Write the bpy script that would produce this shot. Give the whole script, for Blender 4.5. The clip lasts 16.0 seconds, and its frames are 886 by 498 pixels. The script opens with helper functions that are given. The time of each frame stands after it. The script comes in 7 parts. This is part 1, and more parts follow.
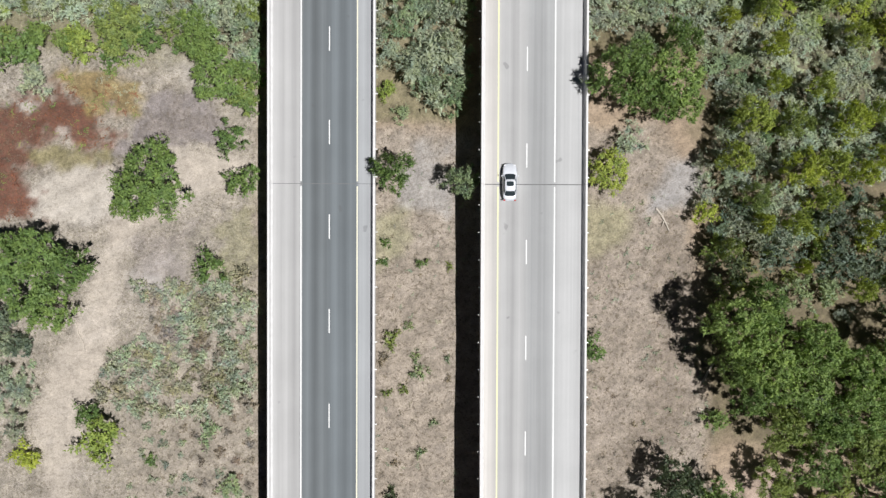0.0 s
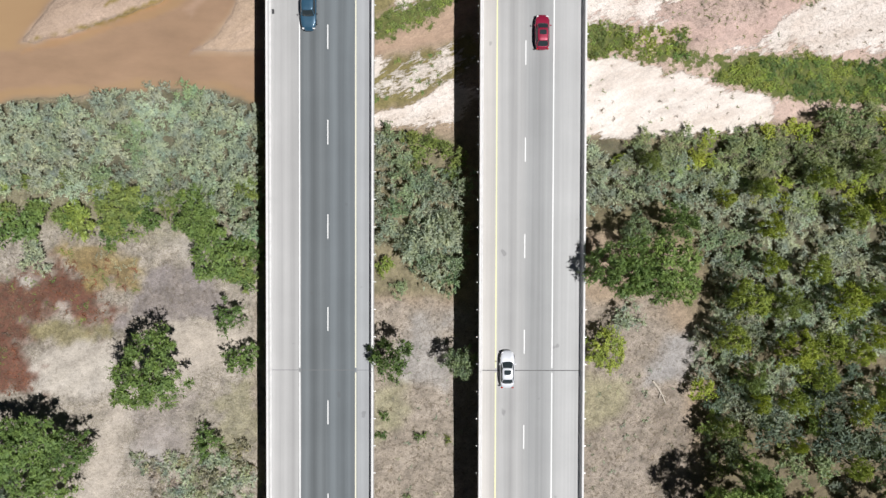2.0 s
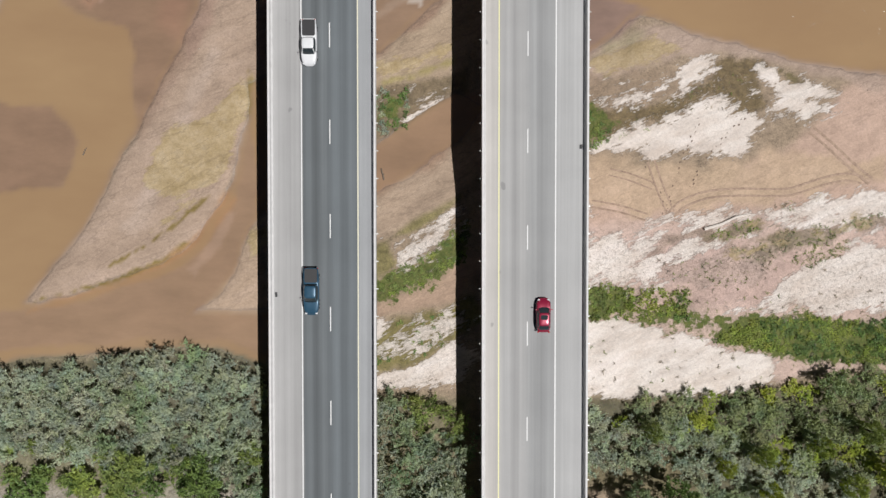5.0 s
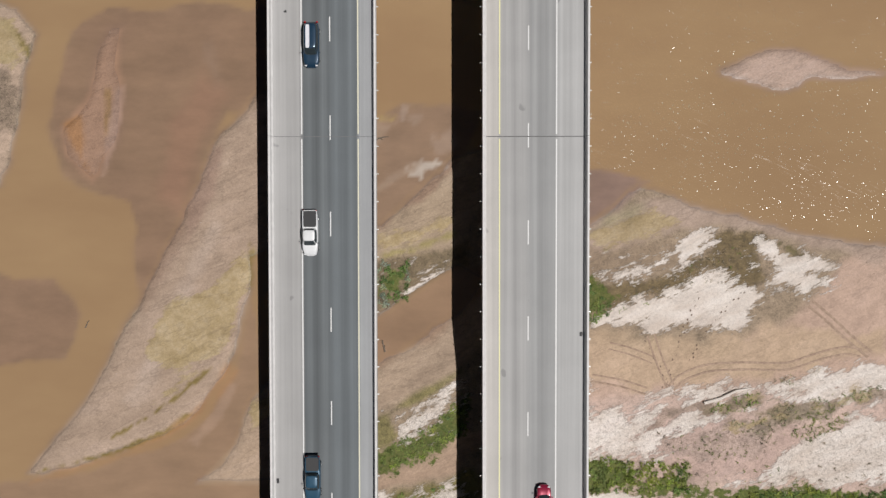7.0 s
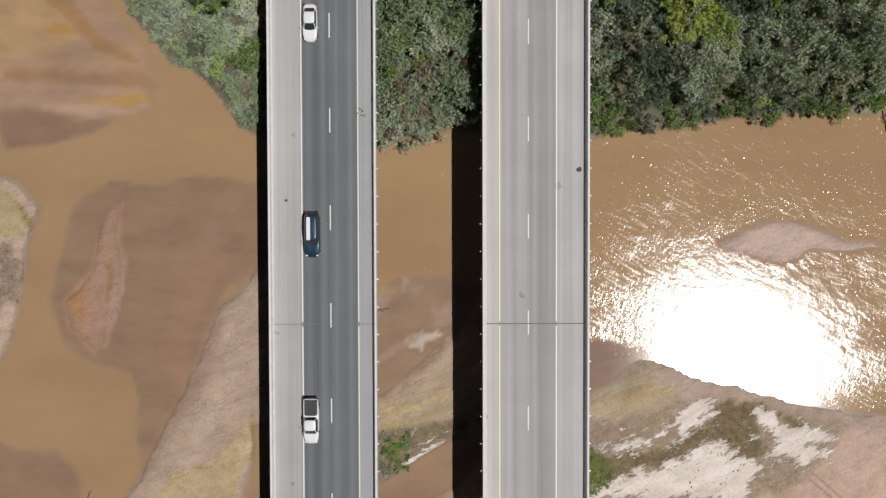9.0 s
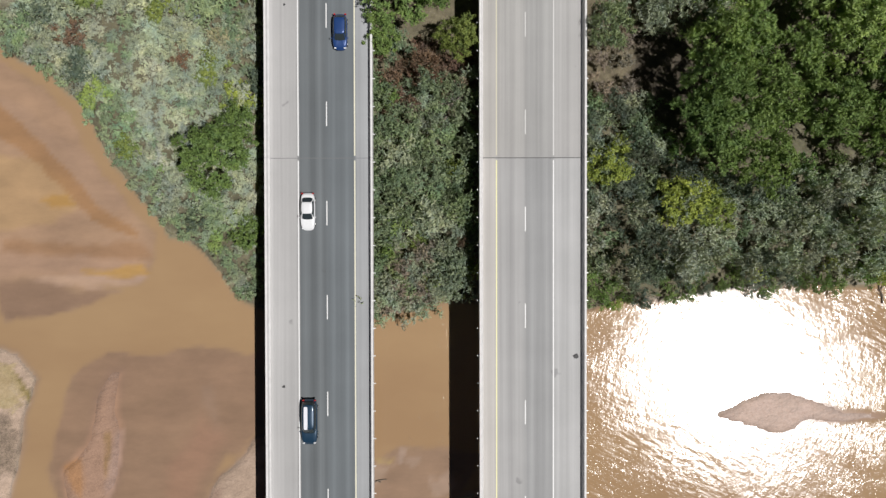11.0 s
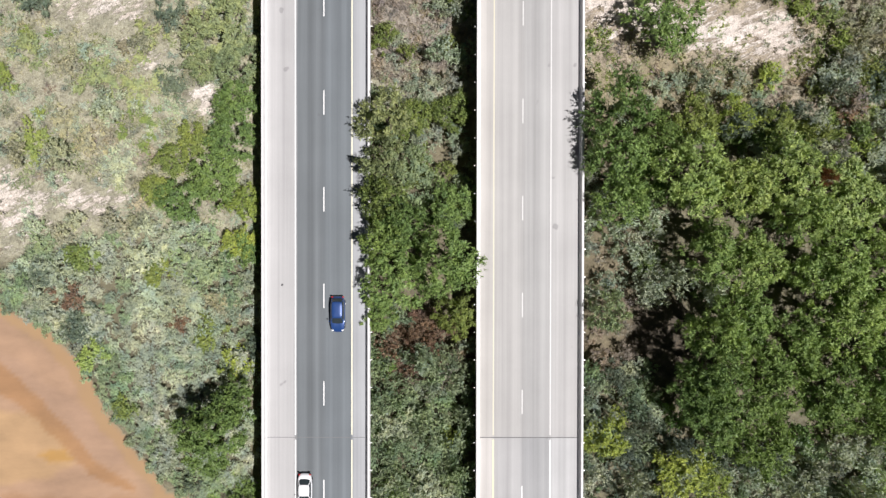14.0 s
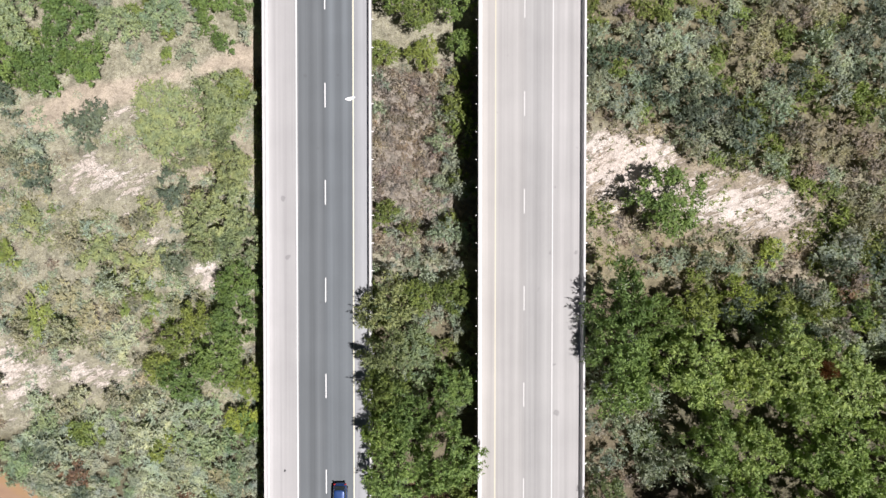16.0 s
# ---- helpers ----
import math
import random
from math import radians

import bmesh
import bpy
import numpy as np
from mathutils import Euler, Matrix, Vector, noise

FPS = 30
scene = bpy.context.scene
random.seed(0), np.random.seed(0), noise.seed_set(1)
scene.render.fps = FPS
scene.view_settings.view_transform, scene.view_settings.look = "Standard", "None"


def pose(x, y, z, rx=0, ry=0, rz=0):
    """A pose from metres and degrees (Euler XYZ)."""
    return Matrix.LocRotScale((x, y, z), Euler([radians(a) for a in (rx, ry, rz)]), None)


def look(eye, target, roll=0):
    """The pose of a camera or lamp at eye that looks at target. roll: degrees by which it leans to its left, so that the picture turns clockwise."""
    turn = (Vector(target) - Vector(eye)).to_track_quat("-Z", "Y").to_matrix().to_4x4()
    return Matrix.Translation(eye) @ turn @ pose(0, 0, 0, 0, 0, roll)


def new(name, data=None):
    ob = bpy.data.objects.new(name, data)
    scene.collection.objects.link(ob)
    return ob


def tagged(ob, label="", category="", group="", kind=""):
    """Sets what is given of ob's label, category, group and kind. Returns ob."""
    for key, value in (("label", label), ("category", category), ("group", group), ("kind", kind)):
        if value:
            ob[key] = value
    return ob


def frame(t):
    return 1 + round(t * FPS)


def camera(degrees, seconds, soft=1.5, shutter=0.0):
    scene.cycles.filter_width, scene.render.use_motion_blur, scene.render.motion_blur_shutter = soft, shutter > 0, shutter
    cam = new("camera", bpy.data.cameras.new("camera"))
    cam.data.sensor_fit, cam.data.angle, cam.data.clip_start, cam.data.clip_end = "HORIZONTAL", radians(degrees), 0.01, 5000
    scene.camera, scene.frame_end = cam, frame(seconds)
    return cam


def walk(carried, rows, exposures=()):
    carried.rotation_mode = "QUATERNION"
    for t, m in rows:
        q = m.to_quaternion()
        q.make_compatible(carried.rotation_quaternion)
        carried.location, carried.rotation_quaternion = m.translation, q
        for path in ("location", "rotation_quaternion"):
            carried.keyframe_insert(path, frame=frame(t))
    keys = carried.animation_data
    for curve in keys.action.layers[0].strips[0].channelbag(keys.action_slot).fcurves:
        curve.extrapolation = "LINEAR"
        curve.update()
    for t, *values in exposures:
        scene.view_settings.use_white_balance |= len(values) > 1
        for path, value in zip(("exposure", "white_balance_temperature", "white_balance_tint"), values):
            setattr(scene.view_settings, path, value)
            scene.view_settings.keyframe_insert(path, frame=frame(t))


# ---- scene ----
cam = camera(60.2, 16.0, 1.4)
# seconds, place in metres, turn in degrees
PATH = [
    (0.0, -0.483, 2.298, 105.059, -0.986, -0.366, 0.221),
    (0.5, -0.448, 8.291, 105.077, -1.085, -0.366, 0.148),
    (1.0, -0.417, 14.318, 105.110, -1.165, -0.360, 0.164),
    (1.5, -0.349, 20.380, 105.124, -1.284, -0.372, 0.157),
    (2.0, -0.315, 26.439, 105.150, -1.367, -0.375, 0.180),
    (2.5, -0.318, 32.437, 105.143, -1.397, -0.355, 0.189),
    (3.0, -0.341, 38.363, 105.077, -1.405, -0.329, 0.137),
    (3.5, -0.328, 44.249, 105.038, -1.413, -0.265, 0.123),
    (4.0, -0.314, 50.135, 105.029, -1.434, -0.214, 0.069),
    (6.5, -0.384, 79.619, 104.840, -1.452, -0.192, -0.051),
    (7.0, -0.317, 85.554, 104.820, -1.485, -0.148, -0.070),
    (7.5, -0.248, 91.480, 104.790, -1.493, -0.112, -0.081),
    (8.0, -0.200, 97.364, 104.724, -1.525, -0.075, -0.094),
    (8.5, -0.170, 103.216, 104.676, -1.506, -0.055, -0.143),
    (9.0, -0.127, 108.980, 104.632, -1.449, -0.037, -0.149),
    (11.5, 0.306, 137.097, 104.464, -0.793, -0.072, -0.073),
    (12.0, 0.376, 142.817, 104.483, -0.718, -0.068, 0.006),
    (12.5, 0.431, 148.579, 104.448, -0.688, -0.079, -0.028),
    (13.0, 0.437, 154.301, 104.378, -0.609, -0.124, -0.031),
    (13.5, 0.433, 160.066, 104.337, -0.576, -0.138, 0.038),
    (14.0, 0.414, 165.972, 104.311, -0.642, -0.169, 0.098),
    (14.5, 0.405, 172.032, 104.282, -0.763, -0.161, 0.082),
    (15.0, 0.425, 178.196, 104.285, -0.947, -0.107, 0.089),
    (15.5, 0.443, 184.426, 104.270, -1.191, -0.060, 0.034),
    (16.0, 0.473, 190.652, 104.268, -1.416, -0.015, 0.020),
]
EXPOSURES = [(0.0, 0.02, 6200, 10), (2.0, -0.05, 6220, 10), (3.0, -0.22, 6250, 10), (4.0, -0.32, 6230, 10), (6.5, -0.5, 6380, 11), (9.0, -0.55, 6420, 11), (11.5, -0.24, 6330, 11), (12.5, -0.02, 6300, 11), (14.0, 0.2, 6300, 14), (15.0, 0.21, 6330, 15), (16.0, 0.2, 6330, 16)]
walk(cam, [(t, pose(x, y, z, rx, ry, rz)) for t, x, y, z, rx, ry, rz in PATH], EXPOSURES)

# ---------------------------------------------------------------- world, sun
SUN_WAY = Vector((0.38, -0.175, 1.0)).normalized()          # towards the sun
world = bpy.data.worlds.new("world")
scene.world = world
world.use_nodes = True
wn = world.node_tree
sky = wn.nodes.new("ShaderNodeTexSky")
sky.sky_type = "NISHITA"
sky.sun_disc = False
sky.sun_elevation = math.asin(SUN_WAY.z)
sky.sun_rotation = math.atan2(SUN_WAY.x, SUN_WAY.y)
sky.altitude, sky.air_density, sky.dust_density = 100, 0.35, 0.3
wn.nodes["Background"].inputs["Strength"].default_value = 0.015
wn.links.new(sky.outputs[0], wn.nodes["Background"].inputs["Color"])
sun = new("sun", bpy.data.lights.new("sun", "SUN"))
sun.data.energy, sun.data.angle, sun.data.color = 5.2, radians(0.55), (1.0, 0.965, 0.92)
sun.matrix_world = look(SUN_WAY * 300, (0, 0, 0))

DECK = 8.85


# ---------------------------------------------------------------- node helpers
class Nodes:
    """Short hand for a material's node tree."""

    def __init__(self, name):
        self.mat = bpy.data.materials.new(name)
        self.mat.use_nodes = True
        self.tree = self.mat.node_tree
        self.bsdf = self.tree.nodes["Principled BSDF"]
        self.out = self.tree.nodes["Material Output"]

    def add(self, kind, **values):
        node = self.tree.nodes.new(kind)
        for key, value in values.items():
            node.inputs[key.replace("_", " ")].default_value = value
        return node

    def link(self, a, b):
        self.tree.links.new(a, b)

    def coords(self):
        return self.add("ShaderNodeTexCoord").outputs["Object"]

    def place(self):
        return self.add("ShaderNodeNewGeometry").outputs["Position"]

    def noise(self, where, scale, detail=4.0, rough=0.6, stretch=None):
        if stretch:
            m = self.add("ShaderNodeMapping")
            m.inputs["Scale"].default_value = stretch
            self.link(where, m.inputs["Vector"])
            where = m.outputs[0]
        n = self.add("ShaderNodeTexNoise", Scale=scale, Detail=detail, Roughness=rough)
        self.link(where, n.inputs["Vector"])
        return n.outputs["Fac"]

    def ramp(self, fac, *stops):
        r = self.add("ShaderNodeValToRGB")
        e = r.color_ramp.elements
        while len(e) < len(stops):
            e.new(0.5)
        for el, (p, c) in zip(e, stops):
            el.position = p
            el.color = (*c, 1) if isinstance(c, tuple) else (c, c, c, 1)
        self.link(fac, r.inputs["Fac"])
        return r.outputs["Color"]

    def mix(self, fac, a, b, how="MIX"):
        m = self.add("ShaderNodeMix")
        m.data_type, m.blend_type = "RGBA", how
        for value, k in ((fac, 0), (a, 6), (b, 7)):
            if isinstance(value, (int, float)):
                m.inputs[k].default_value = value if k == 0 else (value, value, value, 1)
            elif isinstance(value, tuple):
                m.inputs[k].default_value = (*value, 1)
            else:
                self.link(value, m.inputs[k])
        return m.outputs[2]

    def math(self, how, a, b=0.0):
        m = self.add("ShaderNodeMath")
        m.operation = how
        for k, value in enumerate((a, b)):
            if isinstance(value, (int, float)):
                m.inputs[k].default_value = value
            else:
                self.link(value, m.inputs[k])
        return m.outputs[0]

    def bump(self, height, strength=0.3, distance=0.05):
        b = self.add("ShaderNodeBump", Strength=strength, Distance=distance)
        self.link(height, b.inputs["Height"])
        self.link(b.outputs[0], self.bsdf.inputs["Normal"])
        return b.outputs[0]

    def finish(self, color=None, rough=0.8, metal=0.0):
        if color is not None:
            if isinstance(color, tuple):
                self.bsdf.inputs["Base Color"].default_value = (*color, 1)
            else:
                self.link(color, self.bsdf.inputs["Base Color"])
        if isinstance(rough, (int, float)):
            self.bsdf.inputs["Roughness"].default_value = rough
        else:
            self.link(rough, self.bsdf.inputs["Roughness"])
        self.bsdf.inputs["Metallic"].default_value = metal
        return self.mat


def m_ground():
    n = Nodes("ground_soil")
    tint = n.add("ShaderNodeVertexColor")
    tint.layer_name = "tint"
    kind = n.add("ShaderNodeVertexColor")       # r wetness, g pebbly litter, b grassy cover
    kind.layer_name = "kind"
    sep = n.add("ShaderNodeSeparateColor")
    n.link(kind.outputs[0], sep.inputs[0])
    p = n.place()
    fine = n.noise(p, 6.0, 7, 0.75)
    mid = n.noise(p, 0.7, 7, 0.66)
    cover = n.add("ShaderNodeVertexColor")      # r pale sand, g green herbs, b smooth silt, alpha olive film of algae
    cover.layer_name = "cover"
    cov = n.add("ShaderNodeSeparateColor")
    n.link(cover.outputs[0], cov.inputs[0])
    turn = n.add("ShaderNodeMapping")
    turn.inputs["Rotation"].default_value = (0, 0, radians(-24))
    n.link(p, turn.inputs["Vector"])
    flow = turn.outputs[0]
    ragged = n.math("MULTIPLY", n.math("SUBTRACT", n.noise(flow, 0.6, 9, 0.70, (0.50, 1.65, 1)), 0.5), 1.9)
    ragged = n.math("ADD", ragged, n.math("MULTIPLY", n.math("SUBTRACT", n.noise(flow, 2.6, 6, 0.72, (0.6, 1.5, 1)), 0.5), 0.9))
    ragged2 = n.math("MULTIPLY", n.math("SUBTRACT", n.noise(p, 1.1, 8, 0.7), 0.5), 1.6)
    rough_soil = n.math("MINIMUM", n.math("ADD", 0.22, n.math("MULTIPLY", n.math("ADD", sep.outputs[1], sep.outputs[2]), 0.95)), 1.0)
    c = n.mix(rough_soil, tint.outputs[0], n.mix(1.0, tint.outputs[0], n.ramp(mid, (0.34, 0.68), (0.66, 1.22)), "MULTIPLY"))
    herbs = n.ramp(n.math("ADD", cov.outputs[1], ragged2), (0.44, 0.0), (0.58, 1.0))
    c = n.mix(herbs, c, n.ramp(n.noise(p, 1.6, 6, 0.75), (0.32, (0.05, 0.08, 0.016)), (0.52, (0.11, 0.14, 0.030)), (0.70, (0.20, 0.18, 0.06))))
    pale = n.ramp(n.math("ADD", cov.outputs[0], ragged), (0.42, 0.0), (0.50, 0.75), (0.62, 1.0))
    c = n.mix(pale, c, n.ramp(n.noise(flow, 0.3, 7, 0.66, (0.6, 1.5, 1)), (0.3, (0.61, 0.52, 0.455)), (0.62, (0.79, 0.725, 0.675))))
    c = n.mix(rough_soil, c, n.mix(1.0, c, n.ramp(fine, (0.31, 0.60), (0.71, 1.32)), "MULTIPLY"))
    silt = cov.outputs[2]
    film = n.ramp(n.math("ADD", cover.outputs["Alpha"], n.math("MULTIPLY", ragged, 0.55)), (0.44, 0.0), (0.60, 1.0))
    c = n.mix(n.math("MULTIPLY", film, 0.85), c, n.ramp(n.noise(flow, 0.5, 7, 0.7), (0.3, (0.30, 0.225, 0.10)), (0.52, (0.42, 0.325, 0.185)), (0.72, (0.49, 0.40, 0.27))))
    wisps = n.noise(flow, 0.22, 9, 0.68, (0.5, 1.6, 1))
    drawn = n.math("MAXIMUM", silt, 0.75)       # water has drawn faint streaks on the dry flats too
    c = n.mix(drawn, c, n.mix(1.0, c, n.ramp(wisps, (0.30, (0.82, 0.80, 0.78)), (0.5, (1.0, 0.99, 0.97)), (0.68, (1.13, 1.13, 1.15))), "MULTIPLY"))
    # rills left by the falling water: shaded crease and bright lip put into the colour
    for scale, stretch, depth in ((0.16, (0.5, 1.8, 1), 0.34), (0.42, (0.6, 1.5, 1), 0.22), (1.1, (0.8, 1.3, 1), 0.10)):
        d = n.math("ABSOLUTE", n.math("SUBTRACT", n.noise(flow, scale, 5, 0.6, stretch), 0.5))
        line = n.ramp(d, (0.0, 0.52), (0.012, 0.86), (0.024, 1.14), (0.06, 1.0))
        c = n.mix(n.math("MULTIPLY", n.math("MAXIMUM", silt, 0.6), depth), c, n.mix(1.0, c, line, "MULTIPLY"))
    c = n.mix(drawn, c, n.mix(1.0, c, n.ramp(n.noise(p, 3.2, 6, 0.75), (0.3, 0.84), (0.7, 1.15)), "MULTIPLY"))
    level = n.add("ShaderNodeSeparateXYZ")
    n.link(p, level.inputs[0])
    soaked = n.ramp(level.outputs[2], (0.0, 0.80), (0.03, 0.86), (0.05, 1.0))       # wet rim along the water
    c = n.mix(1.0, c, soaked, "MULTIPLY")
    litter = n.ramp(n.noise(p, 2.3, 9, 0.78), (0.545, 0.0), (0.59, 1.0))
    c = n.mix(n.math("MULTIPLY", litter, n.math("MULTIPLY", sep.outputs[1], 0.8)), c, (0.13, 0.10, 0.068))
    flecks = n.ramp(n.noise(p, 7.5, 3, 0.6), (0.58, 0.0), (0.62, 1.0))
    c = n.mix(n.math("MULTIPLY", flecks, n.math("MINIMUM", n.math("MULTIPLY", sep.outputs[1], 0.9), 0.6)), c, (0.15, 0.115, 0.08))
    blades = n.ramp(n.noise(p, 4.2, 8, 0.8), (0.46, 0.0), (0.56, 1.0))
    c = n.mix(n.math("MULTIPLY", blades, n.math("MULTIPLY", sep.outputs[2], 0.9)), c, n.ramp(mid, (0.35, (0.10, 0.105, 0.04)), (0.65, (0.22, 0.195, 0.085))))
    rough = n.math("SUBTRACT", 0.95, n.math("MULTIPLY", sep.outputs[0], 0.55))
    scarp = n.math("ADD", n.math("MULTIPLY", pale, 0.55), n.math("ADD", n.math("MULTIPLY", wisps, n.math("MULTIPLY", silt, 0.9)), n.math("MULTIPLY", film, 0.25)))
    n.bump(n.math("ADD", scarp, n.math("MULTIPLY", n.math("MULTIPLY", rough_soil, 0.42), n.math("ADD", fine, n.math("MULTIPLY", litter, 0.5)))), 0.75, 0.16)
    return n.finish(c, rough)


def m_water():
    """Muddy river: it takes the colour of the bed only where it is very shallow."""
    n = Nodes("muddy_water")
    deep = n.add("ShaderNodeVertexColor")
    deep.layer_name = "deep"
    sep = n.add("ShaderNodeSeparateColor")
    n.link(deep.outputs[0], sep.inputs[0])
    p = n.place()
    c = n.ramp(n.noise(p, 0.05, 4, 0.6, (0.7, 1.6, 1)), (0.35, (0.330, 0.214, 0.119)), (0.65, (0.370, 0.247, 0.136)))
    bed = n.add("ShaderNodeVertexColor")
    bed.layer_name = "bed"
    silk = n.noise(p, 0.16, 7, 0.62, (0.8, 1.7, 1))
    bottom = n.mix(1.0, bed.outputs[0], n.ramp(silk, (0.3, (0.80, 0.80, 0.80)), (0.7, (1.16, 1.14, 1.10))), "MULTIPLY")
    c = n.mix(sep.outputs[0], bottom, c)
    body = n.add("ShaderNodeBsdfDiffuse")
    n.link(c, body.inputs["Color"])
    gloss = n.add("ShaderNodeBsdfGlossy", Roughness=0.165)
    gloss.distribution = "BECKMANN"
    turn = n.add("ShaderNodeMapping")
    turn.inputs["Rotation"].default_value = (0, 0, radians(27))
    n.link(p, turn.inputs["Vector"])
    q = turn.outputs[0]
    swell = n.noise(p, 0.30, 3, 0.55, (1.5, 0.7, 1))
    chop = n.noise(q, 1.5, 4, 0.62, (1.45, 0.75, 1))
    fret = n.noise(q, 5.5, 2, 0.5, (0.8, 1.3, 1))
    ridges = n.add("ShaderNodeTexWave", Scale=0.21, Distortion=7.0, Detail=3.0, Detail_Scale=1.3, Detail_Roughness=0.6)
    ridges.bands_direction = "Y"
    n.link(q, ridges.inputs["Vector"])
    sparks = n.ramp(n.noise(q, 2.6, 2, 0.5), (0.64, 0.0), (0.80, 1.0))
    rows = n.math("MULTIPLY", n.ramp(ridges.outputs["Fac"], (0.45, 0.0), (1.0, 1.0)), n.ramp(n.noise(p, 0.09, 2, 0.5), (0.44, 0.0), (0.56, 1.0)))
    waves = n.math("ADD", n.math("MULTIPLY", swell, 1.1), n.math("ADD", n.math("ADD", n.math("MULTIPLY", chop, 0.7), n.math("MULTIPLY", rows, 0.14)), n.math("ADD", n.math("MULTIPLY", sparks, 0.75), n.math("MULTIPLY", fret, 0.2))))
    # wind streaks: fine ripples too small to see singly
    streak = n.ramp(n.noise(q, 1.1, 5, 0.62, (0.30, 2.0, 1)), (0.47, 0.0), (0.62, 1.0))
    patch = n.ramp(n.noise(p, 0.085, 3, 0.55, (0.8, 1.4, 1)), (0.40, 0.15), (0.58, 1.0))
    n.link(n.math("ADD", 0.165, n.math("MULTIPLY", n.math("MULTIPLY", streak, patch), n.math("MULTIPLY", sep.outputs[1], 0.095))), gloss.inputs["Roughness"])
    b = n.add("ShaderNodeBump", Distance=0.040)
    gusts = n.ramp(n.noise(p, 0.13, 4, 0.6, (0.8, 1.6, 1)), (0.36, 0.30), (0.60, 1.0))
    n.link(n.math("MULTIPLY", gusts, n.math("ADD", 0.08, n.math("MULTIPLY", sep.outputs[1], 0.92))), b.inputs["Strength"])
    n.link(waves, b.inputs["Height"])
    n.link(b.outputs[0], gloss.inputs["Normal"])
    fres = n.add("ShaderNodeFresnel", IOR=1.62)
    n.link(b.outputs[0], fres.inputs["Normal"])
    top = n.add("ShaderNodeMixShader")
    n.link(fres.outputs[0], top.inputs[0])
    n.link(body.outputs[0], top.inputs[1])
    n.link(gloss.outputs[0], top.inputs[2])
    n.link(top.outputs[0], n.out.inputs["Surface"])
    return n.mat


def m_leaf(name, shine=0.55):
    """Leaves, coloured by each plant's own tint, varied leaf by leaf and plant by plant."""
    n = Nodes(name)
    info = n.add("ShaderNodeObjectInfo")
    geo = n.add("ShaderNodeNewGeometry")
    c = n.mix(1.0, info.outputs["Color"], n.ramp(geo.outputs["Random Per Island"], (0.0, 0.78), (0.55, 1.0), (1.0, 1.24)), "MULTIPLY")
    c = n.mix(1.0, c, n.ramp(info.outputs["Random"], (0.0, (0.86, 0.9, 0.9)), (1.0, (1.16, 1.1, 1.0))), "MULTIPLY")
    patch = n.noise(geo.outputs["Position"], 0.9, 3, 0.6)
    c = n.mix(1.0, c, n.ramp(patch, (0.3, (0.74, 0.80, 0.88)), (0.7, (1.26, 1.18, 0.96))), "MULTIPLY")
    n.finish(c, shine)
    n.bsdf.inputs["Specular IOR Level"].default_value = 0.35
    thin = n.add("ShaderNodeBsdfTranslucent")
    n.link(n.mix(1.0, c, (1.15, 1.25, 0.5), "MULTIPLY"), thin.inputs["Color"])
    both = n.add("ShaderNodeMixShader")
    both.inputs[0].default_value = 0.22
    n.link(n.bsdf.outputs[0], both.inputs[1])
    n.link(thin.outputs[0], both.inputs[2])
    n.link(both.outputs[0], n.out.inputs["Surface"])
    return n.mat


def m_bark(name, a, b):
    n = Nodes(name)
    f = n.noise(n.coords(), 6.0, 5, 0.7, (1, 1, 0.25))
    n.bump(f, 0.6, 0.03)
    return n.finish(n.ramp(f, (0.3, a), (0.7, b)), 0.9)


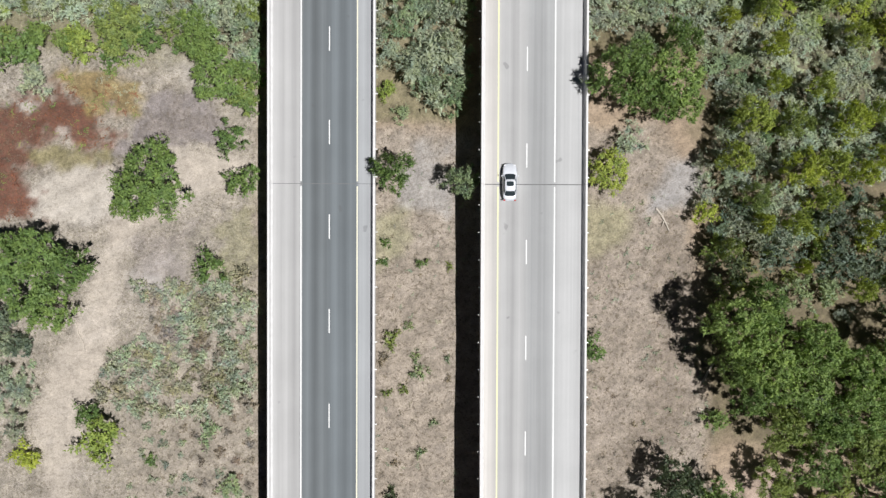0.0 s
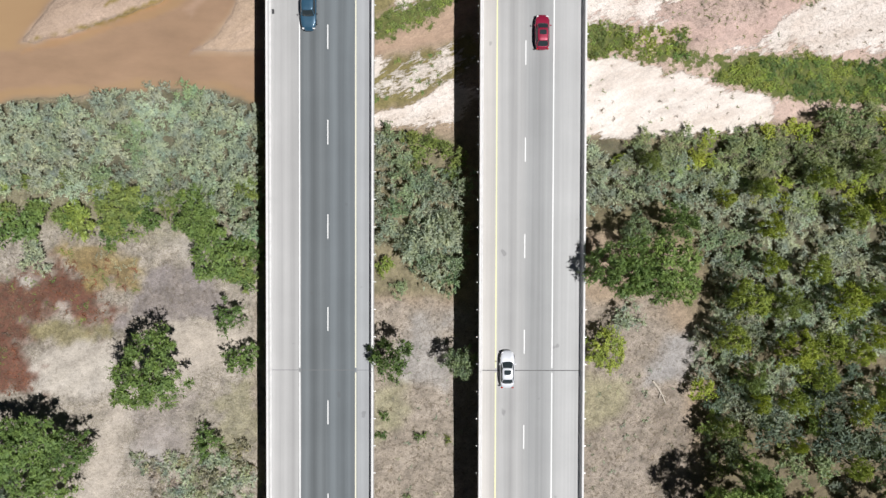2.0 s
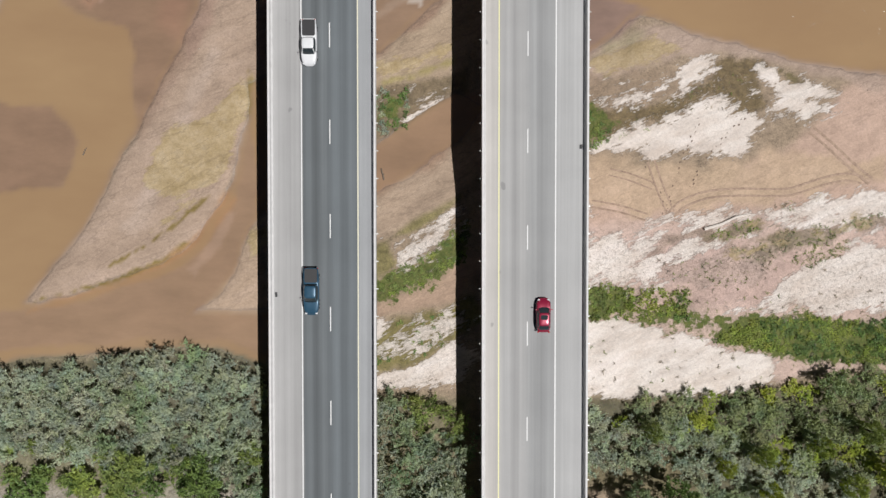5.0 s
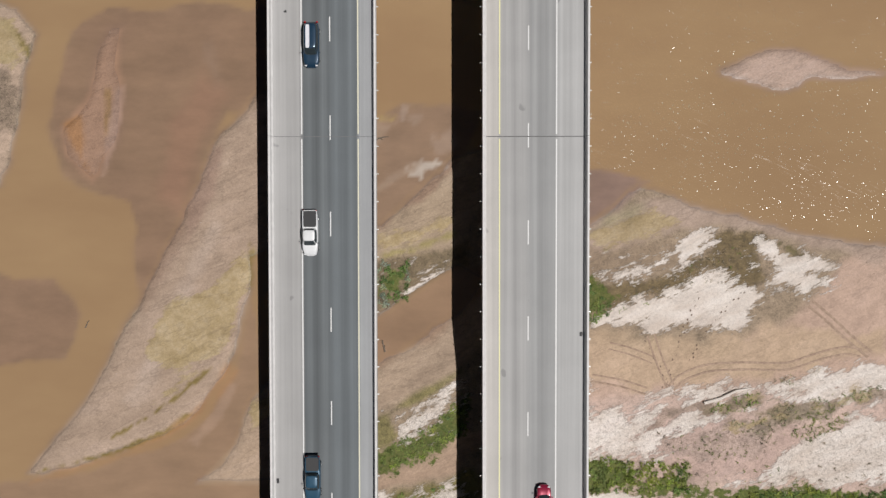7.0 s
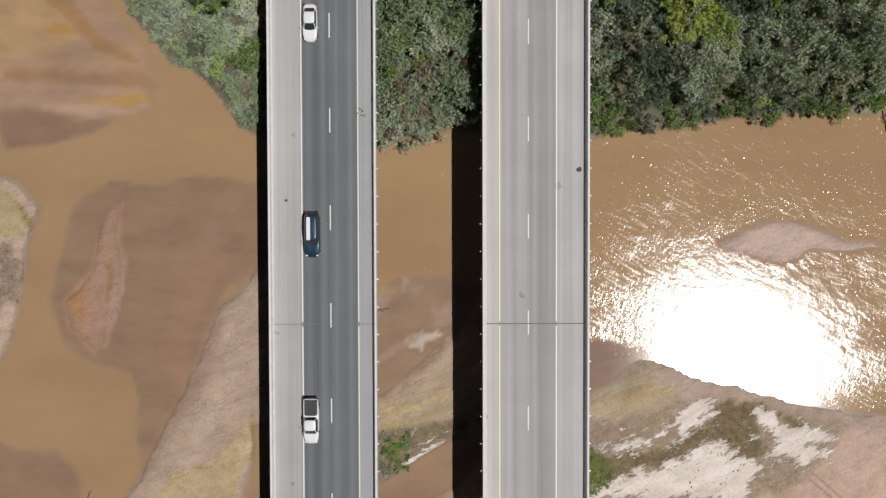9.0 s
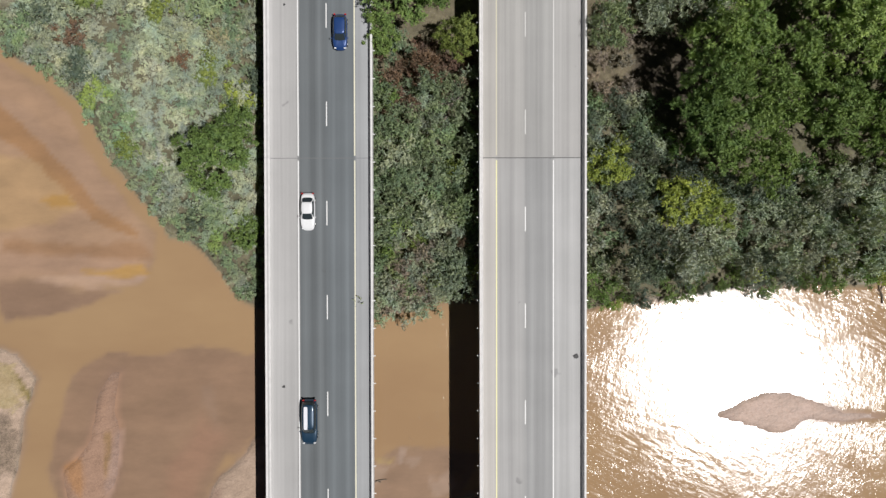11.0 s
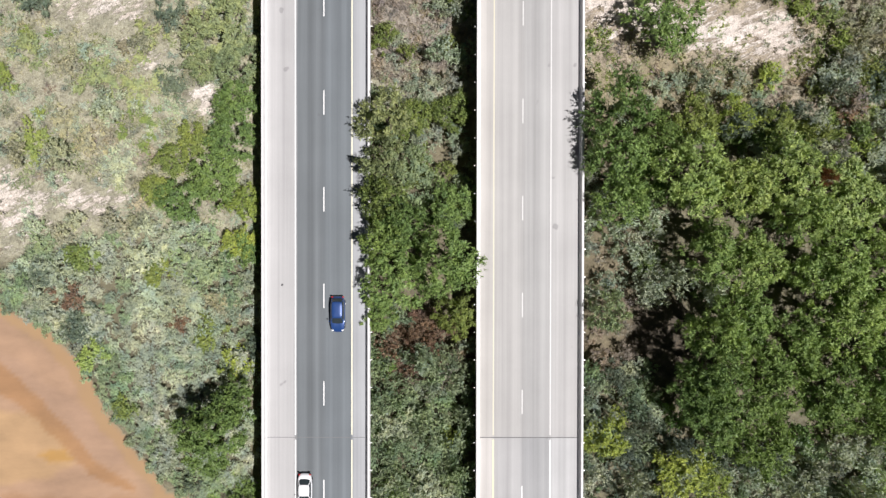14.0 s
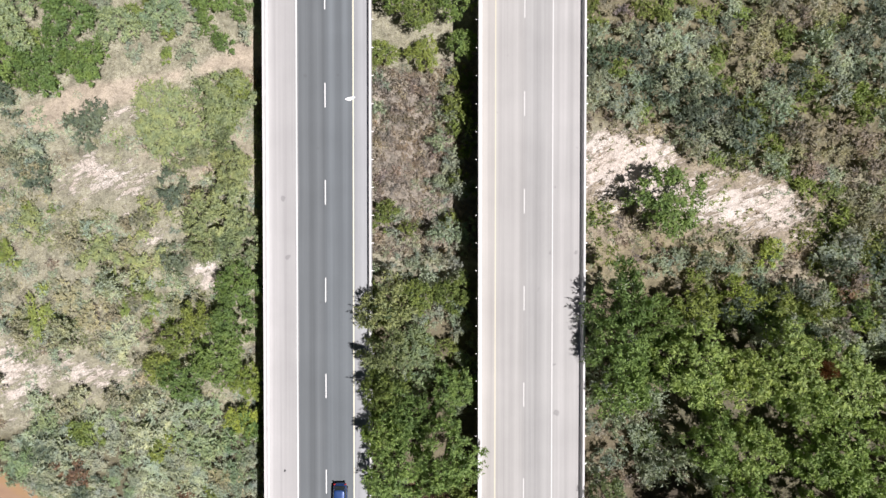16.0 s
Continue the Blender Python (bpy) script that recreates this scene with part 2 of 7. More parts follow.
def m_deck(name, lane, shoulder, lines, streak, edge):
    """Grooved pavement: darker worn lanes between the edge lines, tyre tracks along them, stains and joints' dirt."""
    n = Nodes(name)
    p = n.place()
    sep = n.add("ShaderNodeSeparateXYZ")
    n.link(p, sep.inputs[0])
    x = sep.outputs[0]
    left, mid, right = lines
    wobble = n.math("MULTIPLY", n.math("SUBTRACT", n.noise(p, 0.25, 3, 0.5, (1, 0.3, 1)), 0.5), 0.35)
    xw = n.math("ADD", x, wobble)
    span = (right - left) / 2

    def band(centre, half, soft):
        d = n.math("ABSOLUTE", n.math("SUBTRACT", xw, centre))
        return n.math("MINIMUM", n.math("MAXIMUM", n.math("DIVIDE", n.math("SUBTRACT", half + soft, d), 2 * soft), 0.0), 1.0)

    def side_of(centre, soft):
        return n.math("MINIMUM", n.math("MAXIMUM", n.math("ADD", n.math("DIVIDE", n.math("SUBTRACT", xw, centre), 2 * soft), 0.5), 0.0), 1.0)

    lanes = band(mid, span, edge)
    c = n.mix(lanes, n.mix(side_of(mid, 2.0), shoulder[0], shoulder[1]), n.mix(side_of(mid, 0.5), lane[0], lane[1]))
    wash = n.math("SUBTRACT", 1.06, n.math("MULTIPLY", side_of(left - 1.9, 2.0), 0.15))
    c = n.mix(lanes, n.mix(1.0, c, wash, "MULTIPLY"), c)
    tracks = None
    for centre in ((left + mid) / 2, (mid + right) / 2):
        for side in (-0.9, 0.9):
            t = band(centre + side, 0.25, 0.35)
            tracks = t if tracks is None else n.math("MAXIMUM", tracks, t)
    oil = n.math("MAXIMUM", band((left + mid) / 2, 0.2, 0.45), band((mid + right) / 2, 0.2, 0.45))
    c = n.mix(n.math("MULTIPLY", tracks, streak * 1.5), c, n.mix(1.0, c, 1.45, "MULTIPLY"))
    c = n.mix(n.math("MULTIPLY", oil, 0.45), c, n.mix(1.0, c, 0.78, "MULTIPLY"))
    along = n.noise(p, 1.2, 5, 0.6, (1.0, 0.008, 1))
    c = n.mix(1.0, c, n.ramp(along, (0.30, 0.84), (0.70, 1.14)), "MULTIPLY")
    blot = n.noise(p, 0.12, 5, 0.6)
    c = n.mix(1.0, c, n.ramp(blot, (0.3, 0.93), (0.7, 1.06)), "MULTIPLY")
    grain = n.noise(p, 14.0, 4, 0.7)
    c = n.mix(1.0, c, n.ramp(grain, (0.3, 0.92), (0.7, 1.07)), "MULTIPLY")
    drips = n.ramp(n.noise(p, 0.45, 2, 0.4), (0.735, 0.0), (0.76, 1.0))
    c = n.mix(n.math("MULTIPLY", drips, 0.35), c, (0.10, 0.10, 0.10))
    n.bump(grain, 0.25, 0.01)
    return n.finish(c, 0.85)


def m_concrete(name, a, b, scale=1.2):
    n = Nodes(name)
    p = n.place()
    f = n.noise(p, scale, 6, 0.7)
    runs = n.noise(p, 1.5, 4, 0.6, (1, 1, 0.15))
    c = n.mix(1.0, n.ramp(f, (0.3, a), (0.7, b)), n.ramp(runs, (0.35, 0.95), (0.65, 1.02)), "MULTIPLY")
    n.bump(f, 0.3, 0.01)
    return n.finish(c, 0.85)


def m_paint(name, color, wear=0.35):
    n = Nodes(name)
    p = n.place()
    f = n.ramp(n.noise(p, 9.0, 6, 0.75), (0.52, 0.0), (0.70, 1.0))
    c = n.mix(n.math("MULTIPLY", f, wear), color, (0.33, 0.33, 0.33))
    return n.finish(c, 0.6)


def m_plain(name, color, rough=0.5, metal=0.0, coat=0.0):
    n = Nodes(name)
    f = n.noise(n.coords(), 5.0, 4, 0.6)
    c = n.mix(1.0, color, n.ramp(f, (0.3, 0.94), (0.7, 1.05)), "MULTIPLY")
    n.bsdf.inputs["Coat Weight"].default_value = coat
    n.bsdf.inputs["Coat Roughness"].default_value = 0.05
    return n.finish(c, rough, metal)


M_GROUND, M_WATER = m_ground(), m_water()
M_LEAF = m_leaf("leaves")
M_BARK = m_bark("bark", (0.10, 0.075, 0.055), (0.22, 0.18, 0.14))
M_BLEACHED = m_bark("sun_bleached_wood", (0.60, 0.54, 0.48), (0.80, 0.74, 0.68))
M_PALE = m_bark("bleached_wood", (0.38, 0.33, 0.27), (0.62, 0.56, 0.48))
L_LINES, R_LINES = (-17.72, -14.17, -10.67), (7.03, 10.64, 14.16)
M_DECK_L = m_deck("grey_asphalt", ((0.128, 0.141, 0.148), (0.132, 0.148, 0.158)), ((0.405, 0.400, 0.395), (0.36, 0.37, 0.38)), L_LINES, 0.42, 0.25)
M_DECK_R = m_deck("grooved_concrete", ((0.375, 0.372, 0.368), (0.315, 0.318, 0.318)), ((0.51, 0.488, 0.462), (0.485, 0.485, 0.482)), R_LINES, 0.14, 0.5)
# north of the last joint: darker shoulders, slightly paler lanes
M_DECK_R_NORTH = m_deck("north_grooved_concrete", ((0.385, 0.378, 0.365), (0.352, 0.350, 0.342)), ((0.455, 0.438, 0.412), (0.445, 0.438, 0.428)), R_LINES, 0.12, 0.7)
M_BARRIER = m_concrete("barrier_concrete", (0.64, 0.63, 0.62), (0.76, 0.75, 0.74))
# girder concrete darkened so less sun bounces into the shade under the decks
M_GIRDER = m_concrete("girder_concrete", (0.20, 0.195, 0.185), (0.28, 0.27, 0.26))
M_WHITE = m_paint("white_road_paint", (0.80, 0.80, 0.79))
M_WHITE_OLD = m_paint("worn_white_road_paint", (0.80, 0.80, 0.79), 0.3)
M_YELLOW = m_paint("yellow_road_paint", (0.76, 0.73, 0.56))
M_YELLOW_OLD = m_paint("faded_yellow_road_paint", (0.80, 0.77, 0.42), 0.15)
M_WHITE_WORN = m_paint("nearly_worn_white_paint", (0.60, 0.595, 0.58), 0.45)
M_YELLOW_WORN = m_paint("nearly_worn_yellow_paint", (0.58, 0.55, 0.42), 0.4)
M_SEAL = m_plain("joint_rubber", (0.14, 0.14, 0.14), 0.8)
M_SEAL_GREY = m_plain("worn_joint", (0.17, 0.172, 0.175), 0.8)
M_BRACKET = m_plain("galvanised_steel", (0.72, 0.72, 0.71), 0.45, 0.3)


# ---------------------------------------------------------------- mesh helpers
def link_mesh(name, data, material, parent=None, label=""):
    ob = new(name, data)
    if material and not data.materials:
        data.materials.append(material)
    if parent:
        ob.parent = parent
    return tagged(ob, label)


def part(name, bm, material, parent, label="", smooth=False):
    data = bpy.data.meshes.new(name)
    bm.to_mesh(data)
    bm.free()
    if smooth:
        for f in data.polygons:
            f.use_smooth = True
    return link_mesh(name, data, material, parent, label)


def box(bm, x0, x1, y0, y1, z0, z1):
    v = [bm.verts.new((x, y, z)) for z in (z0, z1) for x, y in ((x0, y0), (x1, y0), (x1, y1), (x0, y1))]
    for f in ((3, 2, 1, 0), (4, 5, 6, 7), (0, 1, 5, 4), (1, 2, 6, 5), (2, 3, 7, 6), (3, 0, 4, 7)):
        bm.faces.new([v[i] for i in f])
    return v


def extrude_y(bm, section, y0, y1, steps=1):
    """A prism along y from a closed section of (x, z), counter-clockwise seen from -y."""
    rings = []
    for k in range(steps + 1):
        y = y0 + (y1 - y0) * k / steps
        rings.append([bm.verts.new((x, y, z)) for x, z in section])
    m = len(section)
    for a, b in zip(rings, rings[1:]):
        for i in range(m):
            bm.faces.new((a[i], a[(i + 1) % m], b[(i + 1) % m], b[i]))
    bm.faces.new(rings[0][::-1])
    bm.faces.new(rings[-1])
    bmesh.ops.recalc_face_normals(bm, faces=bm.faces)


def tube(bm, points, radii, sides=6):
    """A tapered tube through the points."""
    rings = []
    for k, (p, r) in enumerate(zip(points, radii)):
        p = Vector(p)
        a = Vector(points[max(k - 1, 0)])
        b = Vector(points[min(k + 1, len(points) - 1)])
        way = (b - a).normalized()
        u = way.orthogonal().normalized()
        w = way.cross(u)
        rings.append([bm.verts.new(p + r * (math.cos(t) * u + math.sin(t) * w)) for t in (2 * math.pi * i / sides for i in range(sides))])
    for a, b in zip(rings, rings[1:]):
        for i in range(sides):
            bm.faces.new((a[i], a[(i + 1) % sides], b[(i + 1) % sides], b[i]))
    bm.faces.new(rings[0][::-1])
    bm.faces.new(rings[-1])


# ---------------------------------------------------------------- the lie of the land
LATTICE = np.random.RandomState(7).rand(256, 256)


def value_noise(x, y, size, seed=0):
    u, v = x / size + 17.3 * seed + 1000, y / size + 9.7 * seed + 1000
    i, j = np.floor(u).astype(int), np.floor(v).astype(int)
    a, b = u - i, v - j
    a, b = a * a * (3 - 2 * a), b * b * (3 - 2 * b)
    g = lambda p, q: LATTICE[p % 256, q % 256]
    return (g(i, j) * (1 - a) + g(i + 1, j) * a) * (1 - b) + (g(i, j + 1) * (1 - a) + g(i + 1, j + 1) * a) * b


def fbm(x, y, size, octaves=4, seed=0):
    total, amount, norm = 0.0, 1.0, 0.0
    for k in range(octaves):
        total = total + amount * value_noise(x, y, size / 2 ** k, seed + k)
        norm += amount
        amount *= 0.55
    return total / norm


def inside(x, y, points):
    """Metres from the outline of a polygon, positive inside."""
    best = np.full(np.shape(x), 1e9)
    sign = -np.ones(np.shape(x))
    for (ax, ay), (bx, by) in zip(points, points[1:] + points[:1]):
        ex, ey = bx - ax, by - ay
        wx, wy = x - ax, y - ay
        t = np.clip((wx * ex + wy * ey) / (ex * ex + ey * ey), 0, 1)
        best = np.minimum(best, (wx - ex * t) ** 2 + (wy - ey * t) ** 2)
        if by != ay:
            crosses = ((ay > y) != (by > y)) & (x < ex * (y - ay) / (by - ay) + ax)
            sign = np.where(crosses, -sign, sign)
    return sign * np.sqrt(best)


def smooth(x, a, b):
    t = np.clip((x - a) / (b - a), 0, 1)
    return t * t * (3 - 2 * t)


# shore lines of the river: x and the y of the water's edge
NEAR_X = [-66, -60, -48.5, -37, -31, -25, -22, -15, -9, 1.6, 6, 12, 19.6, 24, 27.4, 30.6, 34, 39.8, 44.1, 48.3, 53.8, 60.8, 70]
NEAR_Y = [43, 43.3, 44.5, 46, 45.7, 43.5, 47, 58, 66.4, 74, 79, 84, 85.7, 88.2, 91.4, 90.0, 88.1, 87.6, 86.5, 85.2, 83.9, 83.0, 82]
FAR_X = [-70, -59.6, -55, -49, -45.8, -40.4, -37.3, -34.3, -30.4, -28.9, -24.7, -15, -9, 1.6, 10, 19.6, 32, 47, 60, 70]
FAR_Y = [163, 158, 154.7, 150.4, 142.8, 135.8, 131.6, 131.0, 126.6, 122.8, 121.6, 120.5, 120.3, 122.4, 122, 121.6, 123.3, 124.8, 125.2, 125.5]
BAR_A = [(-57.4, 51.8), (-52.4, 58.3), (-47, 66), (-42.4, 74), (-38.6, 81.4), (-34.5, 89), (-30.5, 98), (-25, 104), (-20, 106),
         (-20, 84), (-26.6, 82), (-26.4, 77), (-28, 72), (-30, 66), (-33.4, 60.6), (-38.7, 56.8), (-48.7, 53.5), (-55.6, 51.4)]
BAR_B = [(-34.2, 50.4), (-31, 53), (-28.7, 56), (-27.6, 59.5), (-25, 63.7), (-20, 68), (-15, 62), (-20, 52), (-25, 50.2)]
BAR_M = [(-22, 88), (-9.1, 86), (-4, 90), (1.6, 95.4), (6, 97), (14, 92), (14, 80), (6, 78), (1.6, 80.8), (-9.1, 73.6), (-16, 72)]
BAR_C = [(-43.6, 112.9), (-44.2, 108.8), (-43.7, 105.2), (-44.0, 102.3), (-44.9, 98.2), (-46.8, 93.4), (-48.0, 92.2), (-49.1, 93.4), (-51.5, 95.5), (-52.3, 99.4), (-49.0, 102.9), (-47.2, 107.6), (-46.2, 111.1), (-45.2, 112.9)]
BAR_D = [(-72, 117), (-60, 116.4), (-57.9, 115.8), (-55.6, 111.8), (-57, 108), (-58.2, 99.5), (-60.2, 91.8), (-72, 86)]
BAR_E = [(37.8, 106.9), (42.6, 109.3), (45.6, 110.3), (49.6, 110.2), (53.5, 108.4), (55.9, 107.6), (62, 106.9), (58.4, 106.2), (53.5, 105.6), (49.9, 105.5), (48.6, 104.5), (46.3, 104.6), (42.7, 105.1), (38.4, 106.0)]
SHOAL_L = [(-66, 160), (-58, 155), (-50, 148.5), (-46.6, 141.5), (-42.5, 135.5), (-39.2, 131.6), (-38.4, 128), (-41, 125), (-49, 124.2), (-66, 127)]
SHOAL_C = [(-50.7, 113.3), (-45.3, 115.6), (-35.2, 116.4), (-20, 115.6), (-20, 104.8), (-29.8, 101), (-33.6, 89.5), (-41.4, 75.6), (-43.7, 88.5), (-52.2, 92.4), (-54.1, 99.4), (-53, 106.4)]
SHOAL_S = [(-36, 88), (-33, 98), (-30, 104), (-33, 107), (-37, 100), (-39, 90)]
SHOAL_W = [(-62, 66), (-52, 68), (-49.5, 74), (-53, 79), (-62, 80)]
SHOAL_M = [(-9, 85), (-5, 88), (2, 94), (6, 102), (1.5, 102.6), (-2, 102.4), (-6, 102.8), (-9.6, 101.4), (-24, 101), (-24, 86)]
SHOAL_R = [(19, 85.6), (24, 88.2), (27.4, 91.4), (30.6, 92), (27, 93), (23.4, 93.6), (19, 93.4)]
SHOAL_N = [(-66, 44), (-48, 45.4), (-37, 47), (-25, 45), (-19, 50), (-26, 58), (-25.4, 66), (-26, 76), (-29, 66), (-32.5, 60), (-38, 56), (-48.5, 52.6), (-57, 50.6), (-66, 51)]
SHOAL_K = [(-24, 60), (-9.6, 65.8), (2, 73.2), (7, 78), (7, 81), (1.6, 80.4), (-9.6, 73.4), (-24, 68)]
SHOAL_G = [(-60, 119.5), (-50, 121), (-44, 123.5), (-50, 125), (-62, 127)]


def lay(x, y):
    """Height of the ground, and metres inside the dry land (minus: out in the water)."""
    wx = x + (fbm(x, y, 6, 4, 1) - 0.5) * 2.2
    wy = y + (fbm(x, y, 6, 4, 5) - 0.5) * 2.2
    near = np.interp(wx, NEAR_X, NEAR_Y) - wy
    far = wy - np.interp(wx, FAR_X, FAR_Y)
    bank = np.maximum(near, far)
    bars = np.full(np.shape(x), -1e9)
    for poly in (BAR_A, BAR_B, BAR_M, BAR_D):
        bars = np.maximum(bars, inside(wx, wy, poly))
    thin, awash = inside(wx, wy, BAR_C), inside(wx, wy, BAR_E)
    land = np.maximum(bank, bars)
    bump = fbm(x, y, 3.0, 4, 11) - 0.5
    wide = fbm(x, y, 18.0, 3, 21) - 0.5
    h_bank = 0.22 * smooth(bank, 0, 1.4) + 1.05 * smooth(bank, 0, 9) + 0.6 * smooth(bank, 4, 30) + (0.5 * bump + 0.9 * wide) * smooth(bank, 0.5, 8)
    h_bar = 0.26 * smooth(bars, 0, 1.5) + 0.25 * bump * smooth(bars, 0.5, 4)
    dry = np.maximum(np.where(bank > 0, h_bank, -9), np.where(bars > 0, h_bar, -9))
    depth = 0.85 * smooth(-land, 0, 2.2) + 0.03 * smooth(-land, 0, 1.0)
    edge = smooth(-land, 0, 0.8)
    for poly, top in ((SHOAL_C, 0.022), (SHOAL_L, 0.012), (SHOAL_S, 0.02), (SHOAL_W, 0.022), (SHOAL_M, 0.015), (SHOAL_R, 0.004), (SHOAL_G, 0.02), (SHOAL_N, 0.035), (SHOAL_K, 0.03)):
        depth = depth + (top - depth) * smooth(inside(wx, wy, poly) + 2.4 * (fbm(x, y, 7.0, 4, 61) - 0.5), -1.3, 0.6) * edge
    depth = depth + (0.0 - depth) * smooth(thin, -1.2, 0.5) - 0.03 * smooth(thin, 0.0, 1.5)
    depth = depth + (0.012 - depth) * smooth(awash, -1.5, 0.1) - 0.055 * smooth(awash, -0.2, 1.0)
    h = np.where(land > 0, dry, -depth + 0.012 * bump * edge)
    # causeways where the two bridges come to land, far out of sight
    ends = np.maximum(smooth(y, 300, 330), smooth(-y, 110, 140))
    return h + (DECK - 1.2 - h) * ends * smooth(-np.abs(x + 1.8), -34, -24), land


TINTS = []


def zone(tint, points, soft=1.0, ragged=2.0, full=1.0, kind=(0, 0, 0), size=4.0):
    """A stretch of ground. tint: its colour, or SAND, HERBS or ALGAE for a cover with crisp ragged edges."""
    TINTS.append((tint, points, soft, ragged, full, kind, size, False))


def bed_zone(tint, points, soft=1.0, ragged=2.0, full=1.0, kind=(0, 0, 0), size=4.0):
    """The same for bars and beds of the river, under water too."""
    TINTS.append((tint, points, soft, ragged, full, kind, size, True))


SAND, HERBS, ALGAE = "sand", "herbs", "algae"


DRY = (0.37, 0.285, 0.205)
RUSSET = (0.150, 0.056, 0.036)
# near bank, west of the bridges
zone((0.395, 0.350, 0.305), [(-70, -60), (-24, -60), (-24, 40), (-70, 40)], 2, 2, 1, (0, 0.75, 0.35))
zone((0.375, 0.328, 0.28), [(-42, -36), (-24, -36), (-24, -16), (-42, -14)], 3, 4, 1, (0, 0.9, 0.3))
zone((0.485, 0.428, 0.368), [(-54, -36), (-50, -36), (-48, -20), (-43.5, -7), (-41, 2), (-25, 10), (-25, 12.4), (-36, 14), (-43, 8), (-46, 0), (-50, -10), (-54.5, -20)], 1.0, 2, 0.9, (0, 0.22, 0.05))
zone((0.50, 0.455, 0.40), [(-57, 8), (-50, 12.5), (-43, 11), (-43, 4), (-47, 2.5), (-55, 3.5)], 1.2, 2.5, 0.9, (0, 0.25, 0))
zone(RUSSET, [(-62.2, 19.9), (-56.9, 20.0), (-53.9, 20.6), (-51.6, 22.0), (-49.2, 22.2), (-47.8, 19.9), (-45.2, 17.6), (-44.3, 14.2), (-47.9, 13.6), (-51.6, 14.9), (-54.8, 13.5), (-56.8, 11.3), (-54.8, 6.9), (-54.8, 4.6), (-62.4, 3.8)], 1.4, 3.4, 0.95, (0, 0.7, 0.1), 1.5)
zone((0.30, 0.235, 0.085), [(-51.6, 23.5), (-47.8, 24.0), (-44.0, 23.5), (-40.8, 22.3), (-40.7, 18.2), (-43.7, 18.5), (-46.7, 19.5), (-48.9, 22.0)], 0.7, 3.0, 0.8, (0, 0.4, 0.4), 1.6)
zone((0.235, 0.125, 0.06), [(-51.6, 23.5), (-47.8, 24.0), (-44.0, 23.5), (-40.8, 22.3), (-40.7, 18.2), (-43.7, 18.5), (-46.7, 19.5), (-48.9, 22.0)], 1.6, 3.0, 0.35, (0, 0.5, 0.2), 1.6)
zone((0.25, 0.215, 0.095), [(-55.3, 13.2), (-51.7, 14.7), (-47.9, 13.5), (-44.3, 13.9), (-44.7, 12.2), (-50.2, 11.2), (-54.1, 11.7)], 0.6, 1.6, 0.8, (0, 0.4, 0.5), 2)
zone((0.52, 0.48, 0.43), [(-57.0, 20.0), (-54.0, 19.9), (-54.5, 19.0), (-55.5, 18.3), (-56.6, 19.0)], 0.3, 1.0, 0.9, (0, 0.3, 0), 1.5)
zone((0.46, 0.40, 0.35), [(-51.8, 16.7), (-50.0, 16.8), (-50.3, 15.9), (-51.5, 15.8)], 0.3, 0.8, 0.8, (0, 0.3, 0), 1.5)
zone((0.27, 0.238, 0.235), [(-44, 13), (-41, 19), (-36, 22.5), (-31, 19), (-28, 15), (-33, 14.4)], 0.7, 2.4, 0.9, (0, 0.5, 0.1), 2.5)
zone((0.25, 0.215, 0.20), [(-40, 16), (-36, 21), (-31, 18), (-34, 15.4)], 0.5, 2.6, 0.6, (0, 0.6, 0.2), 1.8)
zone((0.396, 0.367, 0.352), [(-42, -3), (-36, 1), (-33, -2), (-35, -5), (-41, -5)], 1, 2, 0.8)
zone((0.32, 0.30, 0.185), [(-36, 0), (-25, 8), (-25, -4), (-34, -3)], 0.8, 3, 0.6, (0, 0.4, 0.6), 2)
zone((0.33, 0.29, 0.27), [(-41, 2), (-33, 3.4), (-30, 1), (-33, -4), (-41, -4)], 0.8, 2.4, 0.7, (0, 0.5, 0.2), 2.5)
zone((0.44, 0.40, 0.355), [(-48, 26.6), (-38, 25.4), (-32, 20.6), (-31, 22.4), (-36, 27.6), (-46, 28.4)], 0.6, 2, 0.85, (0, 0.3, 0.1), 2)
zone((0.26, 0.24, 0.16), [(-62, 27), (-24, 27), (-24, 46), (-62, 44)], 2, 3, 0.9, (0, 0.6, 0.6))
# between the bridges, near side
zone((0.37, 0.315, 0.265), [(-24, -60), (20, -60), (20, 16), (-24, 17)], 1.5, 2, 1, (0, 0.9, 0.2))
zone((0.366, 0.347, 0.220), [(-9.4, -3), (-4.5, -1), (-5, 6), (-9.4, 5)], 1.2, 2, 0.7, (0, 0.2, 0.45))
zone((0.396, 0.383, 0.374), [(-6, 7), (1, 5), (1.5, 15), (-5, 14)], 1.5, 3, 0.7, (0, 0.3, 0))
zone((0.25, 0.22, 0.14), [(-10, 18), (3, 17), (3, 39), (-10, 40)], 1, 1, 0.9, (0, 0.5, 0.5))
zone(SAND, [(-22, 37), (-9.4, 40.4), (2, 41.5), (6, 45), (1.6, 47.5), (-3, 44.4), (-9.4, 43), (-22, 42)], 0.5, 1.2, 1, (0, 0.25, 0))
zone((0.25, 0.21, 0.085), [(-22, 43), (-9.4, 42.6), (-3, 44.2), (1.6, 47), (6, 50), (4, 53), (-2, 51.0), (-9.4, 48.8), (-22, 48)], 0.6, 1.5, 1, (0, 0.2, 0.6))
zone(SAND, [(-8.5, 45.2), (-3.5, 49.4), (2.5, 51.6), (2, 47.5), (-3, 45.5), (-6.5, 45.5)], 0.4, 2.6, 0.78, (0, 0.4, 0.1), 1.3)
zone(SAND, [(-9.4, 46.5), (-6.8, 49.5), (-9.4, 49.8)], 0.5, 1, 0.9)
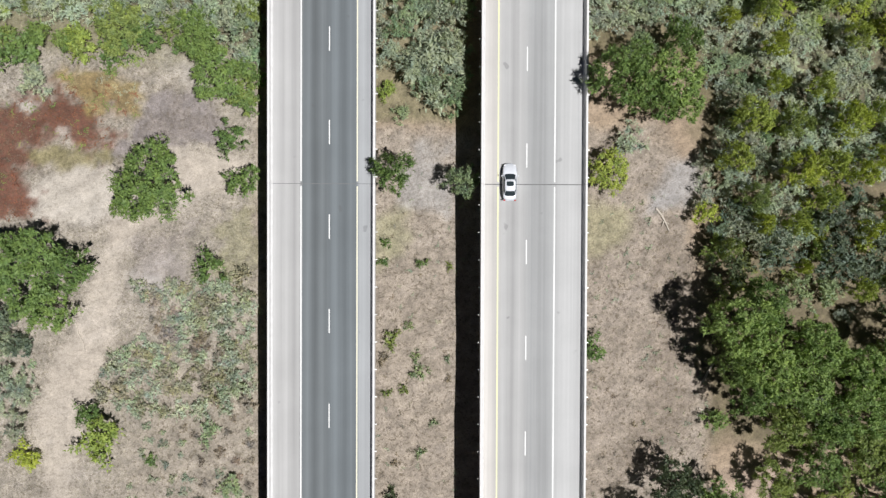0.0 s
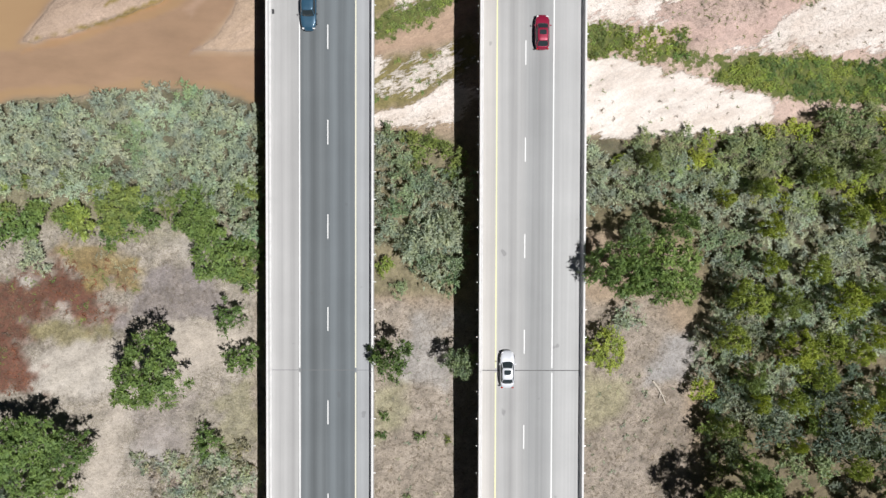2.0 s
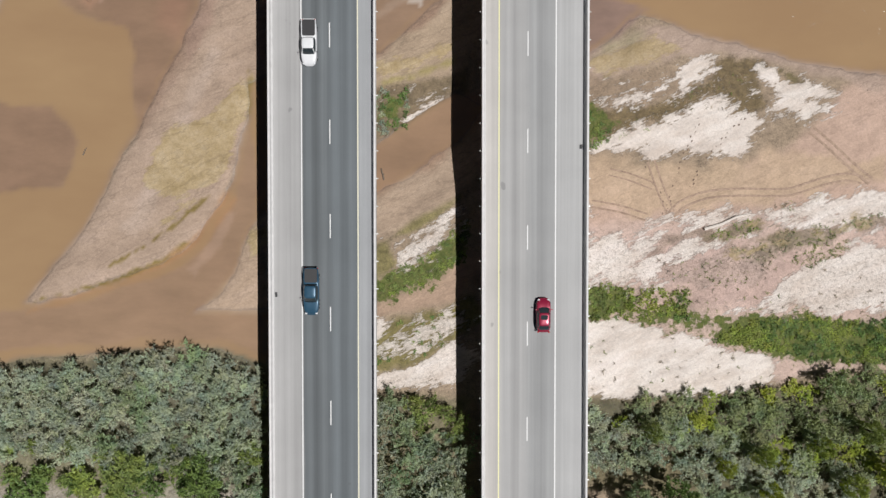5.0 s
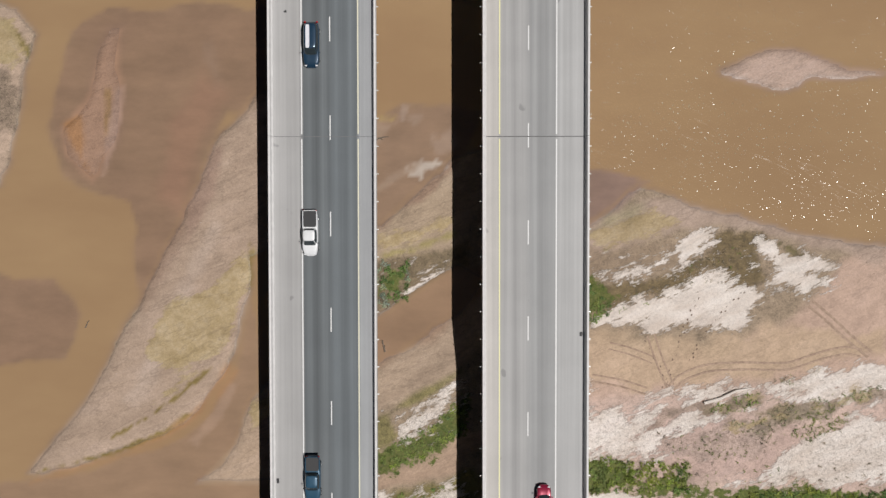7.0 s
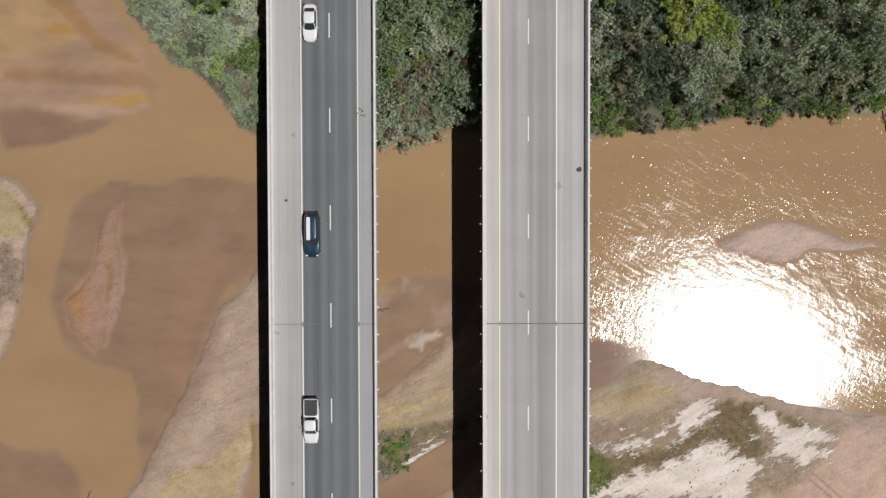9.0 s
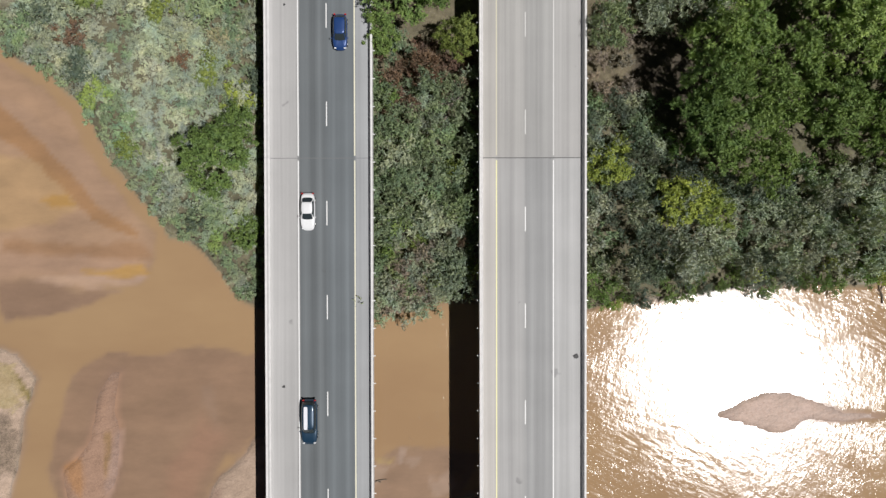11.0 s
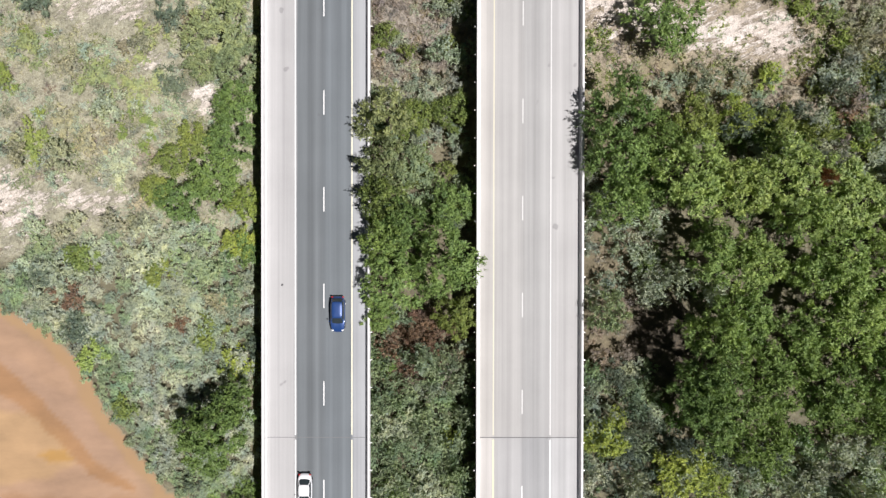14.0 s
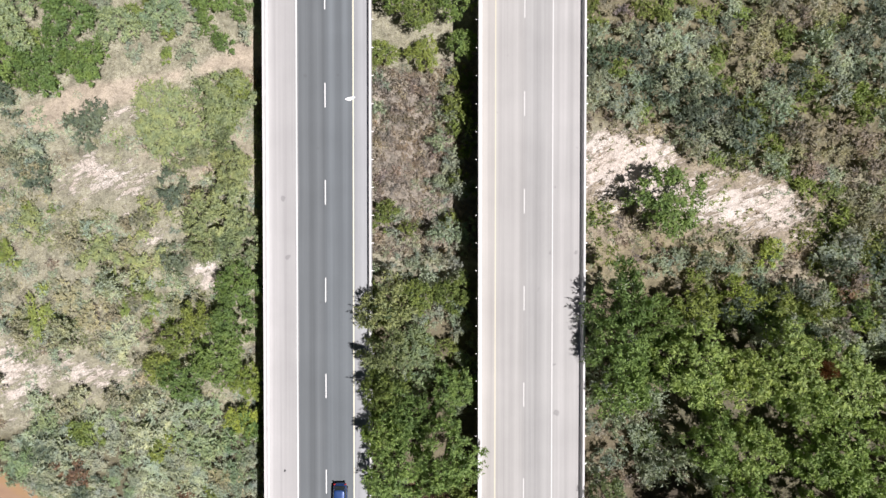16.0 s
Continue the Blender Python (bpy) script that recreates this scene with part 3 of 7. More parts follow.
zone((0.416, 0.299, 0.220), [(-22, 50), (-9.4, 49.8), (-4, 51.2), (1.6, 52.4), (6, 58), (1.6, 58.2), (-2, 54.6), (-9.4, 52.0), (-22, 52)], 0.5, 1)
zone(HERBS, [(-16, 51.8), (-9.4, 51.6), (-2, 54.2), (3, 58), (3, 63.2), (-2, 58.6), (-9.4, 55.4), (-16, 54)], 0.6, 1.5, 1, (0, 0, 0.6))
zone(HERBS, [(-12, 52.0), (-7, 52.4), (-4.2, 54.6), (-9, 54.6)], 0.6, 1.2, 1, (0, 0, 0.8))
zone(SAND, [(-7, 57.0), (-3, 57.6), (1.6, 61.8), (1.6, 64.6), (-2.5, 62), (-7, 59.5)], 0.4, 2.6, 0.8, (0, 0.5, 0.1), 1.3)
zone((0.255, 0.22, 0.09), [(-9.4, 55.8), (-6, 57), (-7, 60), (-2.5, 62.5), (2.5, 66), (2.5, 67), (-3, 63.6), (-9.4, 60)], 0.5, 1.5, 0.9, (0, 0.3, 0.5))
zone((0.436, 0.331, 0.248), [(-22, 60), (-9.4, 60), (2.5, 66.5), (6, 72), (6, 78), (1.6, 73), (-9.4, 66.4), (-22, 62)], 0.6, 0.8)
zone((0.396, 0.304, 0.220), [(-9.4, 82), (1.6, 83), (6, 90), (4, 97), (1.6, 95), (-4, 90), (-9.4, 86)], 0.6, 1)
zone((0.22, 0.165, 0.105), [(-10, 74), (-2, 76.5), (3, 81), (3, 83.4), (-3, 81.8), (-10, 81.2)], 0.5, 1.2, 0.9, (0, 0.6, 0.25))
zone((0.36, 0.30, 0.12), [(-8, 81.6), (-4, 82.4), (1.4, 84.6), (1.6, 85.4), (-4, 83.4), (-8, 82.4)], 0.3, 0.7, 0.8, (0, 0.1, 0.2), 1.2)
zone(SAND, [(-7.4, 79.8), (-4.4, 80.4), (-4.8, 79.6), (-7, 79.2)], 0.2, 0.8, 0.8, (0, 0.3, 0), 1)
zone(SAND, [(-5, 75.8), (0.5, 79.2), (0.8, 81), (-1.6, 80), (-5.5, 77.3)], 0.4, 1.2, 1, (0, 0.2, 0))
zone(HERBS, [(-9.4, 76.5), (-6.0, 77.2), (-5.4, 79.8), (-8, 79.8)], 0.7, 1, 0.9, (0, 0, 0.5))
# near bank, east of the bridges
zone((0.355, 0.300, 0.255), [(18, -60), (37, -60), (36, -10), (32, 12), (28, 17), (18, 17)], 1.5, 2, 1, (0, 0.95, 0.25))
zone((0.27, 0.22, 0.185), [(26, -28), (34, -26), (35, -8), (31, 4), (27, 2), (30, -10)], 0.8, 3.2, 0.6, (0, 1, 0.3), 3)
zone((0.346, 0.326, 0.187), [(18, 0), (24, 1), (25, 6.5), (18, 7)], 1.5, 2, 0.6, (0, 0.2, 0.5))
zone((0.376, 0.362, 0.358), [(27, 5), (31, 12), (38, 17), (37, 12), (33, 6)], 1.2, 2, 0.85, (0, 0.4, 0))
zone((0.426, 0.331, 0.270), [(36, -36), (41, -28), (49, -30), (49, -40), (34, -40)], 1.5, 2, 0.9, (0, 0.5, 0))
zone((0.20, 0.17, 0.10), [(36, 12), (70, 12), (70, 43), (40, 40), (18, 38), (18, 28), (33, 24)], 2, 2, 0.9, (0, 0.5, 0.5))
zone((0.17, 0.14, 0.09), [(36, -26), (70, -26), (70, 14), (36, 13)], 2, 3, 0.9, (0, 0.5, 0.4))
# gravel and sand flats, east
zone((0.585, 0.440, 0.378), [(14, 40), (70, 43), (70, 70), (50, 68), (30, 64), (14, 66)], 1, 2, 1, (0, 0.26, 0))
zone(SAND, [(14, 38), (25, 39), (37, 39.5), (46, 41.5), (45.5, 45), (39, 45.5), (34, 48.6), (26, 49.6), (14, 50)], 0.6, 1.6, 1, (0, 0.12, 0))
zone(HERBS, [(18, 49.7), (26, 49.3), (33.5, 49.5), (34, 54), (26, 54.5), (18, 55)], 0.8, 1.5, 1, (0, 0, 0.7))
zone(HERBS, [(36, 46.5), (43, 45.5), (50, 43.8), (72, 43), (72, 49.6), (58, 49.8), (50, 50.2), (42, 50.0), (38, 49)], 0.8, 1.8, 1, (0, 0, 0.5))
zone(HERBS, [(30, 49), (38, 48), (44, 50.5), (70, 50.5), (70, 52), (46, 52), (34, 51)], 0.8, 2.5, 0.7, (0, 0, 0.6))
zone(SAND, [(38, 50.5), (70, 51), (70, 62.5), (58, 60), (48, 57.5), (40, 54)], 0.9, 2.2, 0.85, (0, 0.45, 0))
zone((0.555, 0.405, 0.355), [(26, 51), (44, 53), (50, 58), (40, 61), (28, 60)], 1.5, 3, 0.8, (0, 0.30, 0))
zone(SAND, [(18, 53.5), (28, 55), (36, 58), (40, 61.5), (38, 62.6), (28, 61.4), (18, 60.5)], 0.6, 3.0, 0.8, (0, 0.45, 0), 2.5)
zone(SAND, [(44, 60), (54, 61.5), (70, 65), (70, 67), (54, 64.5), (46, 62.5)], 0.5, 2.0, 0.9, (0, 0.3, 0), 2.5)
zone(ALGAE, [(36, 59), (44, 60.8), (52, 62.4), (60, 64.6), (60, 63.0), (52, 60.6), (44, 58.8), (37, 57.4)], 0.6, 2.6, 0.62, (0, 0.4, 0.4), 2)
zone(ALGAE, [(40, 62.8), (44, 63.6), (46, 62.6), (42, 61.6)], 0.4, 1.0, 0.8, (0, 0.4, 0.4), 1.5)
zone(ALGAE, [(47, 66.2), (51, 66.8), (52, 65.4), (48, 64.8)], 0.4, 1.0, 0.7, (0, 0.4, 0.4), 1.5)
zone((0.525, 0.378, 0.300), [(14, 62.5), (30, 63), (48, 64.6), (70, 68.5), (72, 84), (58, 83), (54, 80), (46, 72.5), (38, 68), (28, 69), (14, 71)], 1.0, 1.6, 1, (0, 0.12, 0))
RIDGE_WHITE = [(19.9, 72.4), (21.1, 74.5), (26.5, 75.8), (31.2, 77.3), (36.8, 80.4), (39, 79.6), (39.5, 77), (42.1, 77.6), (43.3, 76.4), (41.3, 74.5), (42.5, 72.9), (40.6, 71.6), (35.9, 72.2), (31.2, 72.6), (28.9, 71), (27.7, 72.4), (23.4, 72.5)]
RIDGE_TOP = [(32, 82.6), (32.4, 84.1), (35.1, 85.1), (36.8, 85.1), (37.1, 83.4), (35.1, 82.6), (33.9, 81.4), (32.4, 80.3), (31.6, 81.4)]
RIDGE_ARC = [(42.9, 84.3), (45.6, 83.4), (46.8, 82.2), (50.7, 81.8), (53.6, 80.7), (53, 79.9), (49.1, 79.5), (52.2, 78.7), (53.6, 78.7), (51.5, 77.6), (49.1, 76.8), (47.6, 77.6), (43.7, 77.9), (44.9, 79.9), (43.7, 81.8), (42.5, 83.4)]
RIDGE_STREAKS = [(21.1, 79.9), (26.5, 81), (31.6, 82.6), (31.6, 80.3), (26.5, 78.7), (20, 78.7)]
RIDGE_DARK = [(36.8, 84.1), (39, 85.3), (42.1, 85.3), (44.9, 83.7), (42.5, 83.2), (43.3, 81), (43.7, 78.7), (41.3, 77.9), (39.4, 77.9), (38.2, 79.9), (36.3, 80.4), (32.4, 77.9), (26.5, 76),
              (21.1, 74.5), (18, 75), (18, 78.3), (25, 78.3), (32, 79.9), (34.3, 81.4), (36.8, 82.6)]
zone((0.43, 0.325, 0.265), [(18, 80), (28, 84), (38, 86.4), (52, 83.2), (60, 81), (60, 84), (50, 86), (38, 88.4), (28, 90), (18, 86)], 0.8, 1.5, 0.9, (0.2, 0, 0.0))
zone((0.37, 0.325, 0.20), [(19, 84), (26, 86.5), (28, 89.5), (22, 88)], 0.8, 1.5, 0.7, (0.2, 0, 0.1))
zone((0.33, 0.245, 0.175), [(18, 77), (30, 79.5), (33, 82), (31, 84.5), (18, 82)], 0.6, 2.0, 0.75, (0, 0.3, 0.05), 2.5)
zone((0.20, 0.145, 0.075), RIDGE_DARK, 0.4, 1.0, 0.92, (0, 0.9, 0.2), 2)
zone(SAND, RIDGE_STREAKS, 0.4, 2.3, 0.75, (0, 0.35, 0), 1.5)
zone(SAND, RIDGE_WHITE, 0.4, 0.9, 1, (0, 0.1, 0), 2)
zone(SAND, RIDGE_TOP, 0.4, 0.6, 1, (0, 0.1, 0), 2)
zone(SAND, RIDGE_ARC, 0.4, 0.9, 0.95, (0, 0.1, 0), 2)
zone(SAND, [(40.5, 80.2), (42.5, 80.5), (43, 82), (41, 82)], 0.4, 1.5, 0.6, (0, 0.5, 0.3), 1.2)
zone((0.14, 0.115, 0.05), [(45.4, 84.0), (47.8, 82.8), (49.5, 81.9), (47.2, 82.2), (46, 83.2)], 0.25, 0.5, 0.9, (0, 0.5, 0.6), 1.5)
zone(HERBS, [(17, 73.8), (22, 74.6), (24, 76.2), (21, 79), (17, 79)], 0.8, 1.2, 1, (0, 0, 0.6))
zone((0.27, 0.215, 0.13), [(22, 71.5), (31, 71.6), (32, 69.6), (28, 69), (23, 70)], 0.4, 2.2, 0.4, (0, 0.3, 0.1), 1.6)
zone(SAND, [(19, 66.6), (22, 67.0), (22, 65.2), (19, 64.6)], 0.4, 1.0, 0.9, (0, 0.3, 0), 2)
zone((0.520, 0.385, 0.270), [(20.0, 72.3), (27.0, 70.5), (35.0, 70.8), (43.1, 71.9), (49.0, 72.3), (54.9, 70.4), (59.7, 71.9), (59.7, 69.0), (54.9, 68.4), (48.3, 66.8), (40.2, 65.1), (31.8, 64.6), (27.0, 63.8), (20.0, 65.7)], 0.8, 2.0, 0.85, (0, 0.1, 0), 3)
zone(SAND, [(48.5, 65.4), (53, 66.8), (62, 67.2), (62, 63), (50, 63), (44, 63.4), (38, 62.6), (27, 62.4), (29, 63.6), (40, 64.4)], 0.4, 1.2, 0.9, (0, 0.35, 0), 2)
zone((0.20, 0.16, 0.08), [(42.5, 60.6), (45, 61.4), (48, 61.6), (50, 60.4), (46, 59.6)], 0.4, 1.4, 0.7, (0, 0.6, 0.5), 1.5)
zone((0.27, 0.222, 0.165), [(38.8, 59.4), (43.2, 60.1), (45.4, 61.6), (51.3, 62.5), (55.0, 63.2), (60.2, 64.3), (60.2, 63.0), (55.0, 61.9), (50.6, 60.1), (45.5, 59.0), (44.0, 57.1), (40.3, 58.3)], 0.4, 1.8, 0.75, (0, 0.7, 0.3), 1.4)
zone((0.25, 0.20, 0.13), [(35.1, 61.2), (37.3, 61.6), (40.3, 63.1), (42.5, 63.3), (42.9, 62.1), (40.3, 61.0), (37.7, 60.3), (35.5, 60.3)], 0.4, 0.8, 0.8, (0, 0.6, 0.4), 1.4)
zone((0.36, 0.275, 0.225), [(28.1, 58.5), (28.9, 59.8), (30.7, 61.1), (34.7, 61.8), (34.0, 60.8), (30.7, 59.8)], 0.4, 1.0, 0.8, (0, 0.6, 0.2), 1.4)
zone((0.47, 0.36, 0.31), [(28.9, 57.9), (34.4, 57.2), (38.1, 59.4), (44.0, 57.1), (43.3, 55.3), (36.6, 54.2), (31.8, 54.2)], 0.8, 1.8, 0.7, (0, 0.6, 0.1), 1.6)
# bars and beds of the river
bed_zone((0.345, 0.232, 0.165), SHOAL_N, 1.0, 1.0)
bed_zone((0.405, 0.303, 0.232), BAR_A, 0.5, 0.6)
bed_zone(ALGAE, [(-31.8, 78.2), (-28.7, 80.8), (-27.1, 82.4), (-26.1, 80.8), (-26.3, 79.2), (-27.7, 75.6), (-29.0, 70.9), (-30.3, 68.8), (-32.9, 67.3), (-36.1, 65.7), (-38.1, 66.2), (-40.2, 67.3),
                 (-40.7, 69.4), (-39.6, 72.5), (-38.1, 74.6), (-36.5, 76.1), (-34.9, 76.7)], 0.5, 0.8, 0.9)
bed_zone(ALGAE, [(-44, 58.6), (-40, 60.8), (-35, 64.2), (-33, 66.4), (-36, 65.4), (-41, 61.6)], 0.5, 0.6, 0.75)
bed_zone(ALGAE, [(-27.6, 60.6), (-25, 63.6), (-22, 64), (-22, 60), (-26, 58)], 0.5, 0.8, 0.7)
bed_zone(ALGAE, [(-11, 82.2), (-4, 83.2), (2, 86.2), (2, 88.4), (-4, 86), (-11, 85)], 0.5, 0.8, 0.7)
bed_zone(ALGAE, [(19, 84.4), (24, 87.2), (29, 88.8), (34, 86.4), (28, 84.6), (22, 82.6)], 0.5, 0.8, 0.75)
bed_zone(ALGAE, [(-62, 115), (-58, 114.4), (-56.4, 110), (-58.4, 107), (-62, 108)], 0.5, 0.8, 0.8)
bed_zone((0.21, 0.155, 0.04), [(-45.7, 56.7), (-40.8, 59.4), (-36.2, 62.6), (-31.6, 66.4), (-32.2, 66.6), (-36.6, 63.0), (-41, 59.7), (-45.7, 57)], 0.12, 0.45, 0.9, (0, 0, 0), 1.2)
bed_zone((0.22, 0.165, 0.04), [(-56, 52.1), (-44.6, 54.8), (-37.7, 57.5), (-34.4, 60.0), (-35.2, 60.3), (-38.2, 58.1), (-44.8, 55.2), (-55, 52.5)], 0.12, 0.4, 0.9, (0, 0, 0), 1.5)
bed_zone((0.24, 0.18, 0.05), [(-26.3, 76), (-25.7, 83), (-26.4, 84), (-27.0, 80)], 0.25, 0.6, 0.7, (0, 0, 0), 1.5)
bed_zone((0.46, 0.36, 0.295), [(-44, 62), (-39.6, 70), (-35, 80), (-31, 86), (-33.6, 78), (-38, 68), (-42, 61)], 0.8, 1.5, 0.7)
bed_zone((0.45, 0.315, 0.245), [(-34, 55.5), (-30.2, 60), (-28.4, 64), (-29.2, 64.5), (-31.4, 60.6), (-35, 56.6)], 0.4, 0.8, 0.8, (0, 0, 0), 3)
bed_zone((0.43, 0.245, 0.130), [(-56, 51.4), (-46, 54.4), (-38, 57.4), (-33, 61.6), (-29.6, 67), (-28.5, 66), (-33, 59.5), (-39, 55.5), (-48, 52.6), (-57, 50.6)], 0.5, 0.8, 0.85, (0.3, 0, 0))
bed_zone((0.43, 0.32, 0.235), BAR_B, 0.5, 0.6)
bed_zone((0.292, 0.192, 0.138), SHOAL_C, 2.0, 1.5)
bed_zone((0.41, 0.255, 0.175), BAR_C, 0.6, 0.6)
bed_zone((0.43, 0.225, 0.10), [(-51.8, 100.2), (-49.2, 101.4), (-49.4, 95.6), (-47.8, 92.6), (-49.2, 94.6)], 0.5, 0.8, 0.85)
bed_zone((0.33, 0.20, 0.085), [(-46.0, 105.2), (-45.3, 105.0), (-45.2, 97.8), (-46.4, 98.4)], 0.25, 0.5, 0.85, (0, 0, 0), 2)
bed_zone((0.46, 0.31, 0.245), [(-44.4, 104.8), (-43.3, 105), (-44.8, 96.8), (-46.4, 93), (-46.2, 97)], 0.3, 0.4, 0.8, (0, 0, 0), 2)
bed_zone((0.46, 0.345, 0.265), BAR_D, 0.8, 1.0, 0.95, (0, 0.15, 0.0))
bed_zone((0.20, 0.155, 0.035), [(-59.5, 114.2), (-57.2, 111.8), (-56.0, 109.2), (-56.6, 108.8), (-58.0, 111.4), (-60.2, 113.6)], 0.2, 0.4, 0.85, (0, 0, 0.3), 1.5)
bed_zone((0.24, 0.19, 0.06), [(-61.4, 109.2), (-58.2, 109.6), (-57.0, 108.2), (-59, 108.4)], 0.25, 0.8, 0.7, (0, 0, 0.3), 1.5)
bed_zone((0.26, 0.195, 0.15), [(-63, 106.6), (-58.4, 106.4), (-57.6, 103), (-58.6, 99.2), (-63, 98)], 0.4, 1.6, 0.7, (0, 0.7, 0.3), 1.8)
bed_zone((0.44, 0.31, 0.245), BAR_E, 0.8, 0.8, 1.0, (0.75, 0, 0))
bed_zone((0.41, 0.272, 0.185), SHOAL_L, 1.5, 2.0, 1.0)
bed_zone((0.43, 0.285, 0.205), [(-62, 126), (-46, 125.8), (-40, 128), (-44, 130), (-62, 130.5)], 1.2, 2, 0.9)
bed_zone((0.40, 0.268, 0.190), [(-63, 152), (-59.9, 150.4), (-56.1, 148.8), (-48.4, 142.7), (-43.4, 138), (-43.0, 135.2), (-46.1, 134.9), (-50.7, 139.6), (-56.1, 145.8), (-63, 148.3)], 0.4, 0.7, 0.85, (0, 0, 0), 4)
bed_zone((0.45, 0.302, 0.168), [(-63, 144), (-59.9, 143), (-55.3, 141.9), (-50.7, 138.8), (-49.4, 135.7), (-53, 133.2), (-63, 131.9)], 0.6, 1.0, 0.85, (0, 0, 0), 4)
bed_zone((0.35, 0.195, 0.095), [(-63, 150.5), (-59.9, 149.2), (-56.8, 146.5), (-51.5, 141.5), (-46.9, 135.9), (-41.2, 132.2), (-41.5, 131.2), (-47.6, 133.8), (-52.2, 138.6), (-56.8, 143), (-63, 146.5)], 0.3, 0.6, 0.8, (0, 0, 0), 3)
bed_zone((0.44, 0.25, 0.06), [(-55, 136.8), (-51, 137.2), (-49.6, 135.8), (-53, 135.6)], 0.4, 0.8, 0.7, (0, 0, 0), 2)
bed_zone((0.50, 0.35, 0.265), [(-57, 125.8), (-48.3, 126.5), (-41.4, 127.2), (-39.4, 126), (-41.4, 124.4), (-48.5, 124.6), (-55, 125)], 0.4, 0.8, 0.9, (0, 0, 0), 3)
bed_zone((0.50, 0.30, 0.09), [(-49, 126.9), (-45.5, 127.1), (-41, 127.6), (-39.8, 126.4), (-43, 125.8), (-48, 126.3)], 0.35, 0.7, 0.85, (0, 0, 0), 3)
bed_zone((0.34, 0.20, 0.115), [(-60, 131.5), (-50, 130.4), (-41, 130.6), (-39.5, 128.8), (-46, 128.8), (-60, 129.4)], 0.6, 1.0, 0.8, (0, 0, 0), 3)
bed_zone((0.25, 0.165, 0.125), SHOAL_G, 1.0, 2.0, 0.9)
bed_zone((0.33, 0.225, 0.175), [(-35, 84), (-31.6, 90), (-29.6, 97), (-31.4, 97), (-34.4, 90)], 0.5, 1.0, 0.8, (0, 0, 0), 3)
bed_zone((0.31, 0.215, 0.165), [(-33, 111), (-31, 105), (-30, 105), (-31.4, 111.5)], 0.6, 1.2, 0.7, (0, 0, 0), 3)
bed_zone((0.33, 0.21, 0.155), [(-57.5, 77.5), (-54, 79), (-52, 77.6), (-55, 75.6)], 0.8, 1.0, 0.7, (0, 0, 0), 3)
bed_zone((0.33, 0.20, 0.145), SHOAL_S, 1.5, 1.5)
bed_zone((0.29, 0.19, 0.138), SHOAL_W, 1.5, 1.5)
bed_zone((0.33, 0.218, 0.152), SHOAL_K, 0.8, 1.0)
bed_zone((0.315, 0.215, 0.155), SHOAL_M, 0.6, 1.2)
bed_zone((0.43, 0.325, 0.15), [(-11, 101.6), (-6.6, 101), (-6.8, 100.2), (-11, 100.4)], 0.25, 0.5, 0.85, (0, 0, 0), 1.5)
bed_zone((0.39, 0.29, 0.225), [(-11, 100.3), (-7.2, 99.9), (-8, 97.6), (-11, 97)], 0.3, 0.6, 0.85, (0, 0, 0), 1.5)
bed_zone((0.43, 0.33, 0.275), [(-5.8, 102.6), (-4.6, 102.4), (-5.2, 100), (-6.2, 100.2)], 0.3, 0.6, 0.7, (0, 0, 0), 1.5)
bed_zone((0.40, 0.30, 0.24), [(-4.6, 100.8), (-2.6, 102), (-2.4, 100.8), (-4.4, 99)], 0.3, 0.9, 0.6, (0, 0, 0), 1.2)
bed_zone((0.41, 0.31, 0.255), [(-1.6, 98), (1.4, 99.6), (1.6, 96.4), (-1, 95.6)], 0.4, 1.0, 0.6, (0, 0, 0), 1.5)
# white crinkles: foam and sun glinting on ripples, put into the bed colour
bed_zone((0.66, 0.60, 0.55), [(-5.4, 93.4), (-3.0, 94.8), (0.4, 94.6), (-2.6, 93.8), (-3, 92.6)], 0.15, 0.9, 0.75, (0, 0, 0), 0.8)
bed_zone((0.40, 0.30, 0.235), [(-9.6, 90.2), (-5, 92.6), (-3, 94.6), (-4.4, 94.8), (-9.6, 91.4)], 0.3, 0.6, 0.7, (0, 0, 0), 2)
bed_zone((0.30, 0.208, 0.172), SHOAL_R, 0.5, 0.6, 1.0, (0.9, 0, 0))
# far bank
zone((0.385, 0.38, 0.29), [(-72, 128), (72, 122), (72, 300), (-72, 300)], 3, 3, 0.9, (0, 0.7, 0.5))
WEST_SANDS = (
    [(-51.4, 201.1), (-46.2, 201.7), (-40.6, 200.6), (-32.6, 199.4), (-34.3, 198.3), (-37.7, 196.6), (-40.0, 193.2), (-44.0, 194.9), (-50.3, 194.3), (-52.0, 197.1)],
    [(-62, 178), (-56.2, 174.8), (-53.4, 173.4), (-49.4, 174.3), (-41.9, 172.0), (-42.5, 169.7), (-46.0, 168.5), (-52.3, 168.5), (-56.3, 165.6), (-62, 166)],
    [(-32.9, 186.6), (-29.6, 185.4), (-29.0, 183.3), (-32.3, 183.2)],
    [(-42.2, 208.5), (-39.4, 209.1), (-38.8, 207.4), (-41.7, 205.1), (-43.9, 205.7)],
    [(-41.4, 191.6), (-37.6, 191.6), (-35.3, 189.2), (-38.9, 188.4)])
for sand_place, share in zip(WEST_SANDS, (0.32, 0.40, 0.8, 0.5, 0.3)):
    zone(SAND, sand_place, 0.8, 2.4, share, (0, 0.35, 0.15), 3)
WEST_TRACK = [(-55.9, 207.4), (-47.9, 209.6), (-42.2, 211.3), (-33.1, 213.0), (-24, 215.4), (-24, 213.0), (-31.9, 211.0), (-37.1, 210.0), (-43.4, 207.4), (-50.8, 204.5), (-54.8, 204.0)]
zone((0.495, 0.420, 0.335), WEST_TRACK, 0.8, 2, 0.9, (0, 0.3, 0.1))
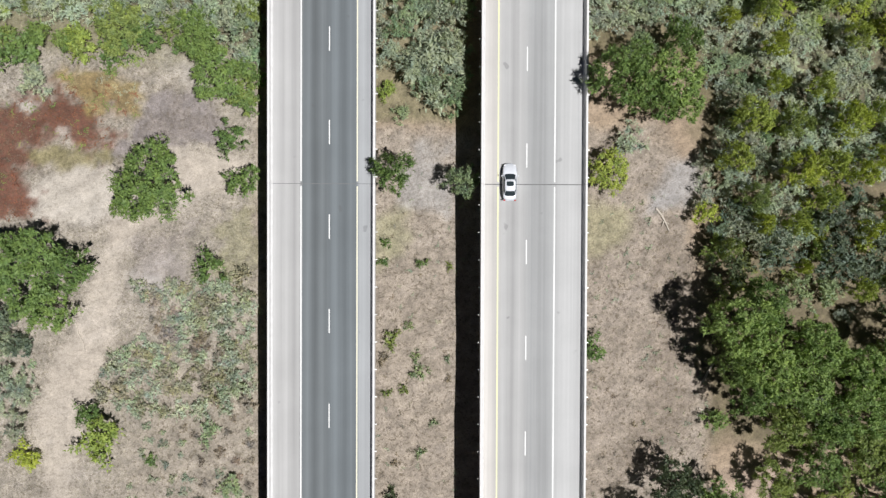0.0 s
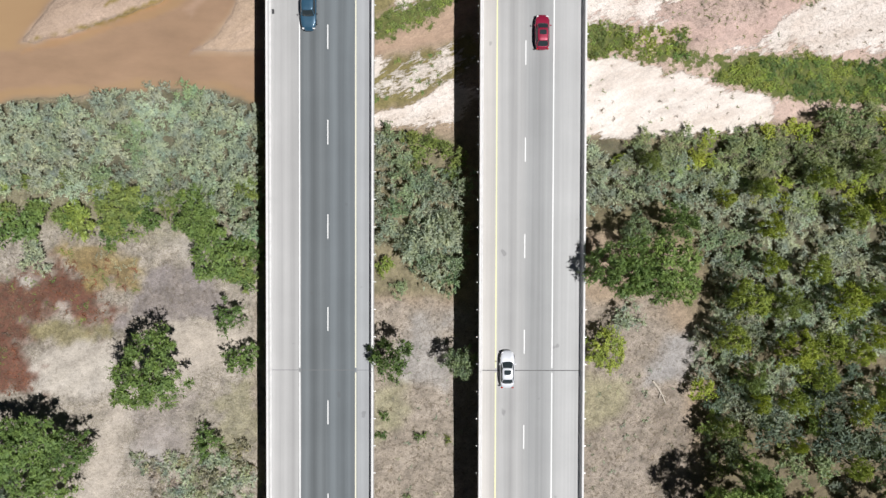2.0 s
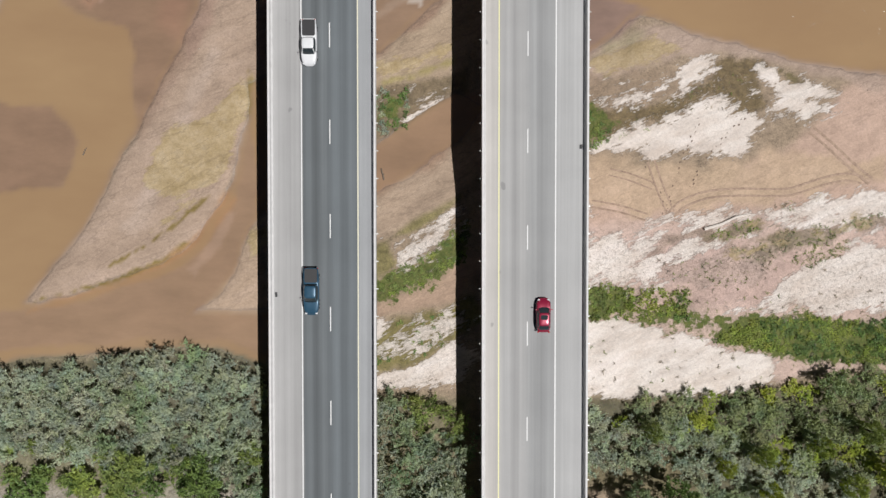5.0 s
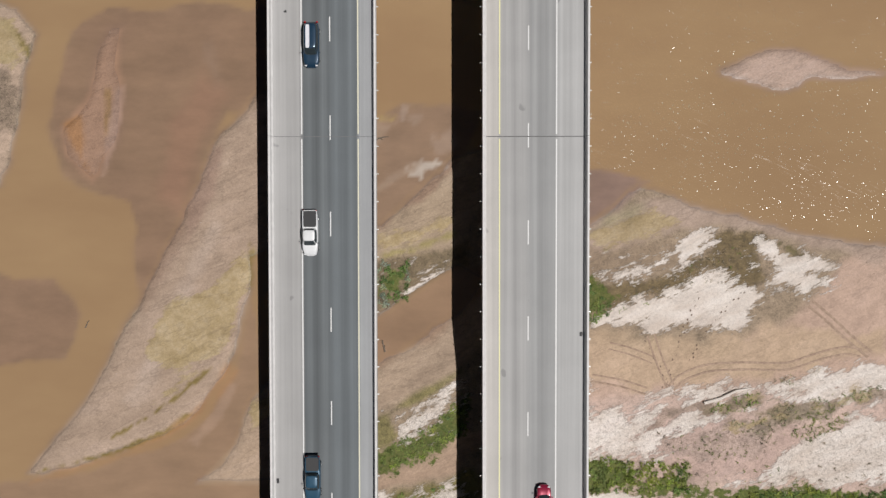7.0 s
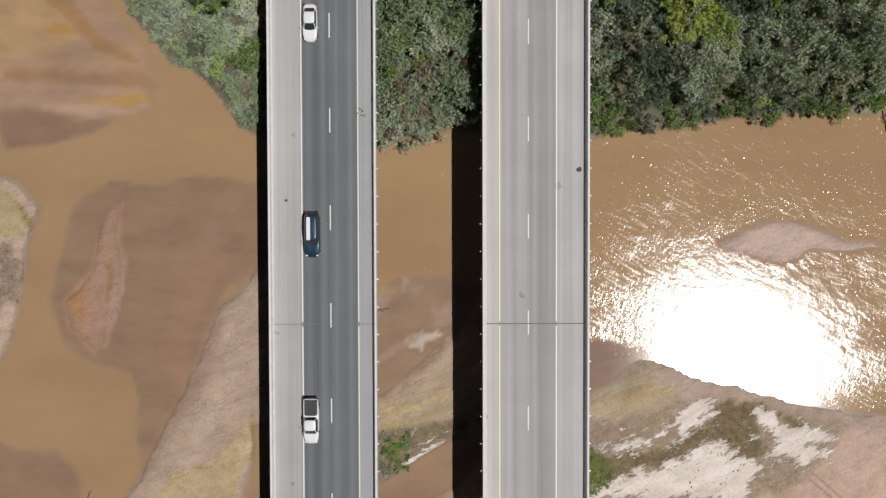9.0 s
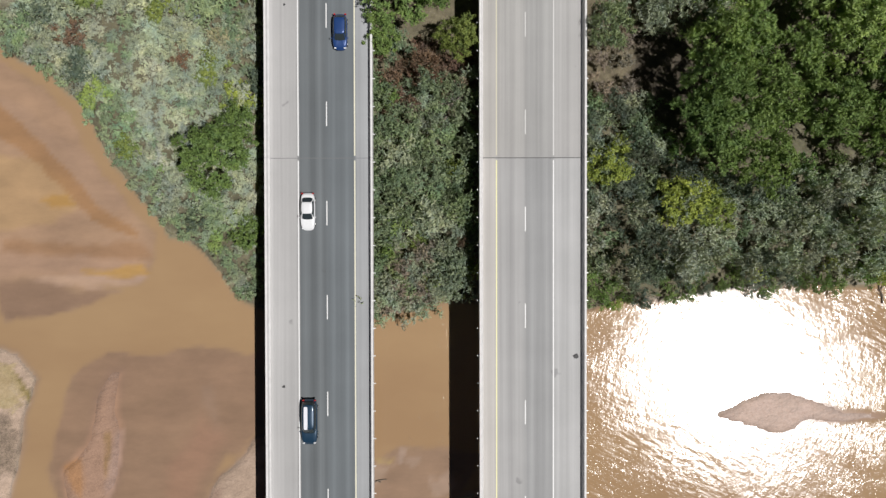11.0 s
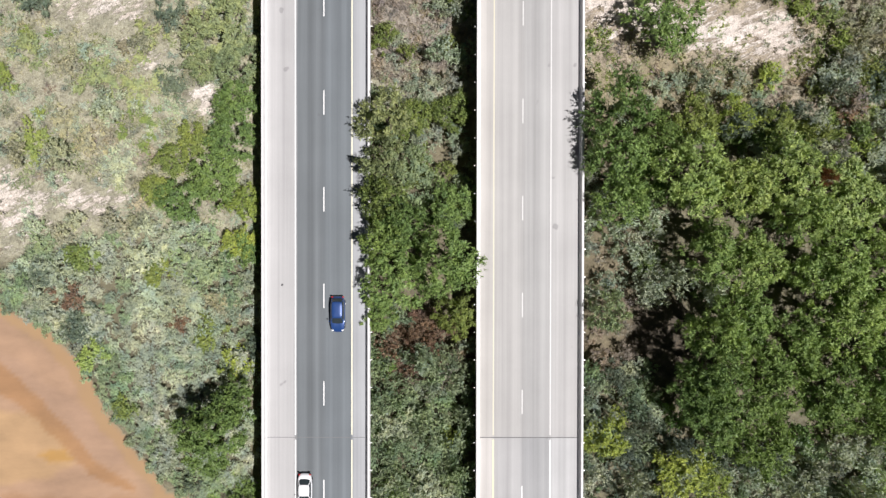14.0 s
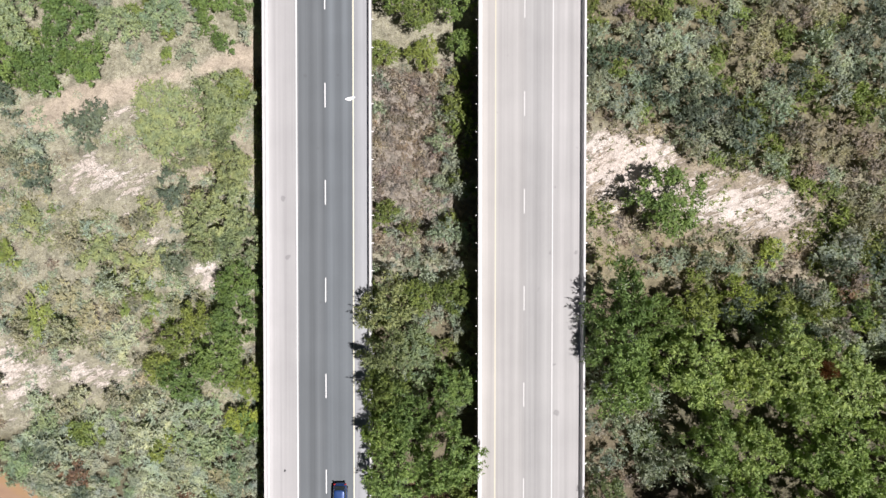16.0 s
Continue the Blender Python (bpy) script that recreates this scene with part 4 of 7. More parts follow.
zone((0.475, 0.410, 0.330), [(-40, 200.5), (-26, 194), (-24, 200), (-28, 206), (-36, 208)], 1.5, 3, 0.6, (0, 0.4, 0.3))
zone((0.29, 0.27, 0.17), [(-40, 122), (-24, 120), (-24, 166), (-40, 168), (-58, 160)], 2, 3, 0.8, (0, 0.5, 0.6))
zone((0.16, 0.138, 0.092), [(-11, 121), (5, 122), (5, 184), (-11, 184)], 1.5, 2, 0.9, (0, 0.6, 0.4))
zone((0.356, 0.315, 0.281), [(-10, 189), (4, 188), (4, 211), (-10, 211)], 1.5, 3, 0.9, (0, 0.9, 0.3))
zone((0.16, 0.13, 0.085), [(18, 123), (72, 126), (72, 182), (18, 184)], 2, 3, 0.9, (0, 0.5, 0.3))
zone((0.40, 0.335, 0.265), [(18, 203), (27, 207), (36, 201), (52, 197), (52, 186), (40, 184), (18, 184)], 1.2, 3.0, 0.9, (0, 0.8, 0.5))
zone(SAND, [(18, 196), (19, 203.5), (25, 205), (30, 203.4), (33, 198.6), (40, 196.8), (46, 197), (50, 192.5), (48, 189.5), (44, 188.2), (40, 190.6), (35, 191.4), (32, 192), (27, 193)], 0.8, 2.6, 0.66, (0, 0.35, 0.1), 2.5)
zone(SAND, [(25, 189), (29, 190.5), (29, 187), (26, 184.5)], 0.6, 2.0, 0.8, (0, 0.5, 0.2), 2)
zone((0.27, 0.235, 0.145), [(20, 187), (32, 191), (44, 188), (44, 182), (20, 182)], 1.2, 4, 0.7, (0, 0.6, 0.5))


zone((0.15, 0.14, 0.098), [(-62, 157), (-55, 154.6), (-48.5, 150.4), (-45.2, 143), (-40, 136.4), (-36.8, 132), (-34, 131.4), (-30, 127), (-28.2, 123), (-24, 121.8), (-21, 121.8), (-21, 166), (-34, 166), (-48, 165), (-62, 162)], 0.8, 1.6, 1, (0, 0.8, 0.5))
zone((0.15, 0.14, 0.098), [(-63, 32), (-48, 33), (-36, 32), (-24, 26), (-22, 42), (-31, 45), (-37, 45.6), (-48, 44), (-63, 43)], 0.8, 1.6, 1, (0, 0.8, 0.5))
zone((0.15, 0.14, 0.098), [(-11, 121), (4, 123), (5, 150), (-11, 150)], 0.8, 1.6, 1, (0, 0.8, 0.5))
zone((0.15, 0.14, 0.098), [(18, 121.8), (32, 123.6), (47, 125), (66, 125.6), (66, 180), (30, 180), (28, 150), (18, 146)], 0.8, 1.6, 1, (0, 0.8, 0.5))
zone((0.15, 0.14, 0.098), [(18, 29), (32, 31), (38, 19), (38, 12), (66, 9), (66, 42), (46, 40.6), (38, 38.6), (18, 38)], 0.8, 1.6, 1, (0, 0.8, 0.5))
# gap beside the grove: the trees' shade put into the soil colour
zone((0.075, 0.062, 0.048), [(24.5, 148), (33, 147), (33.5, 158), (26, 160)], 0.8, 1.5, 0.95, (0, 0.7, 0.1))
zone((0.20, 0.178, 0.118), [(18, 206), (32, 204.5), (42, 201), (52, 198), (70, 196), (70, 240), (18, 240)], 1.5, 3, 0.9, (0, 0.6, 0.6))


def axis(a, b, step, far):
    """Even steps from a to b, then ever wider ones out to -far and far."""
    inner = np.arange(a, b + step / 2, step)
    out = [b]
    gap = step
    while out[-1] < far:
        gap *= 1.28
        out.append(min(out[-1] + gap, far))
    low = [a]
    gap = step
    while low[-1] > -far:
        gap *= 1.28
        low.append(max(low[-1] - gap, -far))
    return np.concatenate([low[:0:-1], inner, out[1:]])


def sheet(name, xs, ys, z, material, keep=None, colors=()):
    nx, ny = len(xs), len(ys)
    gx, gy = np.meshgrid(xs, ys)
    co = np.stack([gx, gy, z], -1).reshape(-1, 3)
    i = np.arange(nx * ny).reshape(ny, nx)
    quads = np.stack([i[:-1, :-1], i[:-1, 1:], i[1:, 1:], i[1:, :-1]], -1).reshape(-1, 4)
    if keep is not None:
        quads = quads[keep.reshape(-1)[quads].any(1)]
    data = bpy.data.meshes.new(name)
    data.vertices.add(len(co))
    data.vertices.foreach_set("co", co.astype(np.float32).ravel())
    data.loops.add(quads.size)
    data.loops.foreach_set("vertex_index", quads.astype(np.int32).ravel())
    data.polygons.add(len(quads))
    data.polygons.foreach_set("loop_start", np.arange(0, quads.size, 4, dtype=np.int32))
    data.polygons.foreach_set("use_smooth", np.ones(len(quads), bool))
    data.update(calc_edges=True)
    for layer, values in colors:
        at = data.color_attributes.new(layer, "FLOAT_COLOR", "POINT")
        at.data.foreach_set("color", values.astype(np.float32).reshape(-1))
    data.materials.append(material)
    return new(name, data)


XS, YS = axis(-64, 64, 0.5, 2500), axis(-36, 228, 0.5, 2500)
GX, GY = np.meshgrid(XS, YS)
GZ, LAND = lay(GX, GY)
tint = np.empty(GX.shape + (4,))
tint[...] = (*DRY, 1)
kinds = np.zeros(GX.shape + (4,))
kinds[..., 1], kinds[..., 3] = 0.5, 1
tint[LAND < 0] = (0.34, 0.235, 0.16, 1)
kinds[LAND < 0, 1] = 0
# only the built stretch has zones; the far country stays dry scrub
rows = slice(int(np.searchsorted(YS, -62)), int(np.searchsorted(YS, 300)))
cols = slice(int(np.searchsorted(XS, -74)), int(np.searchsorted(XS, 74)))
zx, zy = GX[rows, cols], GY[rows, cols]
wet_or_dry = LAND[rows, cols]
cover = np.zeros(GX.shape + (4,))
cover[..., 2] = (LAND < 0) * 1.0
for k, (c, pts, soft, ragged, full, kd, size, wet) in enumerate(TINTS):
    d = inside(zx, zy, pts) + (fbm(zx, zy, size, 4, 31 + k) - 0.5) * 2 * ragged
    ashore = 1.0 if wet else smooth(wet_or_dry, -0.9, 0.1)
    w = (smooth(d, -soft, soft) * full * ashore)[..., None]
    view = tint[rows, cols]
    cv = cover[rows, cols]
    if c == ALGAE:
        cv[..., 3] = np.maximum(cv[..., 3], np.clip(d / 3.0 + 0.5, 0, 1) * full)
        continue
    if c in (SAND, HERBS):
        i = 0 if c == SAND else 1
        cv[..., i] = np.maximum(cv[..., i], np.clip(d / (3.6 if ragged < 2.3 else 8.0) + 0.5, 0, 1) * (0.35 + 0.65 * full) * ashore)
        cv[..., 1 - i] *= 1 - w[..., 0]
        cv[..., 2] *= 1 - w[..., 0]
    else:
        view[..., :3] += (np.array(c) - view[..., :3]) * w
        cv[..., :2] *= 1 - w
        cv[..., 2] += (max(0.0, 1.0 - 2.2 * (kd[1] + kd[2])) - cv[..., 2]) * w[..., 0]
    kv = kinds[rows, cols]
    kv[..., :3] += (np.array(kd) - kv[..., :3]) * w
damp = smooth(-GZ, -0.05, 0.0) * (np.abs(GX) < 300)
tint[..., :3] *= (1 - 0.10 * damp)[..., None]
kinds[..., 0] = np.maximum(kinds[..., 0], damp)
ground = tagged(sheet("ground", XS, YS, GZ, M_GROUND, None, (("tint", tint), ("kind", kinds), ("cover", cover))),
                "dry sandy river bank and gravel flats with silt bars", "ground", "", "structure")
wrow = slice(int(np.searchsorted(YS, 38)), int(np.searchsorted(YS, 172)))
wxs, wys, wz, bed = XS, YS[wrow], GZ[wrow], tint[wrow]
deep = np.ones(wz.shape + (4,))
deep[..., 0] = 1 - np.exp(-np.maximum(-wz, 0) / 0.10)
deep[..., 1] = smooth(wxs[None, :] + 0 * wz, -30, 24) * smooth(-wz, 0.02, 0.3) * (0.30 + 0.70 * smooth(wys[:, None] - np.interp(wxs, NEAR_X, NEAR_Y)[None, :], 1, 10))
water = tagged(sheet("water", wxs, wys, np.zeros(wz.shape), M_WATER, wz < 0.12, (("deep", deep), ("bed", bed))),
               "shallow muddy brown river with ripples and shoals", "river", "", "structure")


def height(x, y):
    return float(lay(np.array([float(x)]), np.array([float(y)]))[0][0])


def ground_z(x, y):
    j, i = int(np.searchsorted(XS, x)), int(np.searchsorted(YS, y))
    return float(max(GZ[min(i, len(YS) - 1), min(j, len(XS) - 1)], 0.0))


# ---------------------------------------------------------------- the two bridges
Y0, Y1 = -130.0, 320.0
JOINTS = (8.8, 97.15, 141.3)
LEFT_DASHES = [-22.0, -10.0, 1.89, 13.74, 25.42, 37.24, 49.13, 60.83, 72.65, 84.7, 96.73, 109.0, 121.13, 132.91, 145.28, 157.49,
               169.56, 181.62, 193.84, 205.9, 218.0, 230.1]
RIGHT_DASHES = [23.03 + 12.122 * k for k in range(-5, 18)]


def bridge(x0, x1, lines, pavement, dashes, label, inner_line, bracket_sides):
    root = tagged(new("road_bridge"), label, "bridge", "parallel highway bridges", "structure")
    root.location = ((x0 + x1) / 2, 0, 0)
    bpy.context.view_layer.update()
    cx = (x0 + x1) / 2
    a, b = x0 - cx, x1 - cx                       # local outer faces
    # deck slabs between the expansion joints
    cuts = [Y0, *JOINTS, Y1]
    for k, (ya, yb) in enumerate(zip(cuts, cuts[1:])):
        bm = bmesh.new()
        extrude_y(bm, [(a + 0.1, DECK - 0.28), (b - 0.1, DECK - 0.28), (b - 0.1, DECK), (a + 0.1, DECK)], ya + 0.03 * (k > 0), yb - 0.03 * (k < len(cuts) - 2))
        part("deck", bm, pavement if k < 3 or inner_line > 0 else M_DECK_R_NORTH, root, "worn grey pavement with darker wheel lanes")
    for y in JOINTS:
        bm = bmesh.new()
        w = 0.06 if inner_line < 0 else 0.035
        box(bm, a + 0.5, b - 0.5, y - w, y + w, DECK - 0.25, DECK + 0.004)
        part("expansion_joint", bm, M_SEAL if inner_line < 0 else M_SEAL_GREY, root, "narrow dark expansion joint")
    # sloped concrete barriers
    for side in (-1, 1):
        o = a if side < 0 else b
        s = -side
        for k, (ya, yb) in enumerate(zip(cuts, cuts[1:])):
            bm = bmesh.new()
            extrude_y(bm, [(o, DECK - 0.45), (o + s * 0.14, DECK - 0.45), (o + s * 0.14, DECK - 0.26), (o + s * 0.50, DECK - 0.26), (o + s * 0.50, DECK + 0.08),
                           (o + s * 0.34, DECK + 0.33), (o + s * 0.27, DECK + 0.92), (o + s * 0.23, DECK + 0.96), (o + s * 0.03, DECK + 0.96), (o, DECK + 0.93)],
                      ya + 0.02 * (k > 0), yb - 0.02 * (k < len(cuts) - 2))
            part("barrier", bm, M_BARRIER, root, "pale concrete parapet barrier")
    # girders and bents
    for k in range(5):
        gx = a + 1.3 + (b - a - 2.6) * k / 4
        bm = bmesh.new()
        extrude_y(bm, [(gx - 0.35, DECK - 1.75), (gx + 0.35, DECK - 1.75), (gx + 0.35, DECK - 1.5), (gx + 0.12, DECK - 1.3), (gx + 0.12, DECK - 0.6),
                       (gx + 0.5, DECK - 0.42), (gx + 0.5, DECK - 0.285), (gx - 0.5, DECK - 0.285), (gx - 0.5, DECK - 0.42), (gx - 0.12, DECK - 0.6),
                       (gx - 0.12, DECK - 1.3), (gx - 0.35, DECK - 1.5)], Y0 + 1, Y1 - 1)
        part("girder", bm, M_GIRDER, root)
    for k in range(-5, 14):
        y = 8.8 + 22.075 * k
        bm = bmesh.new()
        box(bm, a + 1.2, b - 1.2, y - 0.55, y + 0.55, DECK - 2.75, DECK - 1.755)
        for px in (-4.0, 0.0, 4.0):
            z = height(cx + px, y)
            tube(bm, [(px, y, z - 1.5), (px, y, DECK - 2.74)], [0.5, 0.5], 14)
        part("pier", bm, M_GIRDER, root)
    # painted lines
    for x, mat, what in ((lines[0], M_WHITE if inner_line > 0 else M_YELLOW_OLD, "solid edge line"), (lines[2], M_YELLOW if inner_line > 0 else M_WHITE_OLD, "solid edge line")):
        for ya, yb in zip(cuts, cuts[1:]):
            bm = bmesh.new()
            box(bm, x - cx - 0.075, x - cx + 0.075, ya + 0.3, yb - 0.3, DECK - 0.02, DECK + 0.004)
            worn = inner_line < 0 and ya >= JOINTS[2]
            part("edge_line", bm, (M_YELLOW_WORN if mat == M_YELLOW_OLD else M_WHITE_WORN) if worn else mat, root, what)
    bm = bmesh.new()
    box(bm, -0.065, 0.065, 0.0, 3.05, -0.02, 0.004)
    data = bpy.data.meshes.new("lane_dash")
    bm.to_mesh(data)
    bm.free()
    data.materials.append(M_WHITE if inner_line > 0 else M_WHITE_OLD)
    faded = data.copy()
    faded.materials[0] = M_WHITE_WORN
    for y in dashes:
        d = new("lane_dash", faded if inner_line < 0 and y > JOINTS[2] else data)
        d.parent, d.location = root, (lines[1] - cx, y, DECK)
    # short steel brackets along the outer faces
    bm = bmesh.new()
    box(bm, -0.02, 0.28, -0.05, 0.05, -0.10, 0.02)
    box(bm, -0.02, 0.03, -0.10, 0.10, -0.22, 0.06)
    data = bpy.data.meshes.new("bracket")
    bm.to_mesh(data)
    bm.free()
    data.materials.append(M_BRACKET)
    for side in bracket_sides:
        for k in range(80):
            br = new("bracket", data)
            br.parent = root
            br.matrix_basis = pose(b if side > 0 else a, -35.2 + 3.45 * k, DECK + 0.45, 0, 0, 0 if side > 0 else 180)
    return root


bridge(-21.77, -8.37, L_LINES, M_DECK_L, LEFT_DASHES, "long grey asphalt highway bridge over a muddy river", 1, (1,))
bridge(4.85, 18.15, R_LINES, M_DECK_R, RIGHT_DASHES, "long pale concrete highway bridge over a muddy river", -1, (-1, 1))

# ---------------------------------------------------------------- plants
RNG = np.random.RandomState(3)


def unit(v):
    return v / (np.linalg.norm(v, axis=1)[:, None] + 1e-9)


def leaf_sprays(g, foot, way, length, per, size, width, along, face):
    """Leaves along twigs: triangles (n, 3, 3). foot, way, length, face (the side that the leaves turn to): one row a twig."""
    n = len(foot)
    i = np.repeat(np.arange(n), per)
    m = len(i)
    s = (0.15 + 0.85 * g.rand(m))[:, None]
    off = g.normal(size=(m, 3))
    p = foot[i] + way[i] * length[i][:, None] * s + off * 0.16 * size
    p[:, 2] -= 0.10 * s[:, 0] ** 2 * length[i]
    t = unit(way[i] * along + unit(np.cross(way[i], off)))
    side = unit(np.cross(t, face[i] + g.normal(size=(m, 3)) * 0.34))
    k = (0.6 + 0.8 * g.rand(m))[:, None]
    p[:, 2] = np.maximum(p[:, 2], 0.04)
    return np.stack([p - side * width * 0.5 * k, p + t * size * k, p + side * width * 0.5 * k], 1)


def closing(g, centre, r, per, size):
    """Broad inner leaves that close a crown below its skin."""
    i = np.repeat(np.arange(len(centre)), per)
    d = g.normal(size=(len(i), 3))
    d[:, 2] = np.abs(d[:, 2])
    d /= np.linalg.norm(d, axis=1)[:, None]
    p = centre[i] + d * (r[i] * (0.15 + 0.45 * g.rand(len(i))))[:, None]
    p[:, 2] = np.maximum(p[:, 2], 0.05)
    u = np.cross(d + g.normal(size=d.shape) * 0.4, g.normal(size=d.shape))
    u /= np.linalg.norm(u, axis=1)[:, None]
    v = np.cross(d, u)
    w = size * (0.7 + 0.6 * g.rand(len(i)))[:, None]
    return np.stack([p - u * w, p + v * w, p + u * w * 0.8 - v * w * 0.6], 1)


def crown_arrays(seed, r, h, base, clumps, twigs, leaves, size, width, habit):
    """Leaf triangles of one plant and the middles and radii of its clumps."""
    g = np.random.RandomState(seed)
    ang = g.rand(clumps) * 2 * np.pi
    reach = r * (1 + 0.16 * np.sin(3 * ang + g.rand() * 6) + 0.10 * np.sin(5 * ang + g.rand() * 6))
    dist = np.sqrt((np.arange(clumps) + 0.5 * g.rand(clumps)) / clumps) * 0.84 * reach
    dist[0] = 0
    size_c = 0.36 * r * np.sqrt(14.0 / clumps) * (0.65 + 0.7 * g.rand(clumps))
    dome = np.sqrt(np.clip(1 - (dist / (reach * 1.02)) ** 2, 0.06, 1))
    top = base + (h - base) * dome * (0.64 + 0.36 * g.rand(clumps))
    centre = np.stack([dist * np.cos(ang), dist * np.sin(ang), np.maximum(top - size_c * 0.8, base * 0.8)], -1)
    out = np.stack([np.cos(ang), np.sin(ang), np.zeros(clumps)], -1) * (dist / r)[:, None]
    i = np.repeat(np.arange(clumps), twigs)
    n = len(i)
    tilt = 0.55 if habit == "spread" else 0.9
    d = g.normal(size=(n, 3)) * np.array([0.62, 0.62, 0.45]) + out[i] * 0.75 + np.array([0, 0, tilt])
    d /= np.linalg.norm(d, axis=1)[:, None]
    length = size_c[i] * (0.55 + 0.75 * g.rand(n))
    foot = centre[i] + d * (0.25 * size_c[i])[:, None] + g.normal(size=(n, 3)) * (0.16 * size_c[i])[:, None]
    skin = leaf_sprays(g, foot, d, length, leaves, size, width, 0.55, unit(d + out[i] * 0.35 + np.array([0, 0, 0.15])))
    inner = closing(g, centre * np.array([1, 1, 0.92]), size_c, 7, 0.22 * float(np.mean(size_c)) + 0.05)
    return np.concatenate([skin, inner]), centre, size_c


def leaf_mesh(name, faces, tints=None):
    n = len(faces)
    data = bpy.data.meshes.new(name)
    data.vertices.add(n * 3)
    data.vertices.foreach_set("co", faces.astype(np.float32).ravel())
    data.loops.add(n * 3)
    data.loops.foreach_set("vertex_index", np.arange(n * 3, dtype=np.int32))
    data.polygons.add(n)
    data.polygons.foreach_set("loop_start", np.arange(0, n * 3, 3, dtype=np.int32))
    data.update(calc_edges=True)
    if tints is not None:
        at = data.color_attributes.new("tint", "FLOAT_COLOR", "POINT")
        full = np.ones((n, 3, 4), np.float32)
        full[..., :3] = tints[:, None, :]
        at.data.foreach_set("color", full.ravel())
    return data


def stem_mesh(seed, h, base, centre, lr, thick, stems):
    g = random.Random(seed)
    bm = bmesh.new()
    if stems == 1:
        tube(bm, [(0, 0, -0.4), (0.05 * h * g.uniform(-1, 1), 0.03 * h, base * 0.6), (0, 0, base + 0.25 * (h - base)), (0, 0, base + 0.6 * (h - base))],
             [thick * 1.25, thick, thick * 0.8, thick * 0.3], 7)
    for c, r in list(zip(centre, lr))[: 9 if stems == 1 else stems]:
        z0 = base * g.uniform(0.55, 1.1) if stems == 1 else -0.2
        start = Vector((0, 0, z0)) if stems == 1 else Vector((g.uniform(-0.2, 0.2), g.uniform(-0.2, 0.2), z0))
        end = Vector(c) + Vector((0, 0, r * 0.5))
        midp = start.lerp(end, 0.5) + Vector((g.uniform(-0.2, 0.2), g.uniform(-0.2, 0.2), 0.15)) * r
        tube(bm, [start, midp, end], [thick * 0.5, thick * 0.32, thick * 0.1], 5)
    bmesh.ops.recalc_face_normals(bm, faces=bm.faces)
    data = bpy.data.meshes.new("trunk")
    bm.to_mesh(data)
    bm.free()
    data.materials.append(M_BARK)
    return data


# form: radius, height, foot of the crown, clumps, twigs a clump, leaves a twig, leaf length and width, habit, trunk thickness, stems
FORMS = {
    "willow": (2.0, 3.2, 0.5, 15, 11, 6, 0.31, 0.11, "upright", 0.07, 5),
    "shrub": (1.6, 2.6, 0.35, 16, 9, 7, 0.25, 0.115, "upright", 0.06, 5),
    "low": (1.0, 0.9, 0.1, 9, 5, 5, 0.25, 0.085, "upright", 0.03, 4),
    "tuft": (1.0, 0.9, 0.1, 5, 3, 4, 0.30, 0.11, "upright", 0.03, 3),
    "mat": (1.5, 0.45, 0.03, 14, 4, 5, 0.25, 0.10, "spread", 0.02, 4),
    "tree": (4.0, 8.5, 2.2, 52, 13, 8, 0.34, 0.15, "spread", 0.16, 1),
    "big": (5.5, 13.5, 3.5, 84, 14, 8, 0.40, 0.17, "spread", 0.28, 1),
}
PLANTS = {}
for form, (r, h, base, clumps, twigs, leaves, ln, wd, habit, thick, stems) in FORMS.items():
    PLANTS[form] = []
    for v in range({"big": 6, "tree": 5}.get(form, 4)):
        q, centre, lr = crown_arrays(100 + 17 * v + len(form), r, h, base, clumps, twigs, leaves, ln, wd, habit)
        mesh = leaf_mesh("crown", q)
        mesh.materials.append(M_LEAF)
        PLANTS[form].append((q, mesh, stem_mesh(v, h, base, centre, lr, thick, stems)))

GREY = (0.345, 0.396, 0.308)
SAGE = (0.276, 0.356, 0.222)
OLIVE_LEAF = (0.232, 0.295, 0.092)
GREEN = (0.166, 0.254, 0.084)
LIME = (0.312, 0.386, 0.096)
YELLOW_LEAF = (0.365, 0.430, 0.078)
DARK = (0.094, 0.127, 0.074)
BLUE = (0.146, 0.187, 0.140)
DRYLEAF = (0.328, 0.285, 0.245)
PALE_OLIVE = (0.372, 0.366, 0.262)
PALE_GREY = (0.408, 0.462, 0.364)
CANOPY = (0.345, 0.440, 0.165)
FOREST = (0.252, 0.358, 0.122)
SUNLIT = (0.300, 0.405, 0.142)
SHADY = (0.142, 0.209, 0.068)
MEADOW = (0.292, 0.345, 0.182)
RUST = (0.24, 0.105, 0.065)
REDLEAF = (0.220, 0.149, 0.110)
WORDS = {CANOPY: "sunlit light green", GREY: "grey-green", SAGE: "sage green", OLIVE_LEAF: "olive green", GREEN: "green", LIME: "bright green", YELLOW_LEAF: "yellow-green",
         DARK: "dark green", BLUE: "dark bluish green", DRYLEAF: "dry greyish brown", PALE_OLIVE: "pale olive", PALE_GREY: "pale grey-green", FOREST: "fresh green", SUNLIT: "light green", SHADY: "deep green", REDLEAF: "reddish brown", RUST: "rusty red-brown", MEADOW: "yellowish olive"}


